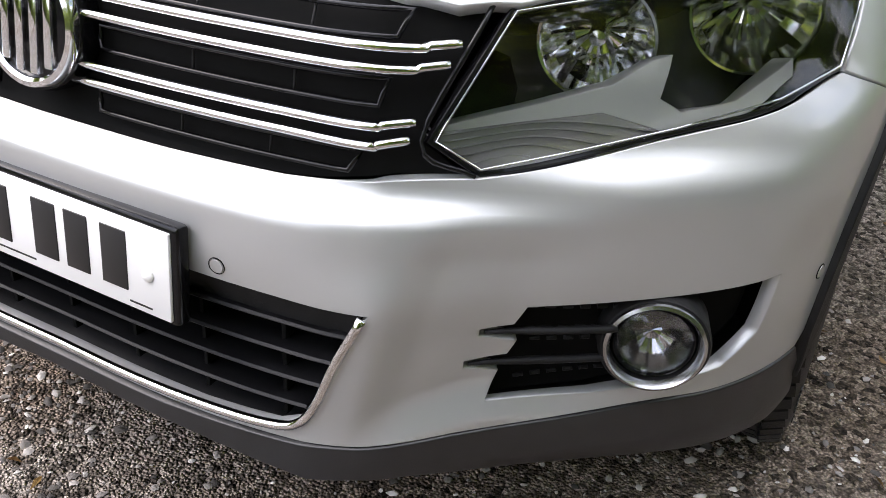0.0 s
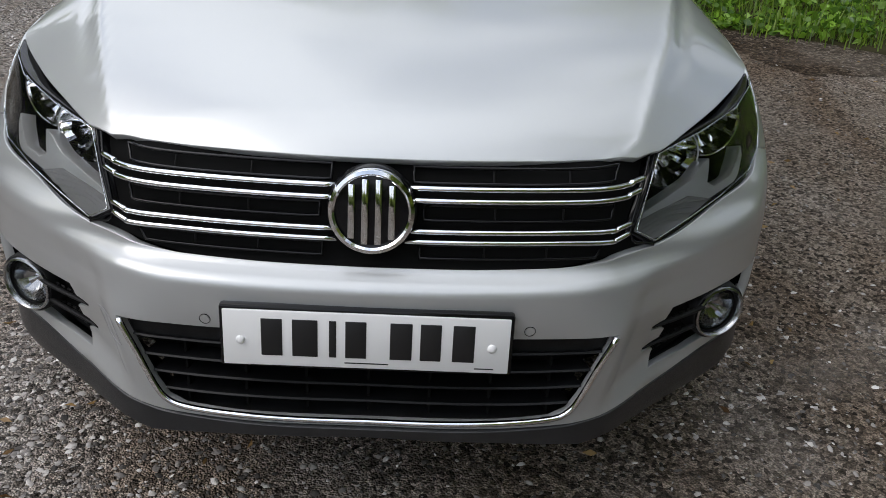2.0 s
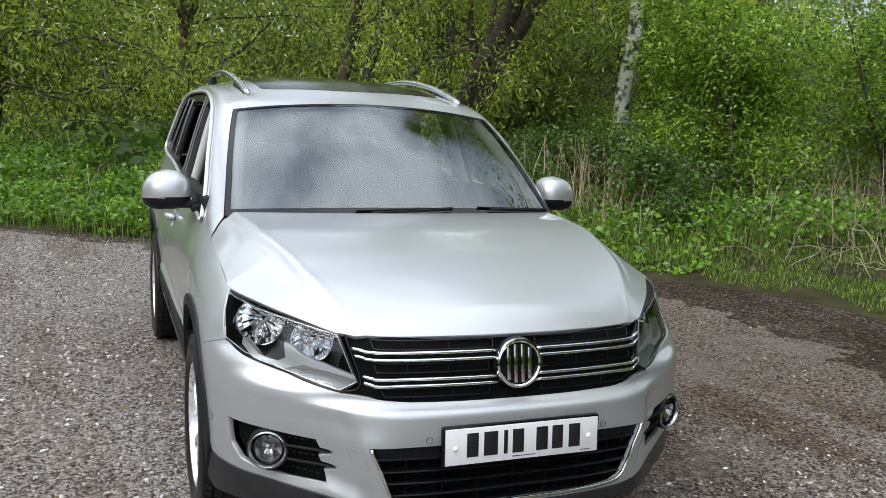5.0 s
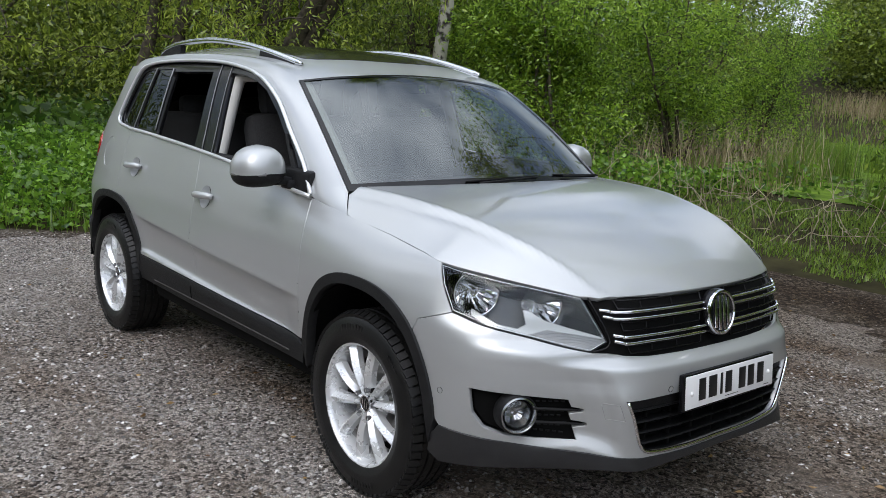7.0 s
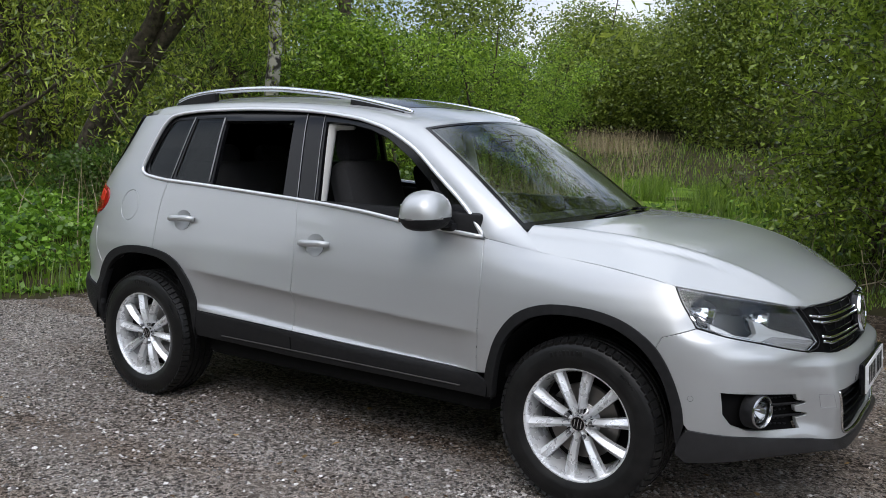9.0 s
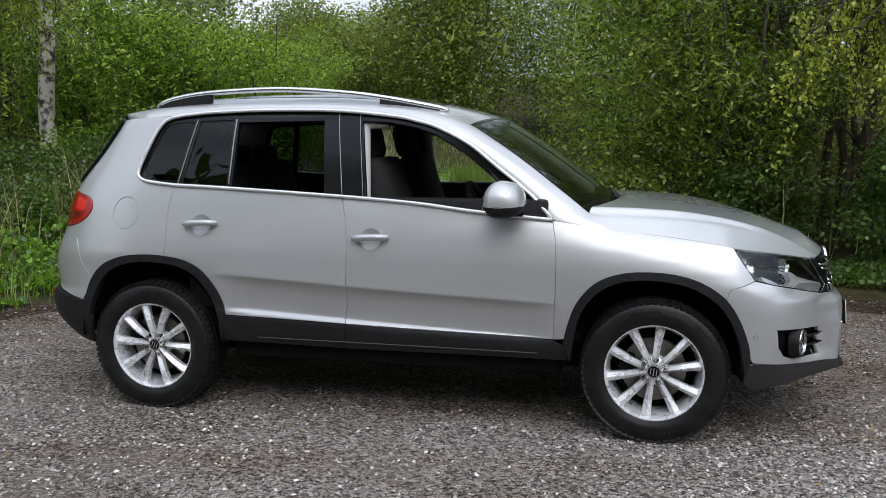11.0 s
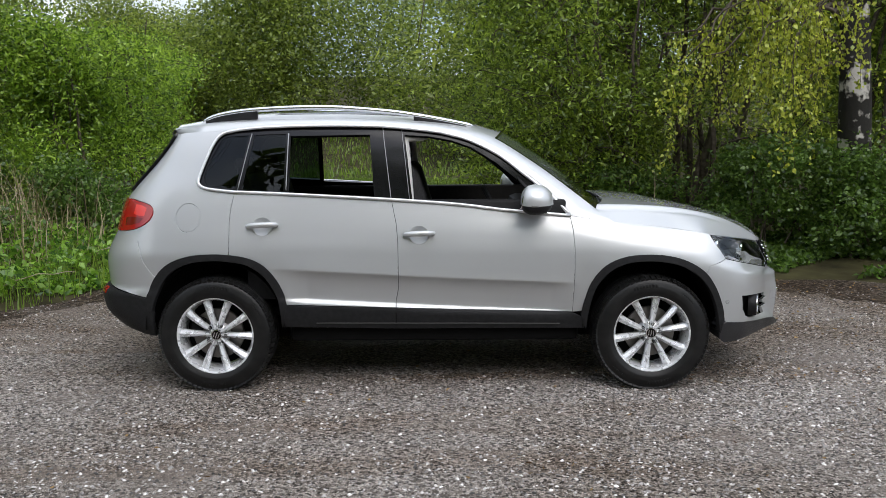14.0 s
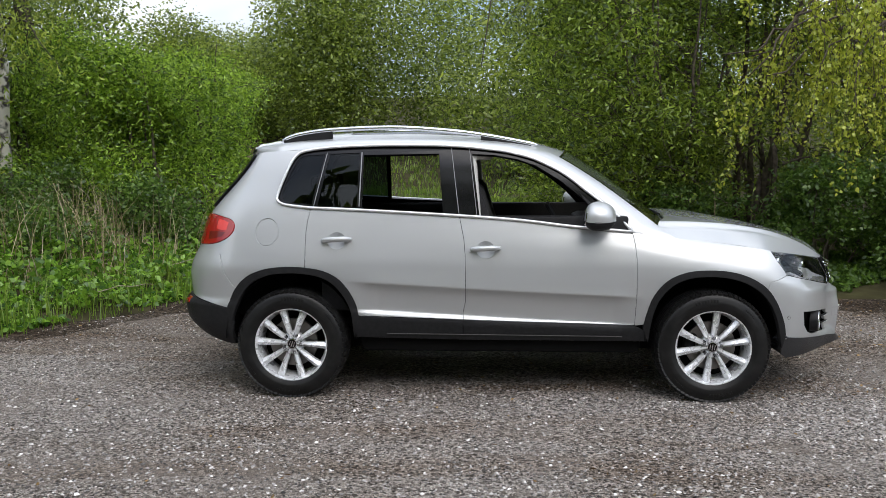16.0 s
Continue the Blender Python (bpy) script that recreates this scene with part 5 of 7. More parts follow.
# ---- wheels ----
def wheel_meshes():
    out = {}

    def keep(name, bm, mat, angle=35):
        me = bpy.data.meshes.new(name)
        bmesh.ops.recalc_face_normals(bm, faces=bm.faces)
        bm.to_mesh(me)
        bm.free()
        me.shade_smooth()
        me.set_sharp_from_angle(angle=radians(angle))
        me.materials.append(mat)
        out[name] = me
    prof = [(0.218, -0.088), (0.222, -0.100), (0.233, -0.109), (0.252, -0.1145), (0.256, -0.1165), (0.262, -0.1175), (0.285, -0.1175), (0.288, -0.1165), (0.308, -0.113), (0.322, -0.1065), (0.332, -0.099), (0.337, -0.088),
            (0.3385, -0.072), (0.344, -0.071), (0.3445, -0.045), (0.338, -0.043), (0.338, -0.036), (0.345, -0.034), (0.3455, -0.006), (0.338, -0.005)]
    tp = prof + [(r, -y) for r, y in prof[::-1]]
    b = lathe(tp, 96)
    keep("tyre", b, RUBBER)
    b = bmesh.new()
    for i in range(66):
        a = 360 * i / 66
        for sg in (-1, 1):
            m = pose(0, 0, 0, 0, a + (2.7 if sg > 0 else 0), 0) @ pose(0.337, sg * 0.0905, 0, 0, 0, 0) @ pose(0, 0, 0, 0, 0, sg * 24) @ pose(0, 0, 0, 7, 0, 0)
            add_box(b, (0.012, 0.036, 0.0255), m)
            m = pose(0, 0, 0, 0, a, 0) @ pose(0.3425, sg * 0.021, 0, 0, 0, 0) @ pose(0, 0, 0, 12 * sg, 0, 0)
            add_box(b, (0.0075, 0.024, 0.026), m)
            m = pose(0, 0, 0, 0, a, 0) @ pose(0.3418, sg * 0.058, 0, 0, 0, 0) @ pose(0, 0, 0, -12 * sg, 0, 0)
            add_box(b, (0.0075, 0.024, 0.027), m)
    keep("tread", b, RUBBER)
    b = bmesh.new()
    for a0, r, h in ((60, 0.292, 0.020), (240, 0.292, 0.020)):
        for i in range(8):
            m = pose(0, 0, 0, 0, a0 + i * 3.6, 0) @ pose(r, -0.1165, 0)
            add_box(b, (h, 0.0025, 0.012), m, 0.0006)
    for a0 in (118, 300):
        for i in range(6):
            add_box(b, (0.010, 0.0025, 0.007), pose(0, 0, 0, 0, a0 + i * 2.6, 0) @ pose(0.300, -0.116, 0), 0.0005)
    keep("sidewall_bar", b, RUBBER)
    b = lathe([(0.236, -0.096), (0.2355, -0.103), (0.231, -0.1065), (0.2245, -0.105), (0.2185, -0.096), (0.2165, -0.083), (0.2135, -0.070), (0.205, -0.045), (0.200, 0.0), (0.206, 0.095)], 96)
    hubs = b
    for k in range(2):
        b = bmesh.new()
        base = 0.0
        rows = []
        for t in np.linspace(0, 1, 9):
            r = 0.030 + (0.2175 - 0.030) * t
            w = 0.0135 + 0.0105 * t**1.3
            yf = -0.068 - 0.012 * math.sin(math.pi * min(1, t * 1.05)) - 0.012 * t
            sk = 0.010 * (1 if k % 2 else -1) * (1 - t) * t
            row = []
            for u, dy in ((-1.0, 0.034), (-0.93, 0.012), (-0.12, -0.009), (0.08, -0.009), (0.93, 0.008), (1.0, 0.034)):
                row.append((r, u * w + sk, yf + dy))
            rows.append([b.verts.new((rr * math.cos(base) - tt * math.sin(base), yy, rr * math.sin(base) + tt * math.cos(base))) for rr, tt, yy in row])
        for A, B in zip(rows, rows[1:]):
            for j in range(5):
                b.faces.new((A[j], A[j + 1], B[j + 1], B[j]))
        keep(f"spoke{k}", b, ALLOY, 28)
    b = hubs
    for v in lathe_into(b, [(0.0001, -0.066), (0.034, -0.066), (0.042, -0.064), (0.052, -0.058), (0.066, -0.050), (0.074, -0.036), (0.076, -0.01)], 40):
        pass
    keep("wheel", b, ALLOY, 28)
    b = lathe([(0.0001, -0.079), (0.027, -0.0785), (0.032, -0.0765), (0.034, -0.066)], 32)
    keep("hub_cap", b, GLOSS_BLACK)
    b = lathe([(0.0265, -0.0780), (0.0275, -0.0802), (0.0312, -0.0798), (0.033, -0.074)], 32)
    for x in (-0.014, 0.0, 0.014):
        add_box(b, (0.004, 0.002, 0.030 if abs(x) > 0.01 else 0.040), pose(x, -0.0792, 0))
    keep("cap_ring", b, CHROME)
    b = lathe([(0.0001, -0.082), (0.0055, -0.082), (0.0065, -0.086), (0.0095, -0.085), (0.011, -0.080), (0.012, -0.055)], 12)
    keep("wheel_bolt", b, BOLT_STEEL)
    b = lathe([(0.0001, -0.0672), (0.0150, -0.0672), (0.0165, -0.062), (0.0165, -0.040)], 16)
    keep("bolt_seat", b, GLOSS_BLACK)
    b = lathe([(0.05, -0.022), (0.150, -0.022), (0.152, -0.018), (0.152, 0.0), (0.05, 0.0)], 48)
    keep("brake_disc", b, DISC)
    b = lathe([(0.0001, 0.03), (0.198, 0.03)], 40)
    add_box(b, (0.07, 0.06, 0.12), pose(-0.13, -0.02, 0.0), 0.01)
    keep("back_plate", b, SHELL)
    return out


def lathe_into(bm, profile, n):
    rows = []
    for i in range(n):
        a = 2 * math.pi * i / n
        rows.append([bm.verts.new((r * math.cos(a), y, r * math.sin(a))) for r, y in profile])
    for i in range(n):
        A, B = rows[i], rows[(i + 1) % n]
        for j in range(len(profile) - 1):
            bm.faces.new((A[j], A[j + 1], B[j + 1], B[j]))
    return []


WM = wheel_meshes()


def place_wheel(x, y, turn, steer, flip):
    m = pose(x, y, 0.338, 0, 0, steer + (180 if flip else 0)) @ pose(0, 0, 0, 0, turn, 0)
    w = new("wheel", WM["wheel"])
    w.parent = car
    w.matrix_basis = m
    w["label"] = "silver ten-spoke alloy wheel with black tyre"
    for n in ("tyre", "tread", "sidewall_bar", "hub_cap", "cap_ring", "brake_disc", "back_plate"):
        o = new(n, WM[n])
        o.parent = w
        if n in ("sidewall_bar", "tread"):
            o["kind"] = "stuff"
    for k in range(10):
        o = new("spoke", WM[f"spoke{k % 2}"])
        o.parent = w
        o.matrix_basis = pose(0, 0, 0, 0, 36 * (k + 0.5), 0)
    for k in range(5):
        o = new("wheel_bolt", WM["wheel_bolt"])
        o.parent = w
        a = 2 * math.pi * (k + 0.25) / 5
        o.matrix_basis = Matrix.Translation((0.055 * math.cos(a), 0, 0.055 * math.sin(a)))
        o = new("bolt_seat", WM["bolt_seat"])
        o.parent = w
        o.matrix_basis = Matrix.Translation((0.055 * math.cos(a), 0, 0.055 * math.sin(a)))


place_wheel(0.0, -0.785, 8, 0, False)
place_wheel(-2.604, -0.785, 21, 0, False)
place_wheel(0.0, 0.785, 30, 0, True)
place_wheel(-2.604, 0.785, 3, 0, True)

# wheel wells and underside
for x in (0.0, -2.604):
    for sg in (1, -1):
        bm = bmesh.new()
        rows = []
        for i in range(25):
            a = math.pi * (i / 24)
            rows.append([bm.verts.new((x + 0.415 * math.cos(a), sg * y, 0.375 + 0.415 * math.sin(a))) for y in (0.885, 0.70, 0.50)])
        for A, B in zip(rows, rows[1:]):
            for j in range(2):
                bm.faces.new((A[j], A[j + 1], B[j + 1], B[j]))
        inner = [r[2] for r in rows]
        bm.faces.new(inner)
        part("wheel_well", bm, SHELL, car)
bm = bmesh.new()
add_box(bm, (3.6, 1.0, 0.14), pose(-1.3, 0, 0.31), 0.04)
add_box(bm, (1.75, 1.62, 0.16), pose(-1.3, 0, 0.36), 0.04)
add_box(bm, (0.62, 1.0, 0.40), pose(0.44, 0, 0.58), 0.05)
add_box(bm, (0.10, 0.10, 0.12), pose(0.0, 0.3, 0.24), 0.02)
part("underbody", bm, SHELL, car)

# ---- mirrors, rails, wipers ----
for sg in (-1, 1):
    def shell(z0, z1, grow, name, mat, parent):
        bm = bmesh.new()
        n, m = 28, 16
        rows = []
        for j in range(m + 1):
            f = z0 + (z1 - z0) * j / m
            row = []
            for i in range(n):
                a = 2 * math.pi * i / n
                ca, sa = math.cos(a), math.sin(a)
                lat = max(0.0, 1 - min(1, abs(f)) ** 2.5) ** 0.44
                ex = math.copysign(abs(ca) ** 0.75, ca)
                ey = math.copysign(abs(sa) ** 0.8, sa)
                px = (0.112 if ca > 0 else 0.078) * ex * lat * grow
                py = 0.106 * ey * lat * grow * (1.0 if sa > 0 else 0.95)
                pz = f * (0.104 if f > 0 else 0.068)
                row.append(bm.verts.new((-0.715 + px - 0.10 * (py if sa > 0 else py), sg * (0.938 + py), 1.130 + pz - 0.10 * max(0, py))))
            rows.append(row)
        for A, B in zip(rows, rows[1:]):
            for i in range(n):
                bm.faces.new((A[i], A[(i + 1) % n], B[(i + 1) % n], B[i]))
        bm.faces.new(rows[0][::-1])
        bm.faces.new(rows[-1])
        return part(name, bm, mat, parent, angle=60)
    cap = shell(-0.08, 0.999, 1.0, "door_mirror", PAINT, car)
    shell(-0.999, -0.08, 0.97, "mirror_base", BLACK_PLASTIC, cap)
    bm = bmesh.new()
    for j, (x, y, z, a, b) in enumerate(((-0.66, 0.80, 1.075, 0.035, 0.018), (-0.67, 0.86, 1.090, 0.035, 0.016), (-0.70, 0.92, 1.102, 0.04, 0.02))):
        add_box(bm, (a * 2, 0.09, b * 2), pose(x, sg * y, z), 0.01)
    part("mirror_arm", bm, BLACK_PLASTIC, cap)
    line = [(-0.715 + 0.112 * math.cos(a) * 0.97 - 0.10 * 0.10 * math.sin(a), sg * (0.938 + 0.100 * math.sin(a)), 1.124 - 0.008 * math.sin(a)) for a in np.linspace(0.15, 1.7, 14)]
    mesh_object("repeater", *tube(line, 0.0075, 6), CLEAR_LAMP, cap, "clear side repeater")
    bm = bmesh.new()
    add_box(bm, (0.006, 0.140, 0.078), pose(-0.788, sg * 0.942, 1.135, 0, 8, 0), 0.002)
    part("mirror_glass", bm, CHROME, cap)
    # black sail in the window's corner
    sheet("mirror_sail", skin, Xs([(-0.60, 1.060), (-0.70, 1.070), (-0.645, 1.092), (-0.785, 1.243), (-0.800, 1.272), (-0.710, 1.192), (-0.630, 1.108)]), BLACK_PLASTIC, car, step=0.03, off=0.004, gap=0, thick=0.02, mirror=sg > 0)
    # roof rail on its black feet
    rl = curve_through([(-1.055, 0.543, 1.574), (-1.17, 0.546, 1.598), (-1.387, 0.55, 1.638), (-1.613, 0.552, 1.668), (-1.975, 0.552, 1.692), (-2.371, 0.548, 1.680), (-2.596, 0.542, 1.652), (-2.72, 0.538, 1.612)], 10) * (1, sg, 1)
    rr = 0.0155 * np.clip(np.sin(np.linspace(0.12, math.pi - 0.12, len(rl))) * 4, 0.35, 1)
    rail = mesh_object("roof_rail", *tube(rl, rr, 12, squash=0.95), SATIN, car, "satin aluminium roof rail")
    for a, b in ((-1.10, -1.42), (-2.38, -2.70)):
        xs = np.linspace(a, b, 14)
        top = np.stack([np.interp(-xs, -rl[:, 0], rl[:, k]) for k in range(3)], 1)
        q = roof_place(xs, top[:, 1])
        V = np.concatenate([top + (0, -0.012, -0.004), top + (0, 0.012, -0.004), q + (0, 0.016, -0.004), q + (0, -0.016, -0.004)])
        F = [(i * 14 + k, i * 14 + k + 1, ((i + 1) % 4) * 14 + k + 1, ((i + 1) % 4) * 14 + k) for i in range(4) for k in range(13)]
        F += [(0, 14, 28, 42), (13, 27, 41, 55)]
        mesh_object("rail_foot", V, F, BLACK_PLASTIC, rail, smooth=False)
# wipers
for u0, v0, u1, v1 in ((0.22, 0.030, -0.27, 0.062), (-0.53, 0.058, -0.955, 0.040)):
    uu, vv = np.linspace(u0, u1, 12), np.linspace(v0, v1, 12)
    p, n = screen(-uu, vv)
    w = mesh_object("wiper", *tube(p + n * 0.014, np.linspace(0.0065, 0.0035, 12), 6), BLACK_PLASTIC, car)
    p, n = screen(-np.linspace(u0 + 0.08, u1 - 0.015, 12), np.linspace(v0 + 0.022, v1 + 0.014, 12))
    mesh_object("wiper_blade", *tube(p + n * 0.006, 0.0045, 5), SHELL, w)

# ---- cabin ----
def cabin(name, size, bevel, *at, parent=car, mat=CLOTH, label=""):
    return part(name, rounded_box(size, bevel, pose(*at)), mat, parent, label)


cabin("cabin_floor", (2.5, 1.46, 0.06), 0.01, -1.6, 0, 0.46, mat=SHELL)
cabin("dashboard", (0.52, 1.40, 0.20), 0.06, -0.50, 0, 0.98, mat=BLACK_PLASTIC)
cabin("dashboard_front", (0.20, 1.40, 0.40), 0.05, -0.55, 0, 0.74, mat=BLACK_PLASTIC)
cabin("centre_console", (0.70, 0.22, 0.28), 0.04, -1.05, 0, 0.66, mat=BLACK_PLASTIC)
cabin("instrument_hood", (0.16, 0.36, 0.09), 0.04, -0.66, -0.37, 1.09, mat=BLACK_PLASTIC)
cabin("boot_trim", (0.5, 1.3, 0.55), 0.04, -2.85, 0, 0.75, mat=SHELL)
cabin("headliner", (1.5, 1.0, 0.02), 0.008, -1.93, 0, 1.565, 0, 0, 0, mat=CLOTH)
for sg in (-1, 1):
    for xx, ln in ((-1.0, 0.98), (-1.98, 0.88)):
        d = cabin("door_lining", (ln, 0.06, 0.60), 0.02, xx, sg * 0.782, 0.84, mat=BLACK_PLASTIC)
        cabin("inner_handle", (0.12, 0.02, 0.025), 0.008, xx + 0.12, sg * 0.738, 1.02, parent=d, mat=SATIN)
        cabin("armrest", (0.40, 0.07, 0.05), 0.02, xx - 0.1, sg * 0.725, 0.90, parent=d, mat=BLACK_PLASTIC)
    # pale lining of the middle pillars
    q = [on_skin(*X(-1.475 + 0.035 * t, 1.51 - 0.42 * t), -0.055)[0] * (1, -sg, 1) for t in np.linspace(0, 1, 8)]
    q = [on_skin(*X(-1.36, 1.545), -0.075)[0] * (1, -sg, 1), on_skin(*X(-1.44, 1.535), -0.062)[0] * (1, -sg, 1)] + q
    mesh_object("pillar_lining", *tube(q, 0.030, 8, squash=1.0, up=(0, 1, 0)), TRIM_GREY, car, "pale grey pillar lining")
    q = [np.array((x, sg * (w - 0.045), z - 0.03)) for x, w, z in EDGE[6:70:6]]
    mesh_object("front_pillar_lining", *tube(q, 0.028, 8), TRIM_GREY, car)
    seat = cabin("front_seat", (0.50, 0.50, 0.16), 0.06, -1.09, sg * 0.37, 0.73)
    cabin("backrest", (0.15, 0.48, 0.62), 0.06, -1.40, sg * 0.37, 1.03, 0, -17, 0, parent=seat)
    cabin("headrest", (0.11, 0.27, 0.21), 0.05, -1.535, sg * 0.37, 1.415, 0, -12, 0, parent=seat)
    for dy in (-0.06, 0.06):
        cabin("headrest_post", (0.014, 0.014, 0.12), 0.003, -1.515, sg * 0.37 + dy, 1.32, 0, -14, 0, parent=seat, mat=SATIN)
bench = cabin("rear_bench", (0.50, 1.34, 0.18), 0.06, -2.12, 0, 0.76)
cabin("bench_back", (0.15, 1.34, 0.56), 0.06, -2.42, 0, 1.02, 0, -15, 0, parent=bench)
for y in (-0.40, 0, 0.40):
    cabin("headrest", (0.09, 0.24, 0.12), 0.04, -2.50, y, 1.33, 0, -10, 0, parent=bench)
# steering wheel on the right
b = lathe([(0.172, 0.0), (0.180, -0.014), (0.192, -0.014), (0.197, 0.0), (0.190, 0.013), (0.180, 0.013), (0.172, 0.0)], 40)
add_box(b, (0.15, 0.05, 0.13), pose(0, 0.015, -0.01), 0.03)
for a in (0, 180, 270):
    add_box(b, (0.13, 0.02, 0.035), pose(0, 0, 0, 0, a, 0) @ pose(0.12, 0.008, 0), 0.006)
bmesh.ops.transform(b, matrix=pose(-0.90, -0.37, 1.03, 0, 0, 0) @ pose(0, 0, 0, 0, 62, 0) @ pose(0, 0, 0, -90, 0, 90), verts=b.verts)
part("steering_wheel", b, BLACK_PLASTIC, car)
cabin("inner_mirror", (0.03, 0.24, 0.07), 0.02, -0.86, 0.0, 1.43, mat=BLACK_PLASTIC)

# ---- ground ----
LOT = np.array([(-60, -44), (-30, -21), (-15, -9.5), (-9.5, -4.4), (-7.3, -1.7), (-6.3, -0.5), (-5.7, 0.6), (-5.1, 1.7), (-4.65, 2.6), (-4.1, 3.8), (-3.0, 4.65), (-1.6, 4.9), (-0.2, 4.75), (0.8, 4.4), (1.8, 3.6), (2.6, 3.0), (4, 2.6), (8, 2.3), (20, 3), (60, 10), (60, -60), (-60, -60)], float)
rng = np.random.default_rng(7)


def rough_edge(poly, step, amount):
    q = resample(poly, step)
    k = len(q)
    a = np.array([noise.noise(Vector((p[0] * 1.3, p[1] * 1.3, 0.0))) + 0.6 * noise.noise(Vector((p[0] * 4.5, p[1] * 4.5, 3.0))) for p in q])
    t = np.roll(q, -1, 0) - np.roll(q, 1, 0)
    t /= np.maximum(np.linalg.norm(t, axis=1, keepdims=True), 1e-9)
    near = np.linalg.norm(q, axis=1) < 14
    return q + np.stack([-t[:, 1], t[:, 0]], 1) * (a * amount * near)[:, None]


def lot_distance(q):
    """Metres beyond the lot's edge; below nought on the gravel."""
    d = edge_distance(LOT, q)
    return np.where(inside(LOT, q), -d, d)


def land_height(q):
    d = lot_distance(q)
    base = np.where(d < 0, -0.03, np.minimum(0.02 + 0.10 * np.clip(d, 0, 3), 0.25))
    r = np.hypot(q[:, 0], q[:, 1])
    back = np.clip((r - 24) / 50, 0, 1) ** 1.3 * 7.5 * np.clip((q[:, 1] + 10) / 20, 0.15, 1)
    wob = np.array([noise.noise(Vector((p[0] * 0.35, p[1] * 0.35, 9.0))) for p in q]) * 0.10 * np.clip(d / 2, 0, 1)
    return base + back + wob


def ground_material(name, colours, scale, dust=0.72):
    """Packed chips: cells of mixed colour with dark joints, dust, and stains that deepen towards +y."""
    m = principled(name, (0.2, 0.2, 0.2), 0.9, spec=0.15)
    nt = m.node_tree
    b = nt.nodes["Principled BSDF"]
    tc = nt.nodes.new("ShaderNodeTexCoord")
    parts_ = []
    for sc in (scale, scale * 2.3):
        v = nt.nodes.new("ShaderNodeTexVoronoi")
        v.inputs["Scale"].default_value = sc
        v.inputs["Randomness"].default_value = 1.0
        nt.links.new(tc.outputs["Object"], v.inputs["Vector"])
        parts_.append(v)
    ramp = nt.nodes.new("ShaderNodeValToRGB")
    els = ramp.color_ramp.elements
    els[0].color, els[1].color = (*colours[0], 1), (*colours[-1], 1)
    for k, c in enumerate(colours[1:-1]):
        e = els.new((k + 1) / (len(colours) - 1))
        e.color = (*c, 1)
    sep = nt.nodes.new("ShaderNodeSeparateColor")
    nt.links.new(parts_[0].outputs["Color"], sep.inputs["Color"])
    nt.links.new(sep.outputs["Red"], ramp.inputs["Fac"])
    ramp2 = nt.nodes.new("ShaderNodeMixRGB")
    ramp2.blend_type = "MULTIPLY"
    ramp2.inputs["Fac"].default_value = 0.85
    joint = nt.nodes.new("ShaderNodeMapRange")
    joint.inputs["From Min"].default_value, joint.inputs["From Max"].default_value = 0.25, 0.75
    joint.inputs["To Min"].default_value, joint.inputs["To Max"].default_value = 1.08, 0.27
    nt.links.new(parts_[1].outputs["Distance"], joint.inputs["Value"])
    nt.links.new(ramp.outputs["Color"], ramp2.inputs["Color1"])
    nt.links.new(joint.outputs["Result"], ramp2.inputs["Color2"])
    stain = nt.nodes.new("ShaderNodeTexNoise")
    stain.inputs["Scale"].default_value = 0.55
    stain.inputs["Detail"].default_value = 7
    nt.links.new(tc.outputs["Object"], stain.inputs["Vector"])
    sr = nt.nodes.new("ShaderNodeValToRGB")
    sr.color_ramp.elements[0].position, sr.color_ramp.elements[1].position = 0.30, 0.58
    sr.color_ramp.elements[0].color, sr.color_ramp.elements[1].color = (0.70, 0.62, 0.54, 1), (1.15, 1.12, 1.09, 1)
    # the stain deepens towards +y: chips turn darker and browner there
    sep2 = nt.nodes.new("ShaderNodeSeparateXYZ")
    nt.links.new(tc.outputs["Object"], sep2.inputs["Vector"])
    browner = nt.nodes.new("ShaderNodeMapRange")
    browner.interpolation_type = "SMOOTHSTEP"
    browner.inputs["From Min"].default_value, browner.inputs["From Max"].default_value = -0.8, 1.4
    browner.inputs["To Min"].default_value, browner.inputs["To Max"].default_value = 0.03, -0.15
    nt.links.new(sep2.outputs["Y"], browner.inputs["Value"])
    dsum = nt.nodes.new("ShaderNodeMath")
    nt.links.new(stain.outputs["Fac"], dsum.inputs[0])
    nt.links.new(browner.outputs["Result"], dsum.inputs[1])
    nt.links.new(dsum.outputs["Value"], sr.inputs["Fac"])
    mul = nt.nodes.new("ShaderNodeMixRGB")
    mul.blend_type = "MULTIPLY"
    mul.inputs["Fac"].default_value = 1
    nt.links.new(ramp2.outputs["Color"], mul.inputs["Color1"])
    nt.links.new(sr.outputs["Color"], mul.inputs["Color2"])
    # brown tracks where wheels have turned
    tm = nt.nodes.new("ShaderNodeMapping")
    tm.inputs["Scale"].default_value = (0.28, 1.7, 1.0)
    tm.inputs["Rotation"].default_value = (0, 0, 0.22)
    tn = nt.nodes.new("ShaderNodeTexNoise")
    tn.inputs["Scale"].default_value = 0.9
    tn.inputs["Detail"].default_value = 5
    tn.inputs["Distortion"].default_value = 0.8
    tr_ = nt.nodes.new("ShaderNodeValToRGB")
    tr_.color_ramp.elements[0].position, tr_.color_ramp.elements[1].position = 0.50, 0.64
    tr_.color_ramp.elements[0].color, tr_.color_ramp.elements[1].color = (1.04, 1.03, 1.02, 1), (0.74, 0.65, 0.565, 1)
    nt.links.new(tc.outputs["Object"], tm.inputs["Vector"])
    nt.links.new(tm.outputs["Vector"], tn.inputs["Vector"])
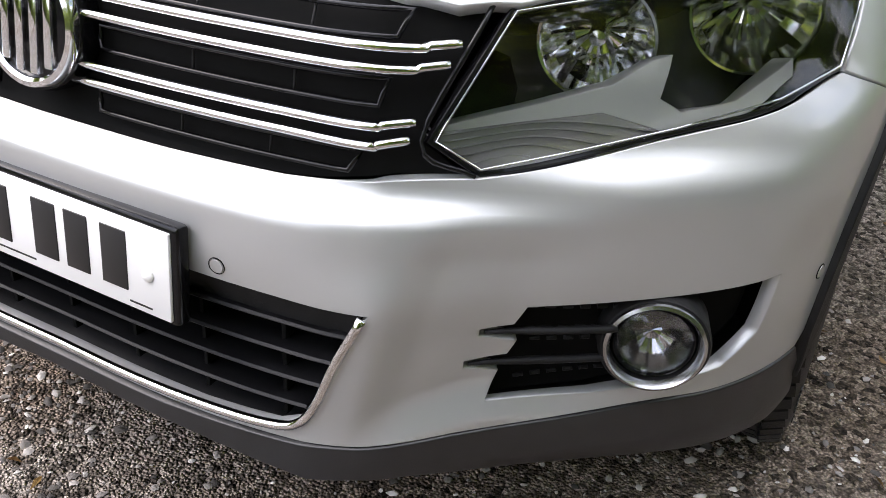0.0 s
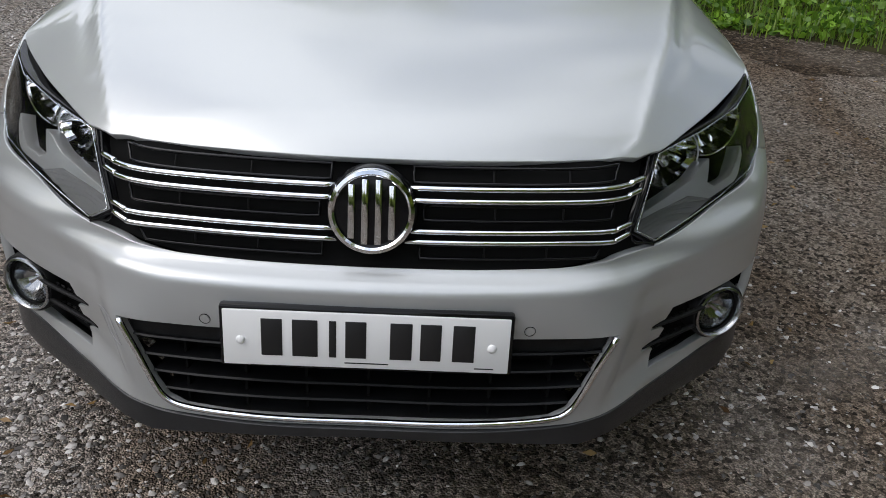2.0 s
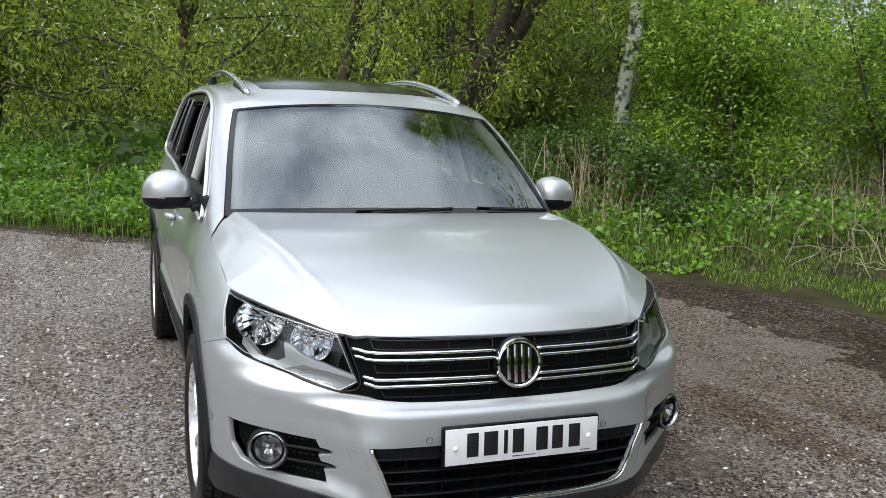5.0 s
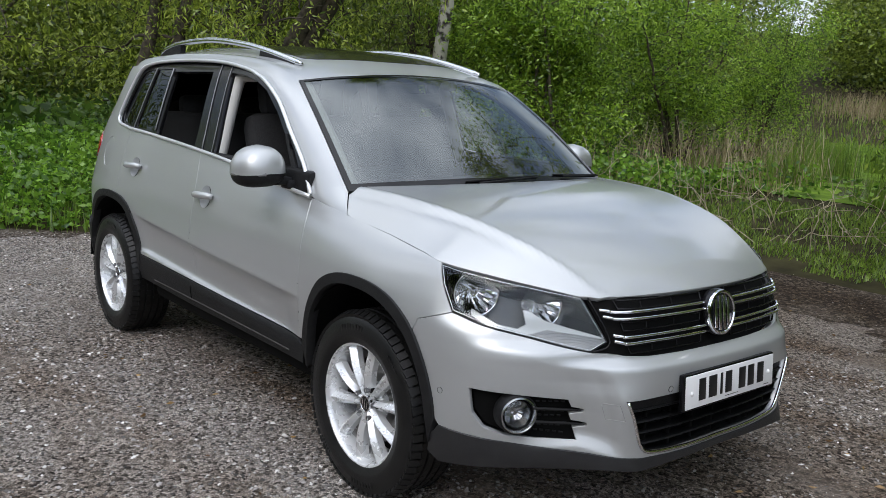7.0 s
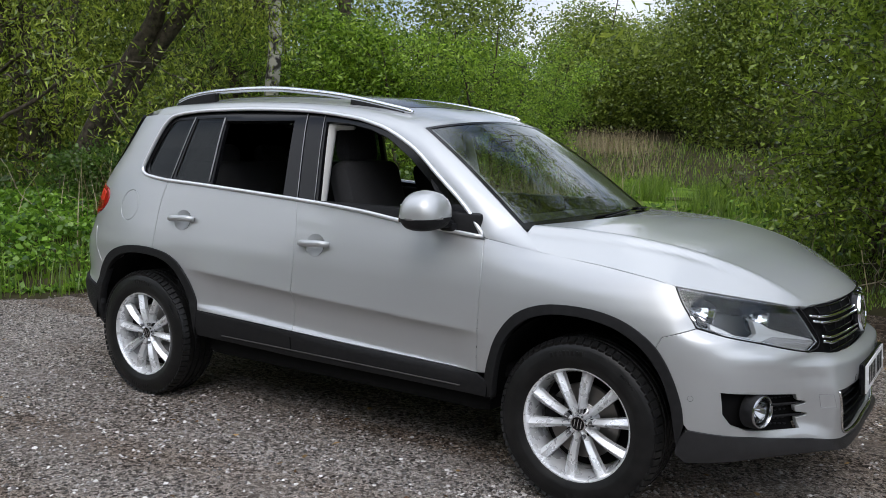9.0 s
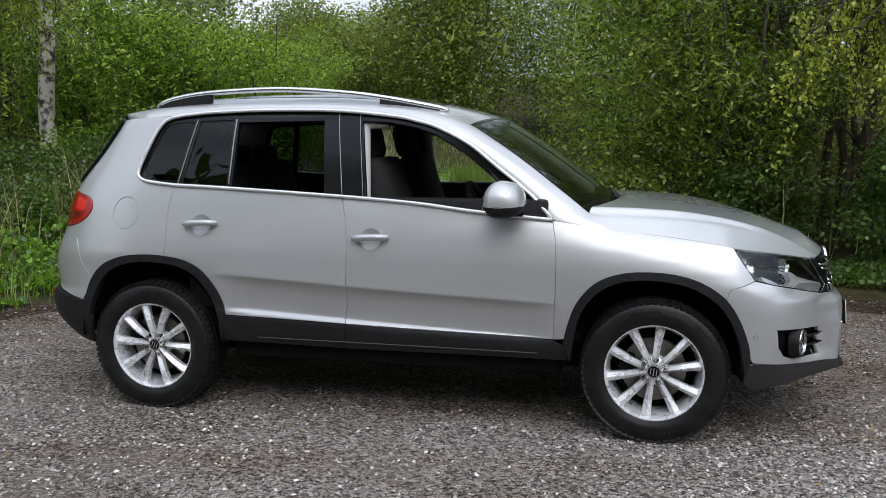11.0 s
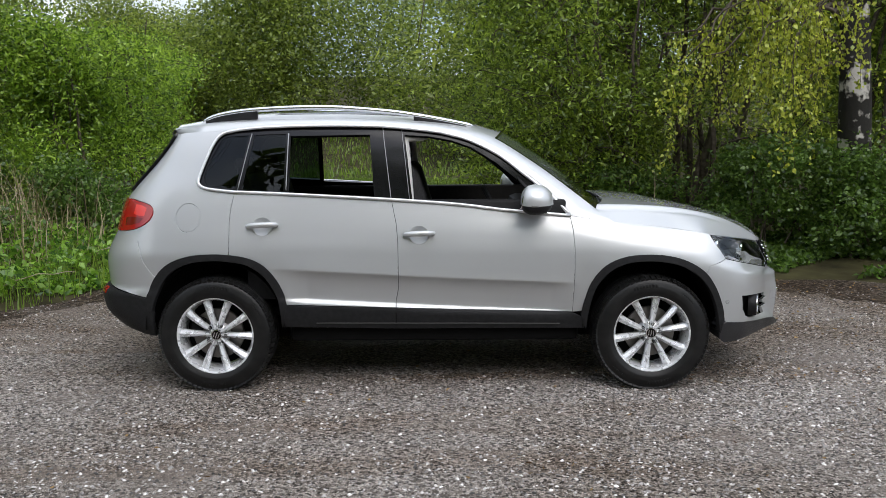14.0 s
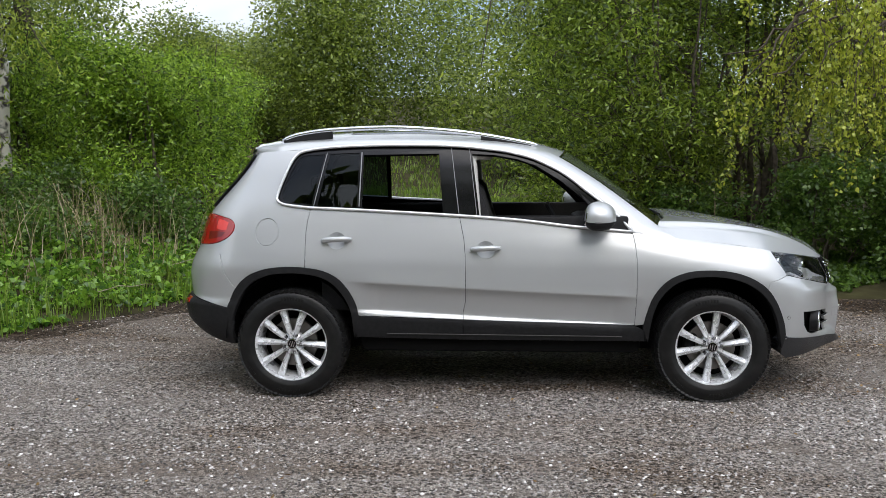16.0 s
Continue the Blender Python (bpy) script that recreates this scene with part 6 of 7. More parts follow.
    nt.links.new(tn.outputs["Fac"], tr_.inputs["Fac"])
    mul2 = nt.nodes.new("ShaderNodeMixRGB")
    mul2.blend_type = "MULTIPLY"
    mul2.inputs["Fac"].default_value = 1
    nt.links.new(mul.outputs["Color"], mul2.inputs["Color1"])
    nt.links.new(tr_.outputs["Color"], mul2.inputs["Color2"])
    # trodden brown dust that fills the joints in patches
    dn = nt.nodes.new("ShaderNodeTexNoise")
    dn.inputs["Scale"].default_value = 1.1
    dn.inputs["Detail"].default_value = 8
    dn.inputs["Roughness"].default_value = 0.62
    dr = nt.nodes.new("ShaderNodeMapRange")
    dr.inputs["From Min"].default_value, dr.inputs["From Max"].default_value = 0.50, 0.66
    dr.inputs["To Min"].default_value, dr.inputs["To Max"].default_value = 0.0, dust
    dc = nt.nodes.new("ShaderNodeMixRGB")
    dc.inputs["Color2"].default_value = (0.315, 0.265, 0.225, 1)
    nt.links.new(tc.outputs["Object"], dn.inputs["Vector"])
    nt.links.new(dn.outputs["Fac"], dr.inputs["Value"])
    nt.links.new(dr.outputs["Result"], dc.inputs["Fac"])
    nt.links.new(mul2.outputs["Color"], dc.inputs["Color1"])
    nt.links.new(dc.outputs["Color"], b.inputs["Base Color"])
    bp = nt.nodes.new("ShaderNodeBump")
    bp.invert = True
    bp.inputs["Strength"].default_value = 1.0
    bp.inputs["Distance"].default_value = 0.02
    add = nt.nodes.new("ShaderNodeMath")
    nt.links.new(parts_[0].outputs["Distance"], add.inputs[0])
    nt.links.new(parts_[1].outputs["Distance"], add.inputs[1])
    nt.links.new(add.outputs["Value"], bp.inputs["Height"])
    nt.links.new(bp.outputs["Normal"], b.inputs["Normal"])
    return m


CHIPS = [(0.07, 0.063, 0.057), (0.26, 0.234, 0.211), (0.47, 0.428, 0.393), (0.67, 0.62, 0.58), (0.88, 0.84, 0.80)]
GRAVEL = ground_material("gravel_bed", CHIPS, 72)
EARTH_CHIPS = [(0.035, 0.028, 0.022), (0.075, 0.060, 0.046), (0.13, 0.105, 0.082), (0.19, 0.16, 0.13), (0.42, 0.38, 0.34)]
SOIL = speckle(principled("grassy_soil", (0.06, 0.08, 0.03), 0.95, spec=0.05), 3.0, (0.028, 0.025, 0.014), (0.065, 0.060, 0.028), detail=9, bump=0.8, bump_scale=9)

bm = bmesh.new()
gs = np.concatenate([[-1500, -400, -150, -90, -60, -45, -34], np.arange(-26, 26.1, 0.8), [34, 45, 60, 90, 150, 400, 1500]])
gx, gy = np.meshgrid(gs, gs, indexing="ij")
q = np.stack([gx.ravel(), gy.ravel()], 1)
gz = land_height(q)
N = len(gs)
faces = [(i * N + j, (i + 1) * N + j, (i + 1) * N + j + 1, i * N + j + 1) for i in range(N - 1) for j in range(N - 1)]
tagged(mesh_object("ground", np.column_stack([q, gz]), faces, SOIL), "damp soil and rough grass round the parking area", "ground", kind="structure")

lot = rough_edge(LOT, 0.25, 0.22)
v, f = triangulate(np.array(lot), [], 1.2)
tagged(mesh_object("gravel_lot", np.column_stack([v, np.zeros(len(v))]), f, GRAVEL), "grey and brown compacted gravel parking area", "gravel", kind="structure")


# a trodden band of brown earth between the gravel and the green
EARTH = ground_material("brown_earth", EARTH_CHIPS, 48, 0.25)
_band = [tuple(p) for p in LOT[3:19]]
_inn = []
for k, p in enumerate(_band):
    d = np.array(_band[min(k + 1, len(_band) - 1)]) - np.array(_band[max(k - 1, 0)])
    d /= np.linalg.norm(d)
    w = 0.35 + 0.6 * (1 if p[1] > 2 else 0) + 0.4 * (1 if p[1] > 4 else 0)
    _inn.append((p[0] + d[1] * w, p[1] - d[0] * w))
_out = [(p[0] - 0.25, p[1] + 0.3) for p in _band]
eb = np.array(_out + _inn[::-1])
eb = resample(eb, 0.06)
eb = eb + np.array([[noise.noise(Vector((a * 1.7, b * 1.7, o))) * 0.45 + noise.noise(Vector((a * 7, b * 7, o))) * 0.22 for o in (5.0, 8.0)] for a, b in eb])
v, f = triangulate(eb, [], 0.35)
tagged(mesh_object("earth_verge", np.column_stack([v, np.full(len(v), 0.003)]), f, EARTH), "bare brown earth along the edge of the gravel", "earth", kind="structure")


# loose chips
def chip_mesh(name, centres, sizes, material, label):
    k = len(centres)
    base = np.array([(1, 0, 0), (0.3, 0.9, 0.05), (-0.8, 0.55, 0), (-0.75, -0.6, 0.0), (0.35, -0.95, 0), (0.15, 0.1, 0.62), (-0.3, -0.1, 0.5)], float)
    tri = np.array([(0, 1, 5), (1, 2, 5), (2, 6, 5), (2, 3, 6), (3, 4, 6), (4, 5, 6), (4, 0, 5)])
    nb = len(base)
    V = base[None] * (1 + rng.uniform(-0.32, 0.32, (k, nb, 3)))
    V = V * sizes[:, None, None] * np.stack([rng.uniform(0.75, 1.35, k), rng.uniform(0.6, 1.0, k), rng.uniform(0.6, 1.2, k)], 1)[:, None, :]
    a = rng.uniform(0, 2 * math.pi, k)
    c, s = np.cos(a)[:, None], np.sin(a)[:, None]
    V = np.stack([V[..., 0] * c - V[..., 1] * s, V[..., 0] * s + V[..., 1] * c, V[..., 2]], -1)
    tilt = rng.uniform(-0.35, 0.35, (k, 2))
    V[..., 2] += V[..., 0] * tilt[:, :1] + V[..., 1] * tilt[:, 1:]
    V += centres[:, None, :]
    F = (tri[None] + (np.arange(k) * nb)[:, None, None]).reshape(-1, 3)
    return tagged(quick_mesh(name, V.reshape(-1, 3), F, material, False), label, "gravel", kind="stuff")


def quick_mesh(name, V, F, material, smooth=True):
    me = bpy.data.meshes.new(name)
    n, w = len(F), F.shape[1]
    me.vertices.add(len(V))
    me.vertices.foreach_set("co", np.ascontiguousarray(V, dtype=np.float32).ravel())
    me.loops.add(n * w)
    me.loops.foreach_set("vertex_index", np.ascontiguousarray(F, dtype=np.int32).ravel())
    me.polygons.add(n)
    me.polygons.foreach_set("loop_start", np.arange(0, n * w, w, dtype=np.int32))
    if smooth:
        me.polygons.foreach_set("use_smooth", np.ones(n, bool))
    me.update(calc_edges=True)
    me.materials.append(material)
    return new(name, me)


STONE = principled("stone_chip", (0.25, 0.24, 0.23), 0.85)
_nt = STONE.node_tree
_g = _nt.nodes.new("ShaderNodeNewGeometry")
_r = _nt.nodes.new("ShaderNodeValToRGB")
_r.color_ramp.elements[0].color, _r.color_ramp.elements[1].color = (0.035, 0.032, 0.029, 1), (0.80, 0.765, 0.73, 1)
for _p, _c in ((0.28, (0.115, 0.103, 0.094, 1)), (0.60, (0.34, 0.312, 0.29, 1)), (0.86, (0.50, 0.465, 0.435, 1))):
    _e = _r.color_ramp.elements.new(_p)
    _e.color = _c
_nt.links.new(_g.outputs["Random Per Island"], _r.inputs["Fac"])
_nt.links.new(_r.outputs["Color"], _nt.nodes["Principled BSDF"].inputs["Base Color"])


def scatter(x0, x1, y0, y1, density):
    """Places on the gravel, thinning out towards the rim of the stretch and in drifts."""
    k = int((x1 - x0) * (y1 - y0) * density)
    q = np.stack([rng.uniform(x0, x1, k), rng.uniform(y0, y1, k)], 1)
    rim = np.minimum(np.minimum(q[:, 0] - x0, x1 - q[:, 0]), np.minimum(q[:, 1] - y0, y1 - q[:, 1]))
    drift = np.array([noise.noise(Vector((p[0] * 0.9, p[1] * 0.9, 31.0))) for p in q])
    q = q[rng.random(k) < np.clip(rim / (0.25 * min(x1 - x0, y1 - y0)), 0, 1) * np.clip(0.85 + 0.9 * drift, 0.15, 1)]
    return q[inside(LOT, q) & (edge_distance(LOT, q) > 0.1)]


pts = np.concatenate([scatter(-0.6, 3.0, -2.6, 2.9, 1100), scatter(-7.0, 5.0, -4.2, 5.6, 170), scatter(-16, 8, -8, 8, 14)])
sz = 0.0032 + 0.0085 * rng.random(len(pts)) ** 3.0
more = np.concatenate([scatter(-7.6, 4.8, -4.0, 0.2, 1250), scatter(-8, -3.4, -1.2, 2.2, 600)])
pts, sz = np.concatenate([pts, more]), np.concatenate([sz, 0.0045 + 0.0085 * rng.random(len(more)) ** 2.4])
chip_mesh("loose_gravel", np.column_stack([pts, np.full(len(pts), 0.0012)]), sz, STONE, "loose grey and pale stone chips over the gravel")
# dead leaves and twigs on the gravel
LITTER = leaf_material("leaf_litter", (0.10, 0.045, 0.015), (0.42, 0.27, 0.10), 0.1)


# ---- plants ----
def leaf_quads(P, length, width, droop=0.0, spread=1.0):
    """A kite-shaped leaf at each place: P (n, 3); random lie, hanging by droop."""
    n = len(P)
    d = rng.normal(size=(n, 3)) * (1, 1, 0.6 * spread)
    d[:, 2] -= droop
    d /= np.linalg.norm(d, axis=1, keepdims=True)
    s = np.cross(d, rng.normal(size=(n, 3)))
    s /= np.maximum(np.linalg.norm(s, axis=1, keepdims=True), 1e-6)
    L = (length * rng.uniform(0.6, 1.35, n))[:, None]
    W = (width * rng.uniform(0.7, 1.3, n))[:, None]
    b = np.cross(d, s) * L * 0.12
    V = np.stack([P, P + d * L * 0.45 + s * W * 0.5 + b, P + d * L, P + d * L * 0.45 - s * W * 0.5 + b], 1)
    F = np.arange(n * 4).reshape(n, 4)
    return V.reshape(-1, 3), F


def limb_path(a, b, sag, k=10, wob=0.08):
    a, b = np.array(a, float), np.array(b, float)
    t = np.linspace(0, 1, k)[:, None]
    L = np.linalg.norm(b - a)
    mid = a + (b - a) * t
    mid[:, 2] += (sag * L * 4 * t * (1 - t))[:, 0]
    j = np.cumsum(rng.normal(size=(k, 3)) * wob * L / k, 0)
    return mid + j * np.minimum(1, t * 3)


def join_tubes(name, tubes, material, parent):
    V, F, o = [], [], 0
    for v, f in tubes:
        V.append(v)
        F += [tuple(i + o for i in t) for t in f]
        o += len(v)
    return mesh_object(name, np.concatenate(V), F, material, parent)


def tree(name, label, at, height, radius, lean, crown, leaves, leaf, bark, leafmat, droop=0.5, stems=1, first=0.25, limbs=14, reach=2.2, clump=0.28, twigs=5, hang=0.0, toward=None, low=0.8):
    """A tapered trunk (or several stems), limbs, twigs and leaves that follow the twigs. leaf: (length, width)."""
    global rng
    rng = np.random.default_rng(int(abs(at[0] * 1000 + at[1] * 37)))
    root = thing(name, label, "tree" if height > 4.5 else "bush", {"willow_tree": "willows beside the lot", "willow_bush": "scrub round the lot", "bramble_bush": "brambles along the edge", "birch_tree": "birches beside the lot"}[name])
    root.location = at
    wood, spots = [], []
    for st in range(stems):
        off = np.array((rng.normal(0, 0.18), rng.normal(0, 0.18), 0)) if stems > 1 else np.zeros(3)
        tilt = 0.22 * min(1, 4.5 / height)
        ln = np.array((lean[0] + (rng.normal(0, tilt) if stems > 1 else 0), lean[1] + (rng.normal(0, tilt) if stems > 1 else 0)))
        h = height * (rng.uniform(0.75, 1.0) if stems > 1 else 1)
        r = radius * (rng.uniform(0.6, 1) if stems > 1 else 1)
        tr = limb_path(off + (0, 0, -0.15), off + (ln[0] * h, ln[1] * h, h), 0.0, 16, 0.10)
        wood.append(tube(tr, r * np.linspace(1.15, 0.12, 16) ** 0.9, 9))
        for i in range(max(2, limbs // stems)):
            t = first + (1 - first) * rng.random() ** low
            p0 = np.array([np.interp(t, np.linspace(0, 1, 16), tr[:, k]) for k in range(3)])
            az = rng.uniform(0, 2 * math.pi)
            if toward is not None and rng.random() < 0.6:
                az = toward + rng.normal(0, 0.5)
            out = reach * rng.uniform(0.55, 1.15) * (1.15 - 0.65 * t)
            p1 = p0 + (math.cos(az) * out, math.sin(az) * out, out * rng.uniform(-0.1, 0.75) - hang * out)
            lp = limb_path(p0, p1, 0.10 + hang * 0.3, 10, 0.25)
            wood.append(tube(lp, r * (1 - t * 0.75) * 0.36 * np.linspace(1, 0.15, 10), 5))
            for j in range(twigs):
                u = 0.25 + 0.75 * rng.random()
                q0 = np.array([np.interp(u, np.linspace(0, 1, 10), lp[:, k]) for k in range(3)])
                q1 = q0 + rng.normal(size=3) * (0.42, 0.42, 0.25) * reach * 0.42 - (0, 0, droop * reach * 0.28 * rng.random())
                tw = limb_path(q0, q1, 0.05, 7, 0.3)
                wood.append(tube(tw, 0.008 * np.linspace(1, 0.3, 7) * max(1, height / 6), 3))
                spots.append(tw)
    spots = np.array(spots)
    k = int(leaves * 0.74)
    # some twigs carry far more than others
    w = rng.random(len(spots)) ** 1.6 + 0.08
    i = rng.choice(len(spots), k, p=w / w.sum())
    u = rng.random(k) * 6
    a = u.astype(int).clip(0, 5)
    P = spots[i, a] + (spots[i, a + 1] - spots[i, a]) * (u - a)[:, None]
    P = P + rng.normal(size=(k, 3)) * clump * (1, 1, 0.8)
    P = P[P[:, 2] > 0.04]
    join_tubes("trunk", wood, bark, root)
    V, F = leaf_quads(P, leaf[0] * 1.12, leaf[1] * 1.12, droop=droop)
    o = quick_mesh("crown", V, F, leafmat, False)
    o.parent = root
    return root


# birch with hanging twigs beside the lot
B = (3.7, 4.5, 0.15)
birch = tree("birch_tree", "silver birch with rough black bark and drooping yellow-green twigs", B, 9.5, 0.19, (0.0, -0.02), None, 9000, (0.042, 0.028), OLD_BIRCH, LEAF_BIRCH, droop=1.2, limbs=14, reach=2.4, first=0.40, hang=0.15, toward=-2.0, clump=0.14)
strands, leaves_at = [], []
for br in range(15):
    z0 = rng.uniform(2.0, 4.0)
    tip = (rng.uniform(-2.75, -0.9), rng.uniform(-1.9, -1.0), rng.uniform(2.0, 3.1))
    lp = limb_path((0, 0, z0), tip, 0.12, 12, 0.45)
    strands.append(tube(lp, np.linspace(0.034, 0.007, 12), 5))
    for s in range(8):
        u = rng.uniform(0.60, 1.0)
        p0 = np.array([np.interp(u, np.linspace(0, 1, 12), lp[:, k]) for k in range(3)])
        L = rng.uniform(0.35, 1.0) * (1.0 + 0.8 * rng.random() ** 2)
        p1 = p0 + (rng.normal(0, 0.20), rng.normal(0, 0.20), -L)
        tw = limb_path(p0, p1, 0.0, 9, 0.25)
        strands.append(tube(tw, np.linspace(0.005, 0.002, 9), 3))
        k = int(34 + 48 * L * rng.random())
        u = rng.random(k) * 8
        a = u.astype(int)
        leaves_at.append(tw[a] + (tw[np.minimum(a + 1, 8)] - tw[a]) * (u - a)[:, None] + rng.normal(size=(k, 3)) * 0.035)
join_tubes("branch", strands, BARK, birch)
V, F = leaf_quads(np.concatenate(leaves_at), 0.048, 0.036, droop=1.3)
quick_mesh("hanging_leaf", V, F, LEAF_BIRCH, False).parent = birch

# pale birch behind, dark leaning willows by the lot's corner
tree("birch_tree", "slim white birch standing in rough grass", (-8.5, 6.2, 0.2), 13, 0.115, (0.03, 0.035), None, 24000, (0.06, 0.038), BIRCH_BARK, LEAF_BIRCH, limbs=22, reach=2.2, first=0.30, clump=0.25, droop=0.9, hang=0.15)
W_LEAF = (0.085, 0.022)
for label, at, h, r, lean, nl, leaf, mat, st, lb, rc, first, hang, toward, low in (
        ("leaning willow with dark ridged bark over nettles", (-10.8, 2.2, 0.15), 9.0, 0.17, (0.14, 0.30), 34000, W_LEAF, LEAF_WILLOW, 2, 30, 3.2, 0.16, 0.22, -0.2, 1.0),
        ("old willow with a thick leaning trunk", (-16.4, 6.9, 0.2), 11.0, 0.27, (0.10, 0.24), 30000, (0.10, 0.028), LEAF_WILLOW, 1, 30, 3.6, 0.22, 0.2, -0.3, 1.2),
        ("leaning willow with two dark stems at the lot's edge", (-10.9, 3.9, 0.15), 10.0, 0.17, (0.30, 0.24), 28000, W_LEAF, LEAF_WILLOW, 2, 28, 2.2, 0.40, 0.05, -0.4, 1.0),
        ("tall willow with dark bark and fresh leaves", (-14.8, 0.4, 0.2), 12.0, 0.16, (0.05, 0.06), 36000, (0.10, 0.028), LEAF_WILLOW, 2, 34, 3.6, 0.12, 0.25, -0.3, 1.3),
        ("tall willow with hanging branches over nettles", (-12.5, -2.8, 0.2), 11.0, 0.15, (0.05, 0.0), 36000, (0.10, 0.028), LEAF_WILLOW, 3, 33, 3.6, 0.12, 0.3, 0.0, 1.3),
        ("tall willow behind the birch, thin dark stems", (-13.5, 5.6, 0.2), 13.0, 0.12, (0.0, 0.0), 38000, (0.10, 0.028), LEAF_WILLOW, 4, 36, 3.2, 0.10, 0.15, None, 1.4),
        ("tall alder with a bare trunk and fine crown", (-9.9, 10.1, 0.2), 19.0, 0.17, (0.0, 0.0), 70000, (0.085, 0.034), LEAF_WILLOW, 1, 56, 3.8, 0.52, 0.0, None, 1.0),
        ("tall willow in the wet meadow, pale stems", (-12.0, 9.5, 0.2), 10.0, 0.13, (0.0, 0.0), 36000, (0.10, 0.028), LEAF_FAR, 4, 32, 3.0, 0.08, 0.1, None, 1.2),
        ("tall old willow over the scrub, long bare branches", (1.2, 7.6, 0.2), 12.5, 0.17, (-0.05, -0.05), 40000, (0.10, 0.03), LEAF_WILLOW, 2, 30, 4.2, 0.40, 0.1, 3.4, 1.0)):
    tree("willow_tree", label, at, h, r, lean, None, nl, leaf, BARK, mat, stems=st, limbs=lb, reach=rc, first=first, droop=0.9, clump=0.28, hang=hang, toward=toward, low=low)
for label, at, h, r, nl, mat, st, rc, toward in (
        ("dense hawthorn bush in fresh leaf", (-6.9, 7.0, 0.2), 2.75, 0.05, 46000, LEAF_BUSH, 6, 1.7, None),
        ("rounded sallow bush in fresh leaf", (-9.3, 8.8, 0.2), 3.9, 0.06, 36000, LEAF_BUSH, 6, 1.8, None),
        ("sallow bush at the meadow's edge", (-6.9, 10.4, 0.2), 3.3, 0.05, 28000, LEAF_BUSH, 6, 1.3, None),
        ("sallow bush standing in dead reeds", (-9.4, 16.8, 0.2), 3.5, 0.05, 22000, LEAF_BUSH, 6, 1.6, None),
        ("tall sallow bush over the lot's far side", (1.1, 8.9, 0.2), 5.6, 0.06, 46000, LEAF_SCRUB, 7, 1.9, None),
        ("willow scrub with long arching branches", (1.0, 5.8, 0.2), 4.4, 0.05, 28000, LEAF_SCRUB, 7, 1.8, 3.5),
        ("willow scrub leaning over the wet meadow", (0.1, 7.8, 0.2), 4.8, 0.05, 30000, LEAF_SCRUB, 7, 1.5, 3.3),
        ("tall willow scrub with arching stems", (2.4, 6.6, 0.2), 6.0, 0.06, 48000, LEAF_SCRUB, 7, 2.1, None),
        ("willow scrub with dark gaps beneath", (4.6, 6.2, 0.2), 6.2, 0.06, 46000, LEAF_SCRUB, 7, 2.2, None),
        ("tall willow scrub behind the birch", (6.9, 6.6, 0.2), 6.4, 0.06, 34000, LEAF_SCRUB, 7, 2.4, None),
        ("sallow thicket in the wet meadow", (0.9, 13.5, 0.2), 7.5, 0.06, 34000, LEAF_FAR, 7, 2.2, None),
        ("sallow thicket with tall stems", (2.0, 11.0, 0.2), 7.5, 0.07, 38000, LEAF_FAR, 7, 2.6, None)):
    tree("willow_bush", label, at, h, r, (0, 0), None, nl, (0.072, 0.026), BARK, mat, stems=st, limbs=40, reach=rc, first=0.08, droop=0.6, clump=0.19, twigs=6, toward=toward, hang=0.05)

for label, at, h, nl, rc in (
        ("low dark bramble under the birch", (2.5, 4.5, 0.1), 1.2, 9000, 0.75),
        ("low dark bramble beside the birch's foot", (3.6, 3.9, 0.1), 1.0, 9000, 0.75),
        ("dark elder bush over the gravel's edge", (4.6, 4.0, 0.1), 1.4, 11000, 0.9),
        ("dark bramble in the shade of willow scrub", (1.2, 5.5, 0.1), 0.9, 7000, 0.8),
        ("dark bramble heap at the scrub's foot", (6.0, 4.2, 0.1), 1.6, 10000, 1.0),
        ("bramble heap among nettles and dead stalks", (-6.9, 3.6, 0.15), 0.8, 8000, 0.7),
        ("dark bramble heap under the willows", (-8.2, 2.9, 0.15), 1.2, 11000, 0.8),
        ("bramble heap before the hawthorn", (-5.9, 5.4, 0.15), 0.9, 8000, 0.75),
        ("dark bramble in the hawthorn's shade", (-7.9, 5.0, 0.15), 1.2, 10000, 0.9)):
    tree("bramble_bush", label, at, h, 0.02, (0, 0), None, int(nl * 1.5), (0.052, 0.034), BARK, LEAF_BRAMBLE, stems=6, limbs=24, reach=rc, first=0.05, droop=0.4, clump=0.12, twigs=4)

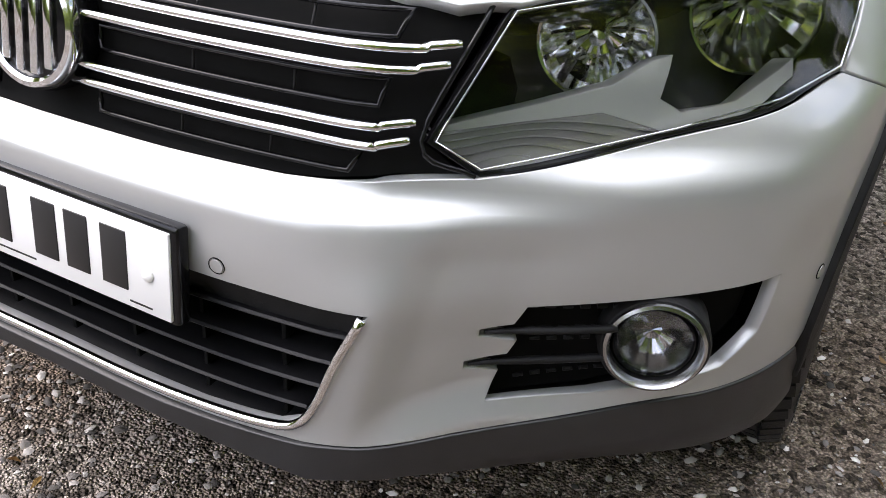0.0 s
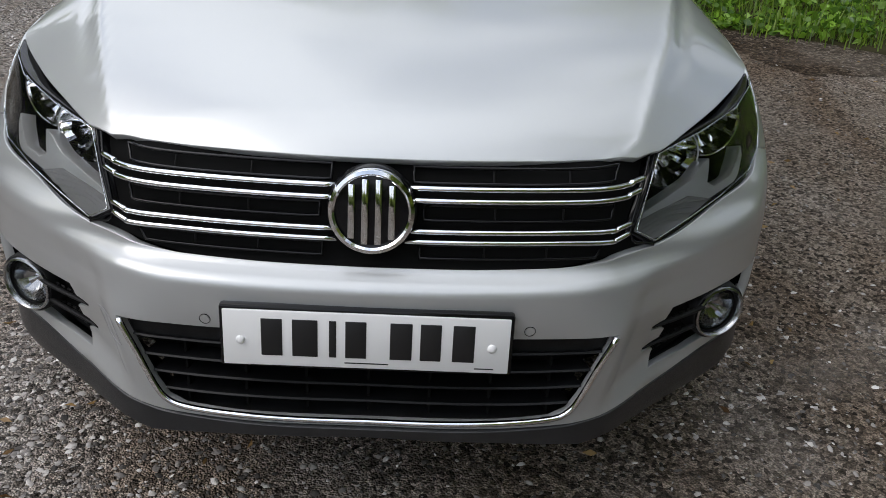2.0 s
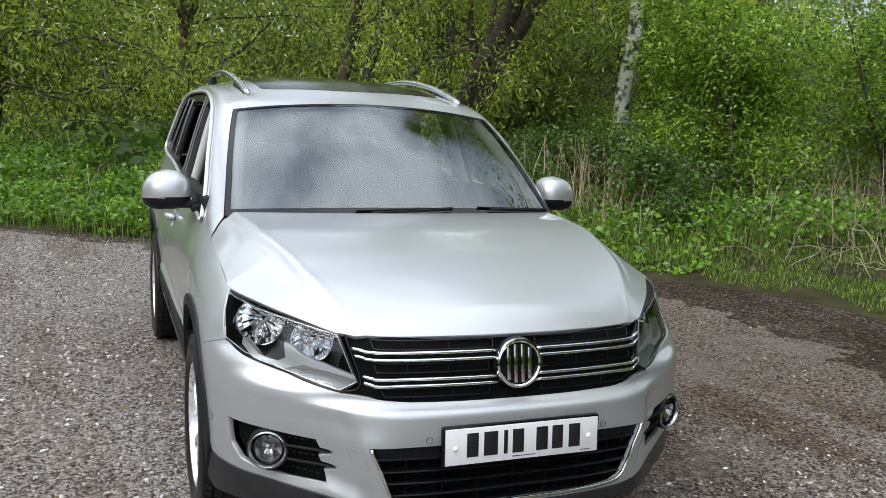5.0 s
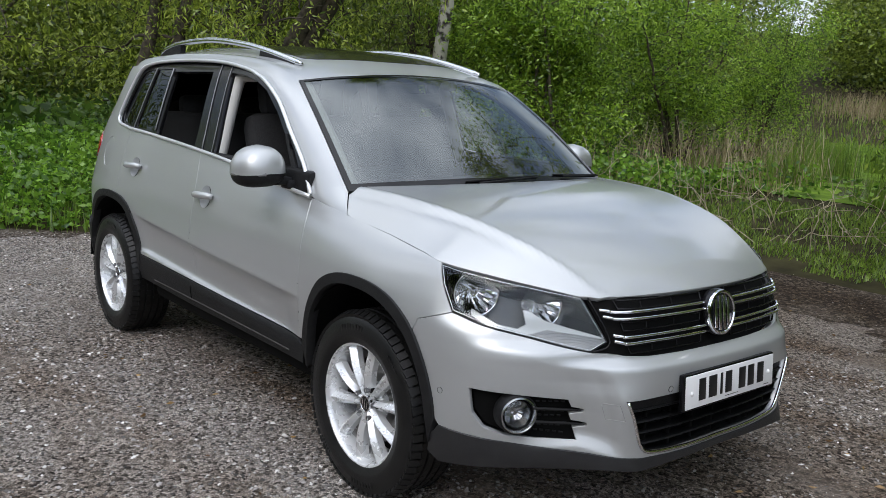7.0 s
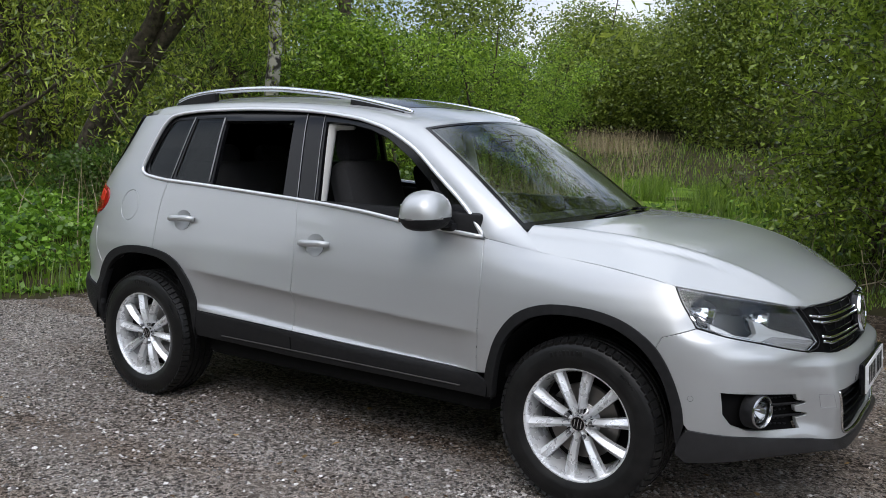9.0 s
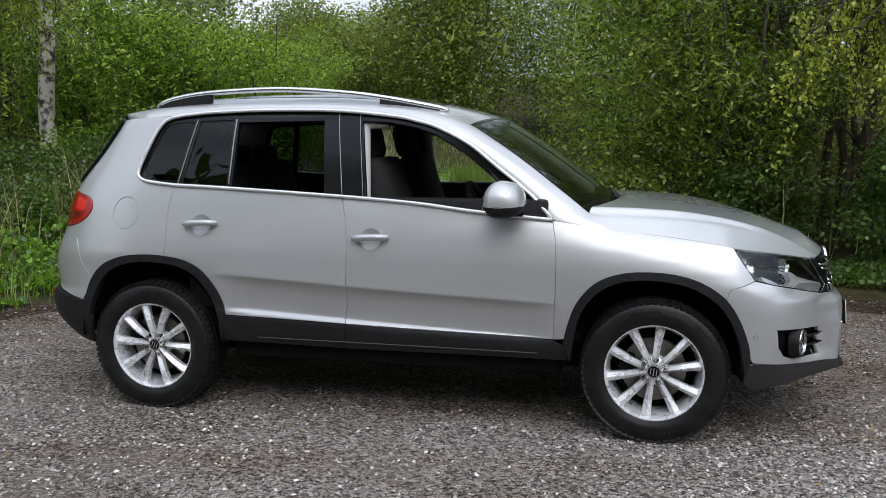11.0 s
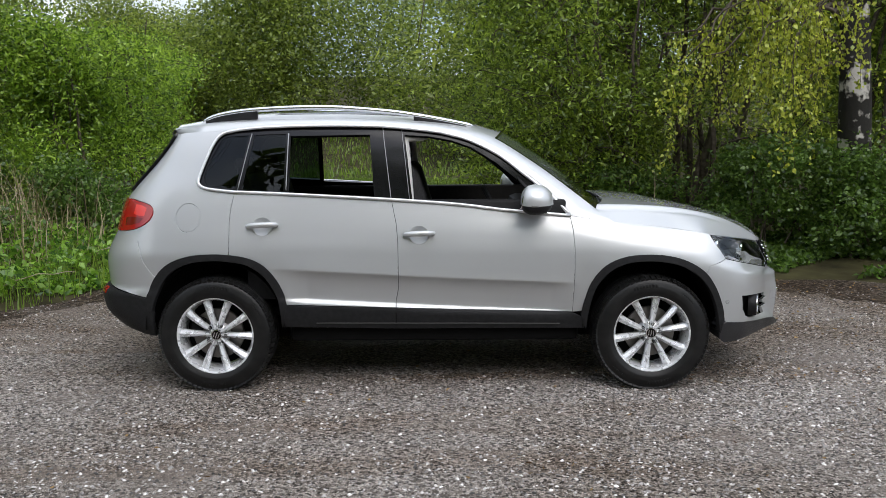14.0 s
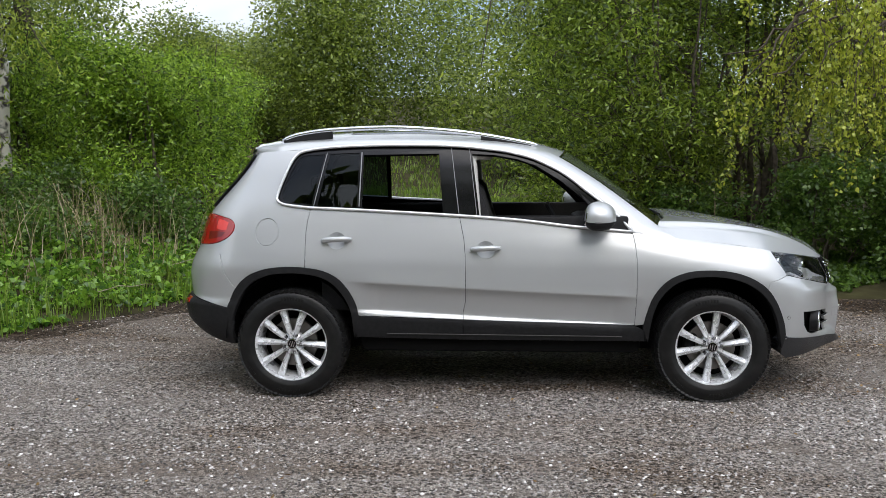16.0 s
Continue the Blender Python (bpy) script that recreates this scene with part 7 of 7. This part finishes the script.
# far woods: a ring of crowns; those in P_rest are unseen, added for reflections
FAR_WOOD = speckle(principled("far_wood_floor", (0.05, 0.08, 0.03), 1.0), 0.6, (0.012, 0.02, 0.007), (0.06, 0.085, 0.025), detail=8, bump=0.6, bump_scale=2)
P_seen, P_rest = [], []
rng = np.random.default_rng(11)
for i in range(296):
    az = rng.uniform(48, 320) if i < 150 else rng.uniform(-42, 48) if i < 200 else rng.uniform(91, 103) if i < 214 else rng.uniform(103, 111.5) if i < 240 else rng.uniform(140, 210)
    front = 48 < az < 205
    r = rng.uniform(24, 36) if front else rng.uniform(26, 40)
    h = rng.uniform(5.0, 8.5)
    if i >= 240:
        r, h = rng.uniform(18, 26), rng.uniform(6.0, 10.0) if az < 180 else rng.uniform(4.5, 6.0)
    # unseen crowns ahead of the car, added to dim its front
    if 150 <= i < 200:
        r, h = (rng.uniform(15, 20), rng.uniform(8.0, 11.0)) if az > 18 else (rng.uniform(30, 40), rng.uniform(3.0, 5.0))
    if 103.5 < az < 111:
        r, h = rng.uniform(40, 50), rng.uniform(4.4, 6.0)
    elif 112 <= az < 150 and i < 240:
        r, h = rng.uniform(30, 40), rng.uniform(8.0, 11.0)
    elif 88 < az <= 103.5:
        r, h = rng.uniform(34, 42), rng.uniform(8.5, 11.0)
    if 111 <= az < 113.5:
        r, h = 44.0, 6.4
    c = np.array((-3 + r * math.cos(radians(az)), r * math.sin(radians(az))))
    seen = 55 < az < 228
    k = (2900 if az < 165 else 1500) if seen else 420
    u = rng.normal(size=(k, 3))
    u /= np.linalg.norm(u, axis=1, keepdims=True)
    lump = np.array([1 + 0.35 * noise.noise(Vector((a[0] * 2.2 + i, a[1] * 2.2, a[2] * 2.2))) for a in u])
    rad = rng.random(k) ** 0.35 * lump
    z0 = land_height(c[None])[0]
    (P_seen if seen else P_rest).append(np.column_stack([c[0] + u[:, 0] * rad * 2.7, c[1] + u[:, 1] * rad * 2.7, np.maximum(z0 + 0.1, z0 + h * 0.5 + u[:, 2] * rad * h * 0.55)]))
# more unseen crowns, added to block sky light and darken the paint's reflections
for i in range(34):
    c = np.array((rng.uniform(-11, 4), rng.uniform(-21, -14))) if i < 22 else np.array((rng.uniform(8, 13), rng.uniform(3.5, 9)))
    h = rng.uniform(8.5, 12.0)
    u = rng.normal(size=(750, 3))
    u /= np.linalg.norm(u, axis=1, keepdims=True)
    rad = rng.random(750) ** 0.45
    P_rest.append(np.column_stack([c[0] + u[:, 0] * rad * 2.4, c[1] + u[:, 1] * rad * 2.0, np.maximum(0.1, h * 0.48 + u[:, 2] * rad * h * 0.5)]))
for name, P, size, label in (("far_woods", P_seen, (0.19, 0.10), "distant spring woodland beyond the wet meadow"), ("unseen_woods", P_rest, (0.9, 0.6), "unseen woodland added round the open side to darken reflections and side light")):
    V, F = leaf_quads(np.concatenate(P), *size, droop=0.3)
    tagged(quick_mesh(name, V, F, LEAF_FAR, False), label, "woods", kind="stuff")

# ---- undergrowth ----
rng = np.random.default_rng(23)
q = np.stack([rng.uniform(-34, -11, 26000), rng.uniform(-10, 20, 26000)], 1)
q = q[lot_distance(q) > 2.5]
V, F = leaf_quads(np.column_stack([q, land_height(q) + 0.05 + 0.7 * rng.random(len(q)) ** 2]), 0.22, 0.15, droop=0.3)
tagged(quick_mesh("wood_undergrowth", V, F, LEAF_BRAMBLE, False), "dark brambles and ferns on the woodland floor", "undergrowth", kind="stuff")
def field(x0, x1, y0, y1, k, lo, hi):
    q = np.stack([rng.uniform(x0, x1, k), rng.uniform(y0, y1, k)], 1)
    d = lot_distance(q)
    return q[(d > lo) & (d < hi)], d[(d > lo) & (d < hi)]


def patchy(q, s, t):
    return np.array([noise.noise(Vector((p[0] * s, p[1] * s, 21.0))) for p in q]) > t


POOLS = ((-3.6, 10.4, 1.0, 0.8), (-4.4, 12.8, 1.4, 1.0), (-6.2, 16.6, 1.5, 0.8), (-8.2, 20.2, 2.2, 0.8))
# nettles and ground ivy: leaves in a bank that rises from the edge
q1, d1 = field(-16, -3.8, -9, 8, 210000, 0.0, 6.5)
q2, d2 = field(-4.5, 9, 3.0, 8.5, 45000, 2.2, 4.8)
open_ = (q2[:, 0] > -4.0) & (q2[:, 0] < 0.3) & (rng.random(len(q2)) < 0.85)
q2, d2 = q2[~open_], d2[~open_] - 2.1
thin = (q1[:, 1] > 3.4) & (q1[:, 0] > -8.5) & (rng.random(len(q1)) < 0.55)
q1, d1 = q1[~thin], d1[~thin]
q, d = np.concatenate([q1, q2]), np.concatenate([d1, d2])
top = 0.10 + 0.30 * np.clip(d / 1.4, 0, 1) + 0.22 * np.array([noise.noise(Vector((p[0] * 0.8, p[1] * 0.8, 4.0))) + 0.5 * noise.noise(Vector((p[0] * 2.6, p[1] * 2.6, 6.0))) for p in q])
P = np.column_stack([q, land_height(q) + np.maximum(0.02, top * rng.random(len(q)) ** 0.45)])
keep = patchy(q, 0.5, -0.35) & patchy(q, 2.1, -0.28)
V, F = leaf_quads(P[keep], 0.075, 0.052, droop=0.25)
tagged(quick_mesh("nettle_bank", V, F, LEAF_NETTLE, False), "bank of fresh nettles and ground ivy", "nettles", kind="stuff")


def blades(q, hmin, hmax, width, lean):
    k = len(q)
    z = land_height(q)
    h = rng.uniform(hmin, hmax, k)
    a = rng.uniform(0, 2 * math.pi, k)
    ln = rng.uniform(0, lean, k) * h
    dx, dy = np.cos(a) * ln, np.sin(a) * ln
    wx, wy = -np.sin(a) * width, np.cos(a) * width
    b = np.column_stack([q, z])
    V = np.stack([b + np.column_stack([wx, wy, np.zeros(k)]), b - np.column_stack([wx, wy, np.zeros(k)]),
                  b + np.column_stack([dx * 0.4 - wx * 0.6, dy * 0.4 - wy * 0.6, h * 0.6]), b + np.column_stack([dx * 0.4 + wx * 0.6, dy * 0.4 + wy * 0.6, h * 0.6]),
                  b + np.column_stack([dx, dy, h])], 1)
    F = np.array([(0, 1, 2, 3), (3, 2, 4, 4)])
    o = (np.arange(k) * 5)[:, None]
    quads = np.concatenate([o + np.array((0, 1, 2)), o + np.array((0, 2, 3)), o + np.array((3, 2, 4))])
    return V.reshape(-1, 3), quads


q, d = field(-9, 3, 2.5, 19, 90000, 0.25, 14)
edge, _ = field(-5, 6, 2.8, 7.5, 60000, 0.0, 2.6)
q = np.concatenate([q, edge[patchy(edge, 1.4, -0.05)]])
q = q[(q[:, 0] < 0.6 + rng.normal(0, 0.5, len(q))) | ((q[:, 0] < 1.6) & (rng.random(len(q)) < 0.10))]
for cx, cy, ra, rb in POOLS:
    q = q[((q[:, 0] - cx - 0.4) / (ra + 0.1)) ** 2 + ((q[:, 1] - cy + 0.9) / (rb + 1.1)) ** 2 > 1 + 0.5 * rng.random(len(q))]
bog = ((q[:, 0] + 4.6 + 0.42 * (q[:, 1] - 13)) / 2.6) ** 2 < 1 + 0.6 * rng.normal(size=len(q))
q = q[~((q[:, 1] > 9) & bog & (rng.random(len(q)) < 0.9))]
tall = np.clip(lot_distance(q) / 5, 0.35, 1)
V, F = blades(q, 0.03, 0.16 * tall, 0.006, 1.0)
tagged(quick_mesh("meadow_grass", V, F, GRASS_BLADE, False), "rough green grass beyond the gravel", "grass", kind="stuff")
q, d = field(-16, -4, -9, 6, 40000, -0.15, 3.5)
V, F = blades(q, 0.08, 0.35, 0.006, 0.6)
tagged(quick_mesh("verge_grass", V, F, GRASS_BLADE, False), "long grass along the gravel's edge", "grass", kind="stuff")
q = np.stack([rng.uniform(-20, 2, 8000), rng.uniform(21, 36, 8000)], 1)
V, F = blades(q, 0.08, 0.28, 0.02, 0.7)
tagged(quick_mesh("far_sedge", V, F, GRASS_BLADE, False), "coarse sedge across the far wet meadow", "sedge", kind="stuff")
# last year's reeds
q = np.concatenate([np.stack([rng.normal(x, s, k), rng.normal(y, s, k)], 1) for x, y, s, k in ((-4.3, 7.6, 0.8, 260), (-5.4, 10.6, 0.7, 260), (-9.8, 5.8, 0.9, 220), (-13.4, 32, 1.2, 1200), (-9.6, 26, 0.8, 160), (-6.3, 4.3, 0.55, 330), (-7.0, 2.7, 0.5, 220), (1.0, 5.6, 0.7, 60), (-12, 7, 2.0, 400), (-10.6, 15.6, 0.9, 320), (-6.4, 12.2, 0.4, 160))])
q = q[(lot_distance(q) > 0.6) & ~((q[:, 0] > -3.6) & (q[:, 0] < -0.3) & (q[:, 1] > 6))]
V, F = blades(q, 0.35, 1.2, 0.006, 0.9)
tagged(quick_mesh("dry_reeds", V, F, REED_BLADE, False), "last year's straw-coloured dry reeds", "reeds", kind="stuff")
# arching dead stalks and fallen sticks
sticks = []
for x0, x1, y0, y1, k in ((-8.2, -5.4, 1.8, 5.6, 70), (-5.2, -1.6, 5.2, 7.6, 80), (-2.0, 1.6, 5.0, 6.4, 30), (-11, -7.5, -2.5, 2.0, 40)):
    for i in range(k):
        p = np.array((rng.uniform(x0, x1), rng.uniform(y0, y1), 0.0))
        if lot_distance(p[None, :2])[0] < 0.35:
            continue
        p[2] = land_height(p[None, :2])[0]
        a, L = rng.uniform(0, 2 * math.pi), rng.uniform(0.35, 1.1)
        up = rng.choice([0.15, 0.6, 1.0])
        q1 = p + (math.cos(a) * L * (1.1 - 0.7 * up), math.sin(a) * L * (1.1 - 0.7 * up), L * up * 0.8 + 0.05)
        sticks.append(tube(limb_path(p, q1, 0.10 * rng.random(), 8, 0.25), np.linspace(0.006, 0.0025, 8), 4))
STALK = speckle(principled("dead_stalk", (0.4, 0.33, 0.22), 0.9), 12, (0.24, 0.19, 0.12), (0.52, 0.45, 0.32))
tagged(join_tubes("dead_stalks", sticks, STALK, None), "pale dead stalks and fallen sticks in the undergrowth", "sticks", kind="stuff")
# shallow pools and rush tussocks in the wet meadow
WATER = speckle(principled("pool_water", (0.10, 0.095, 0.07), 0.1, spec=0.6), 1.2, (0.05, 0.05, 0.03), (0.20, 0.19, 0.14), bump=0.15, bump_scale=6, rough=(0.05, 0.2))
# bright mossy mat round the pools
MOSS = speckle(principled("marsh_moss", (0.14, 0.24, 0.03), 0.95, spec=0.1), 2.2, (0.05, 0.095, 0.010), (0.18, 0.28, 0.03), detail=9, bump=0.9, bump_scale=14, big=0.25)
mat_loop = curve_through([(-2.6, 8.6), (-1.6, 10.5), (-1.9, 13.0), (-3.6, 16.5), (-5.4, 21.0), (-8.5, 24.0), (-11.5, 23.5), (-9.6, 18.5), (-7.4, 14.5), (-6.0, 11.0), (-4.9, 8.9)], 8, True)
mat_loop = mat_loop + np.array([[noise.noise(Vector((a * 0.9, b * 0.9, o))) * 0.5 for o in (2.0, 7.0)] for a, b in mat_loop])
v, f = triangulate(mat_loop, [], 0.4)
tagged(mesh_object("marsh", np.column_stack([v, land_height(v) + 0.02]), f, MOSS), "bright green mossy marsh between the bushes", "marsh", kind="structure")
for cx, cy, ra, rb in POOLS:
    loop = np.array([(cx + ra * math.cos(a) * (1 + 0.25 * noise.noise(Vector((cx, a * 2, 0)))), cy + rb * math.sin(a) * (1 + 0.3 * noise.noise(Vector((cy, a * 2, 3))))) for a in np.linspace(0, 2 * math.pi, 40, endpoint=False)])
    v, f = triangulate(loop, [], 0.4)
    zz = np.percentile(land_height(v), 65) + 0.02
    tagged(mesh_object("water", np.column_stack([v, np.full(len(v), zz)]), f, WATER), "shallow dark pool in the wet meadow", "pool", kind="structure")
tuft = [(-5.6, 13.6), (-5.4, 11.4), (-3.1, 12.0), (-5.5, 15.2), (-6.9, 15.4), (-7.6, 17.6), (-4.6, 17.2), (-4.7, 10.3), (-2.2, 12.2), (-6.6, 18.8), (-2.6, 9.3), (-9.0, 19.0)]
q = np.concatenate([np.stack([rng.normal(x, 0.22, 420), rng.normal(y, 0.22, 420)], 1) for x, y in tuft])
V, F = blades(q, 0.25, 0.65, 0.006, 0.5)
tagged(quick_mesh("rush_tussocks", V, F, GRASS_BLADE, False), "dark green rush tussocks beside the pools", "rushes", kind="stuff")
# ivy creeping out from under the brambles
q, d = field(1.0, 9, 2.0, 5.2, 60000, 0.1, 1.9)
q = q[patchy(q, 1.1, -0.1)]
V, F = leaf_quads(np.column_stack([q, land_height(q) + 0.01 + 0.10 * rng.random(len(q))]), 0.06, 0.045, droop=0.1)
tagged(quick_mesh("ground_ivy", V, F, LEAF_BRAMBLE, False), "dark ground ivy on bare earth under the birch", "ivy", kind="stuff")
# litter
q = np.concatenate([scatter(-6, 4, -4, 4.8, 9), scatter(0.3, 2.6, -1.6, 2.0, 25), scatter(0.5, 6, 2.0, 4.0, 60)])
V, F = leaf_quads(np.column_stack([q, np.full(len(q), 0.008)]), 0.035, 0.014, droop=0.0, spread=0.1)
tagged(quick_mesh("leaf_litter", V, F, LITTER, False), "brown dead leaves and twigs on the gravel", "leaves", kind="stuff")
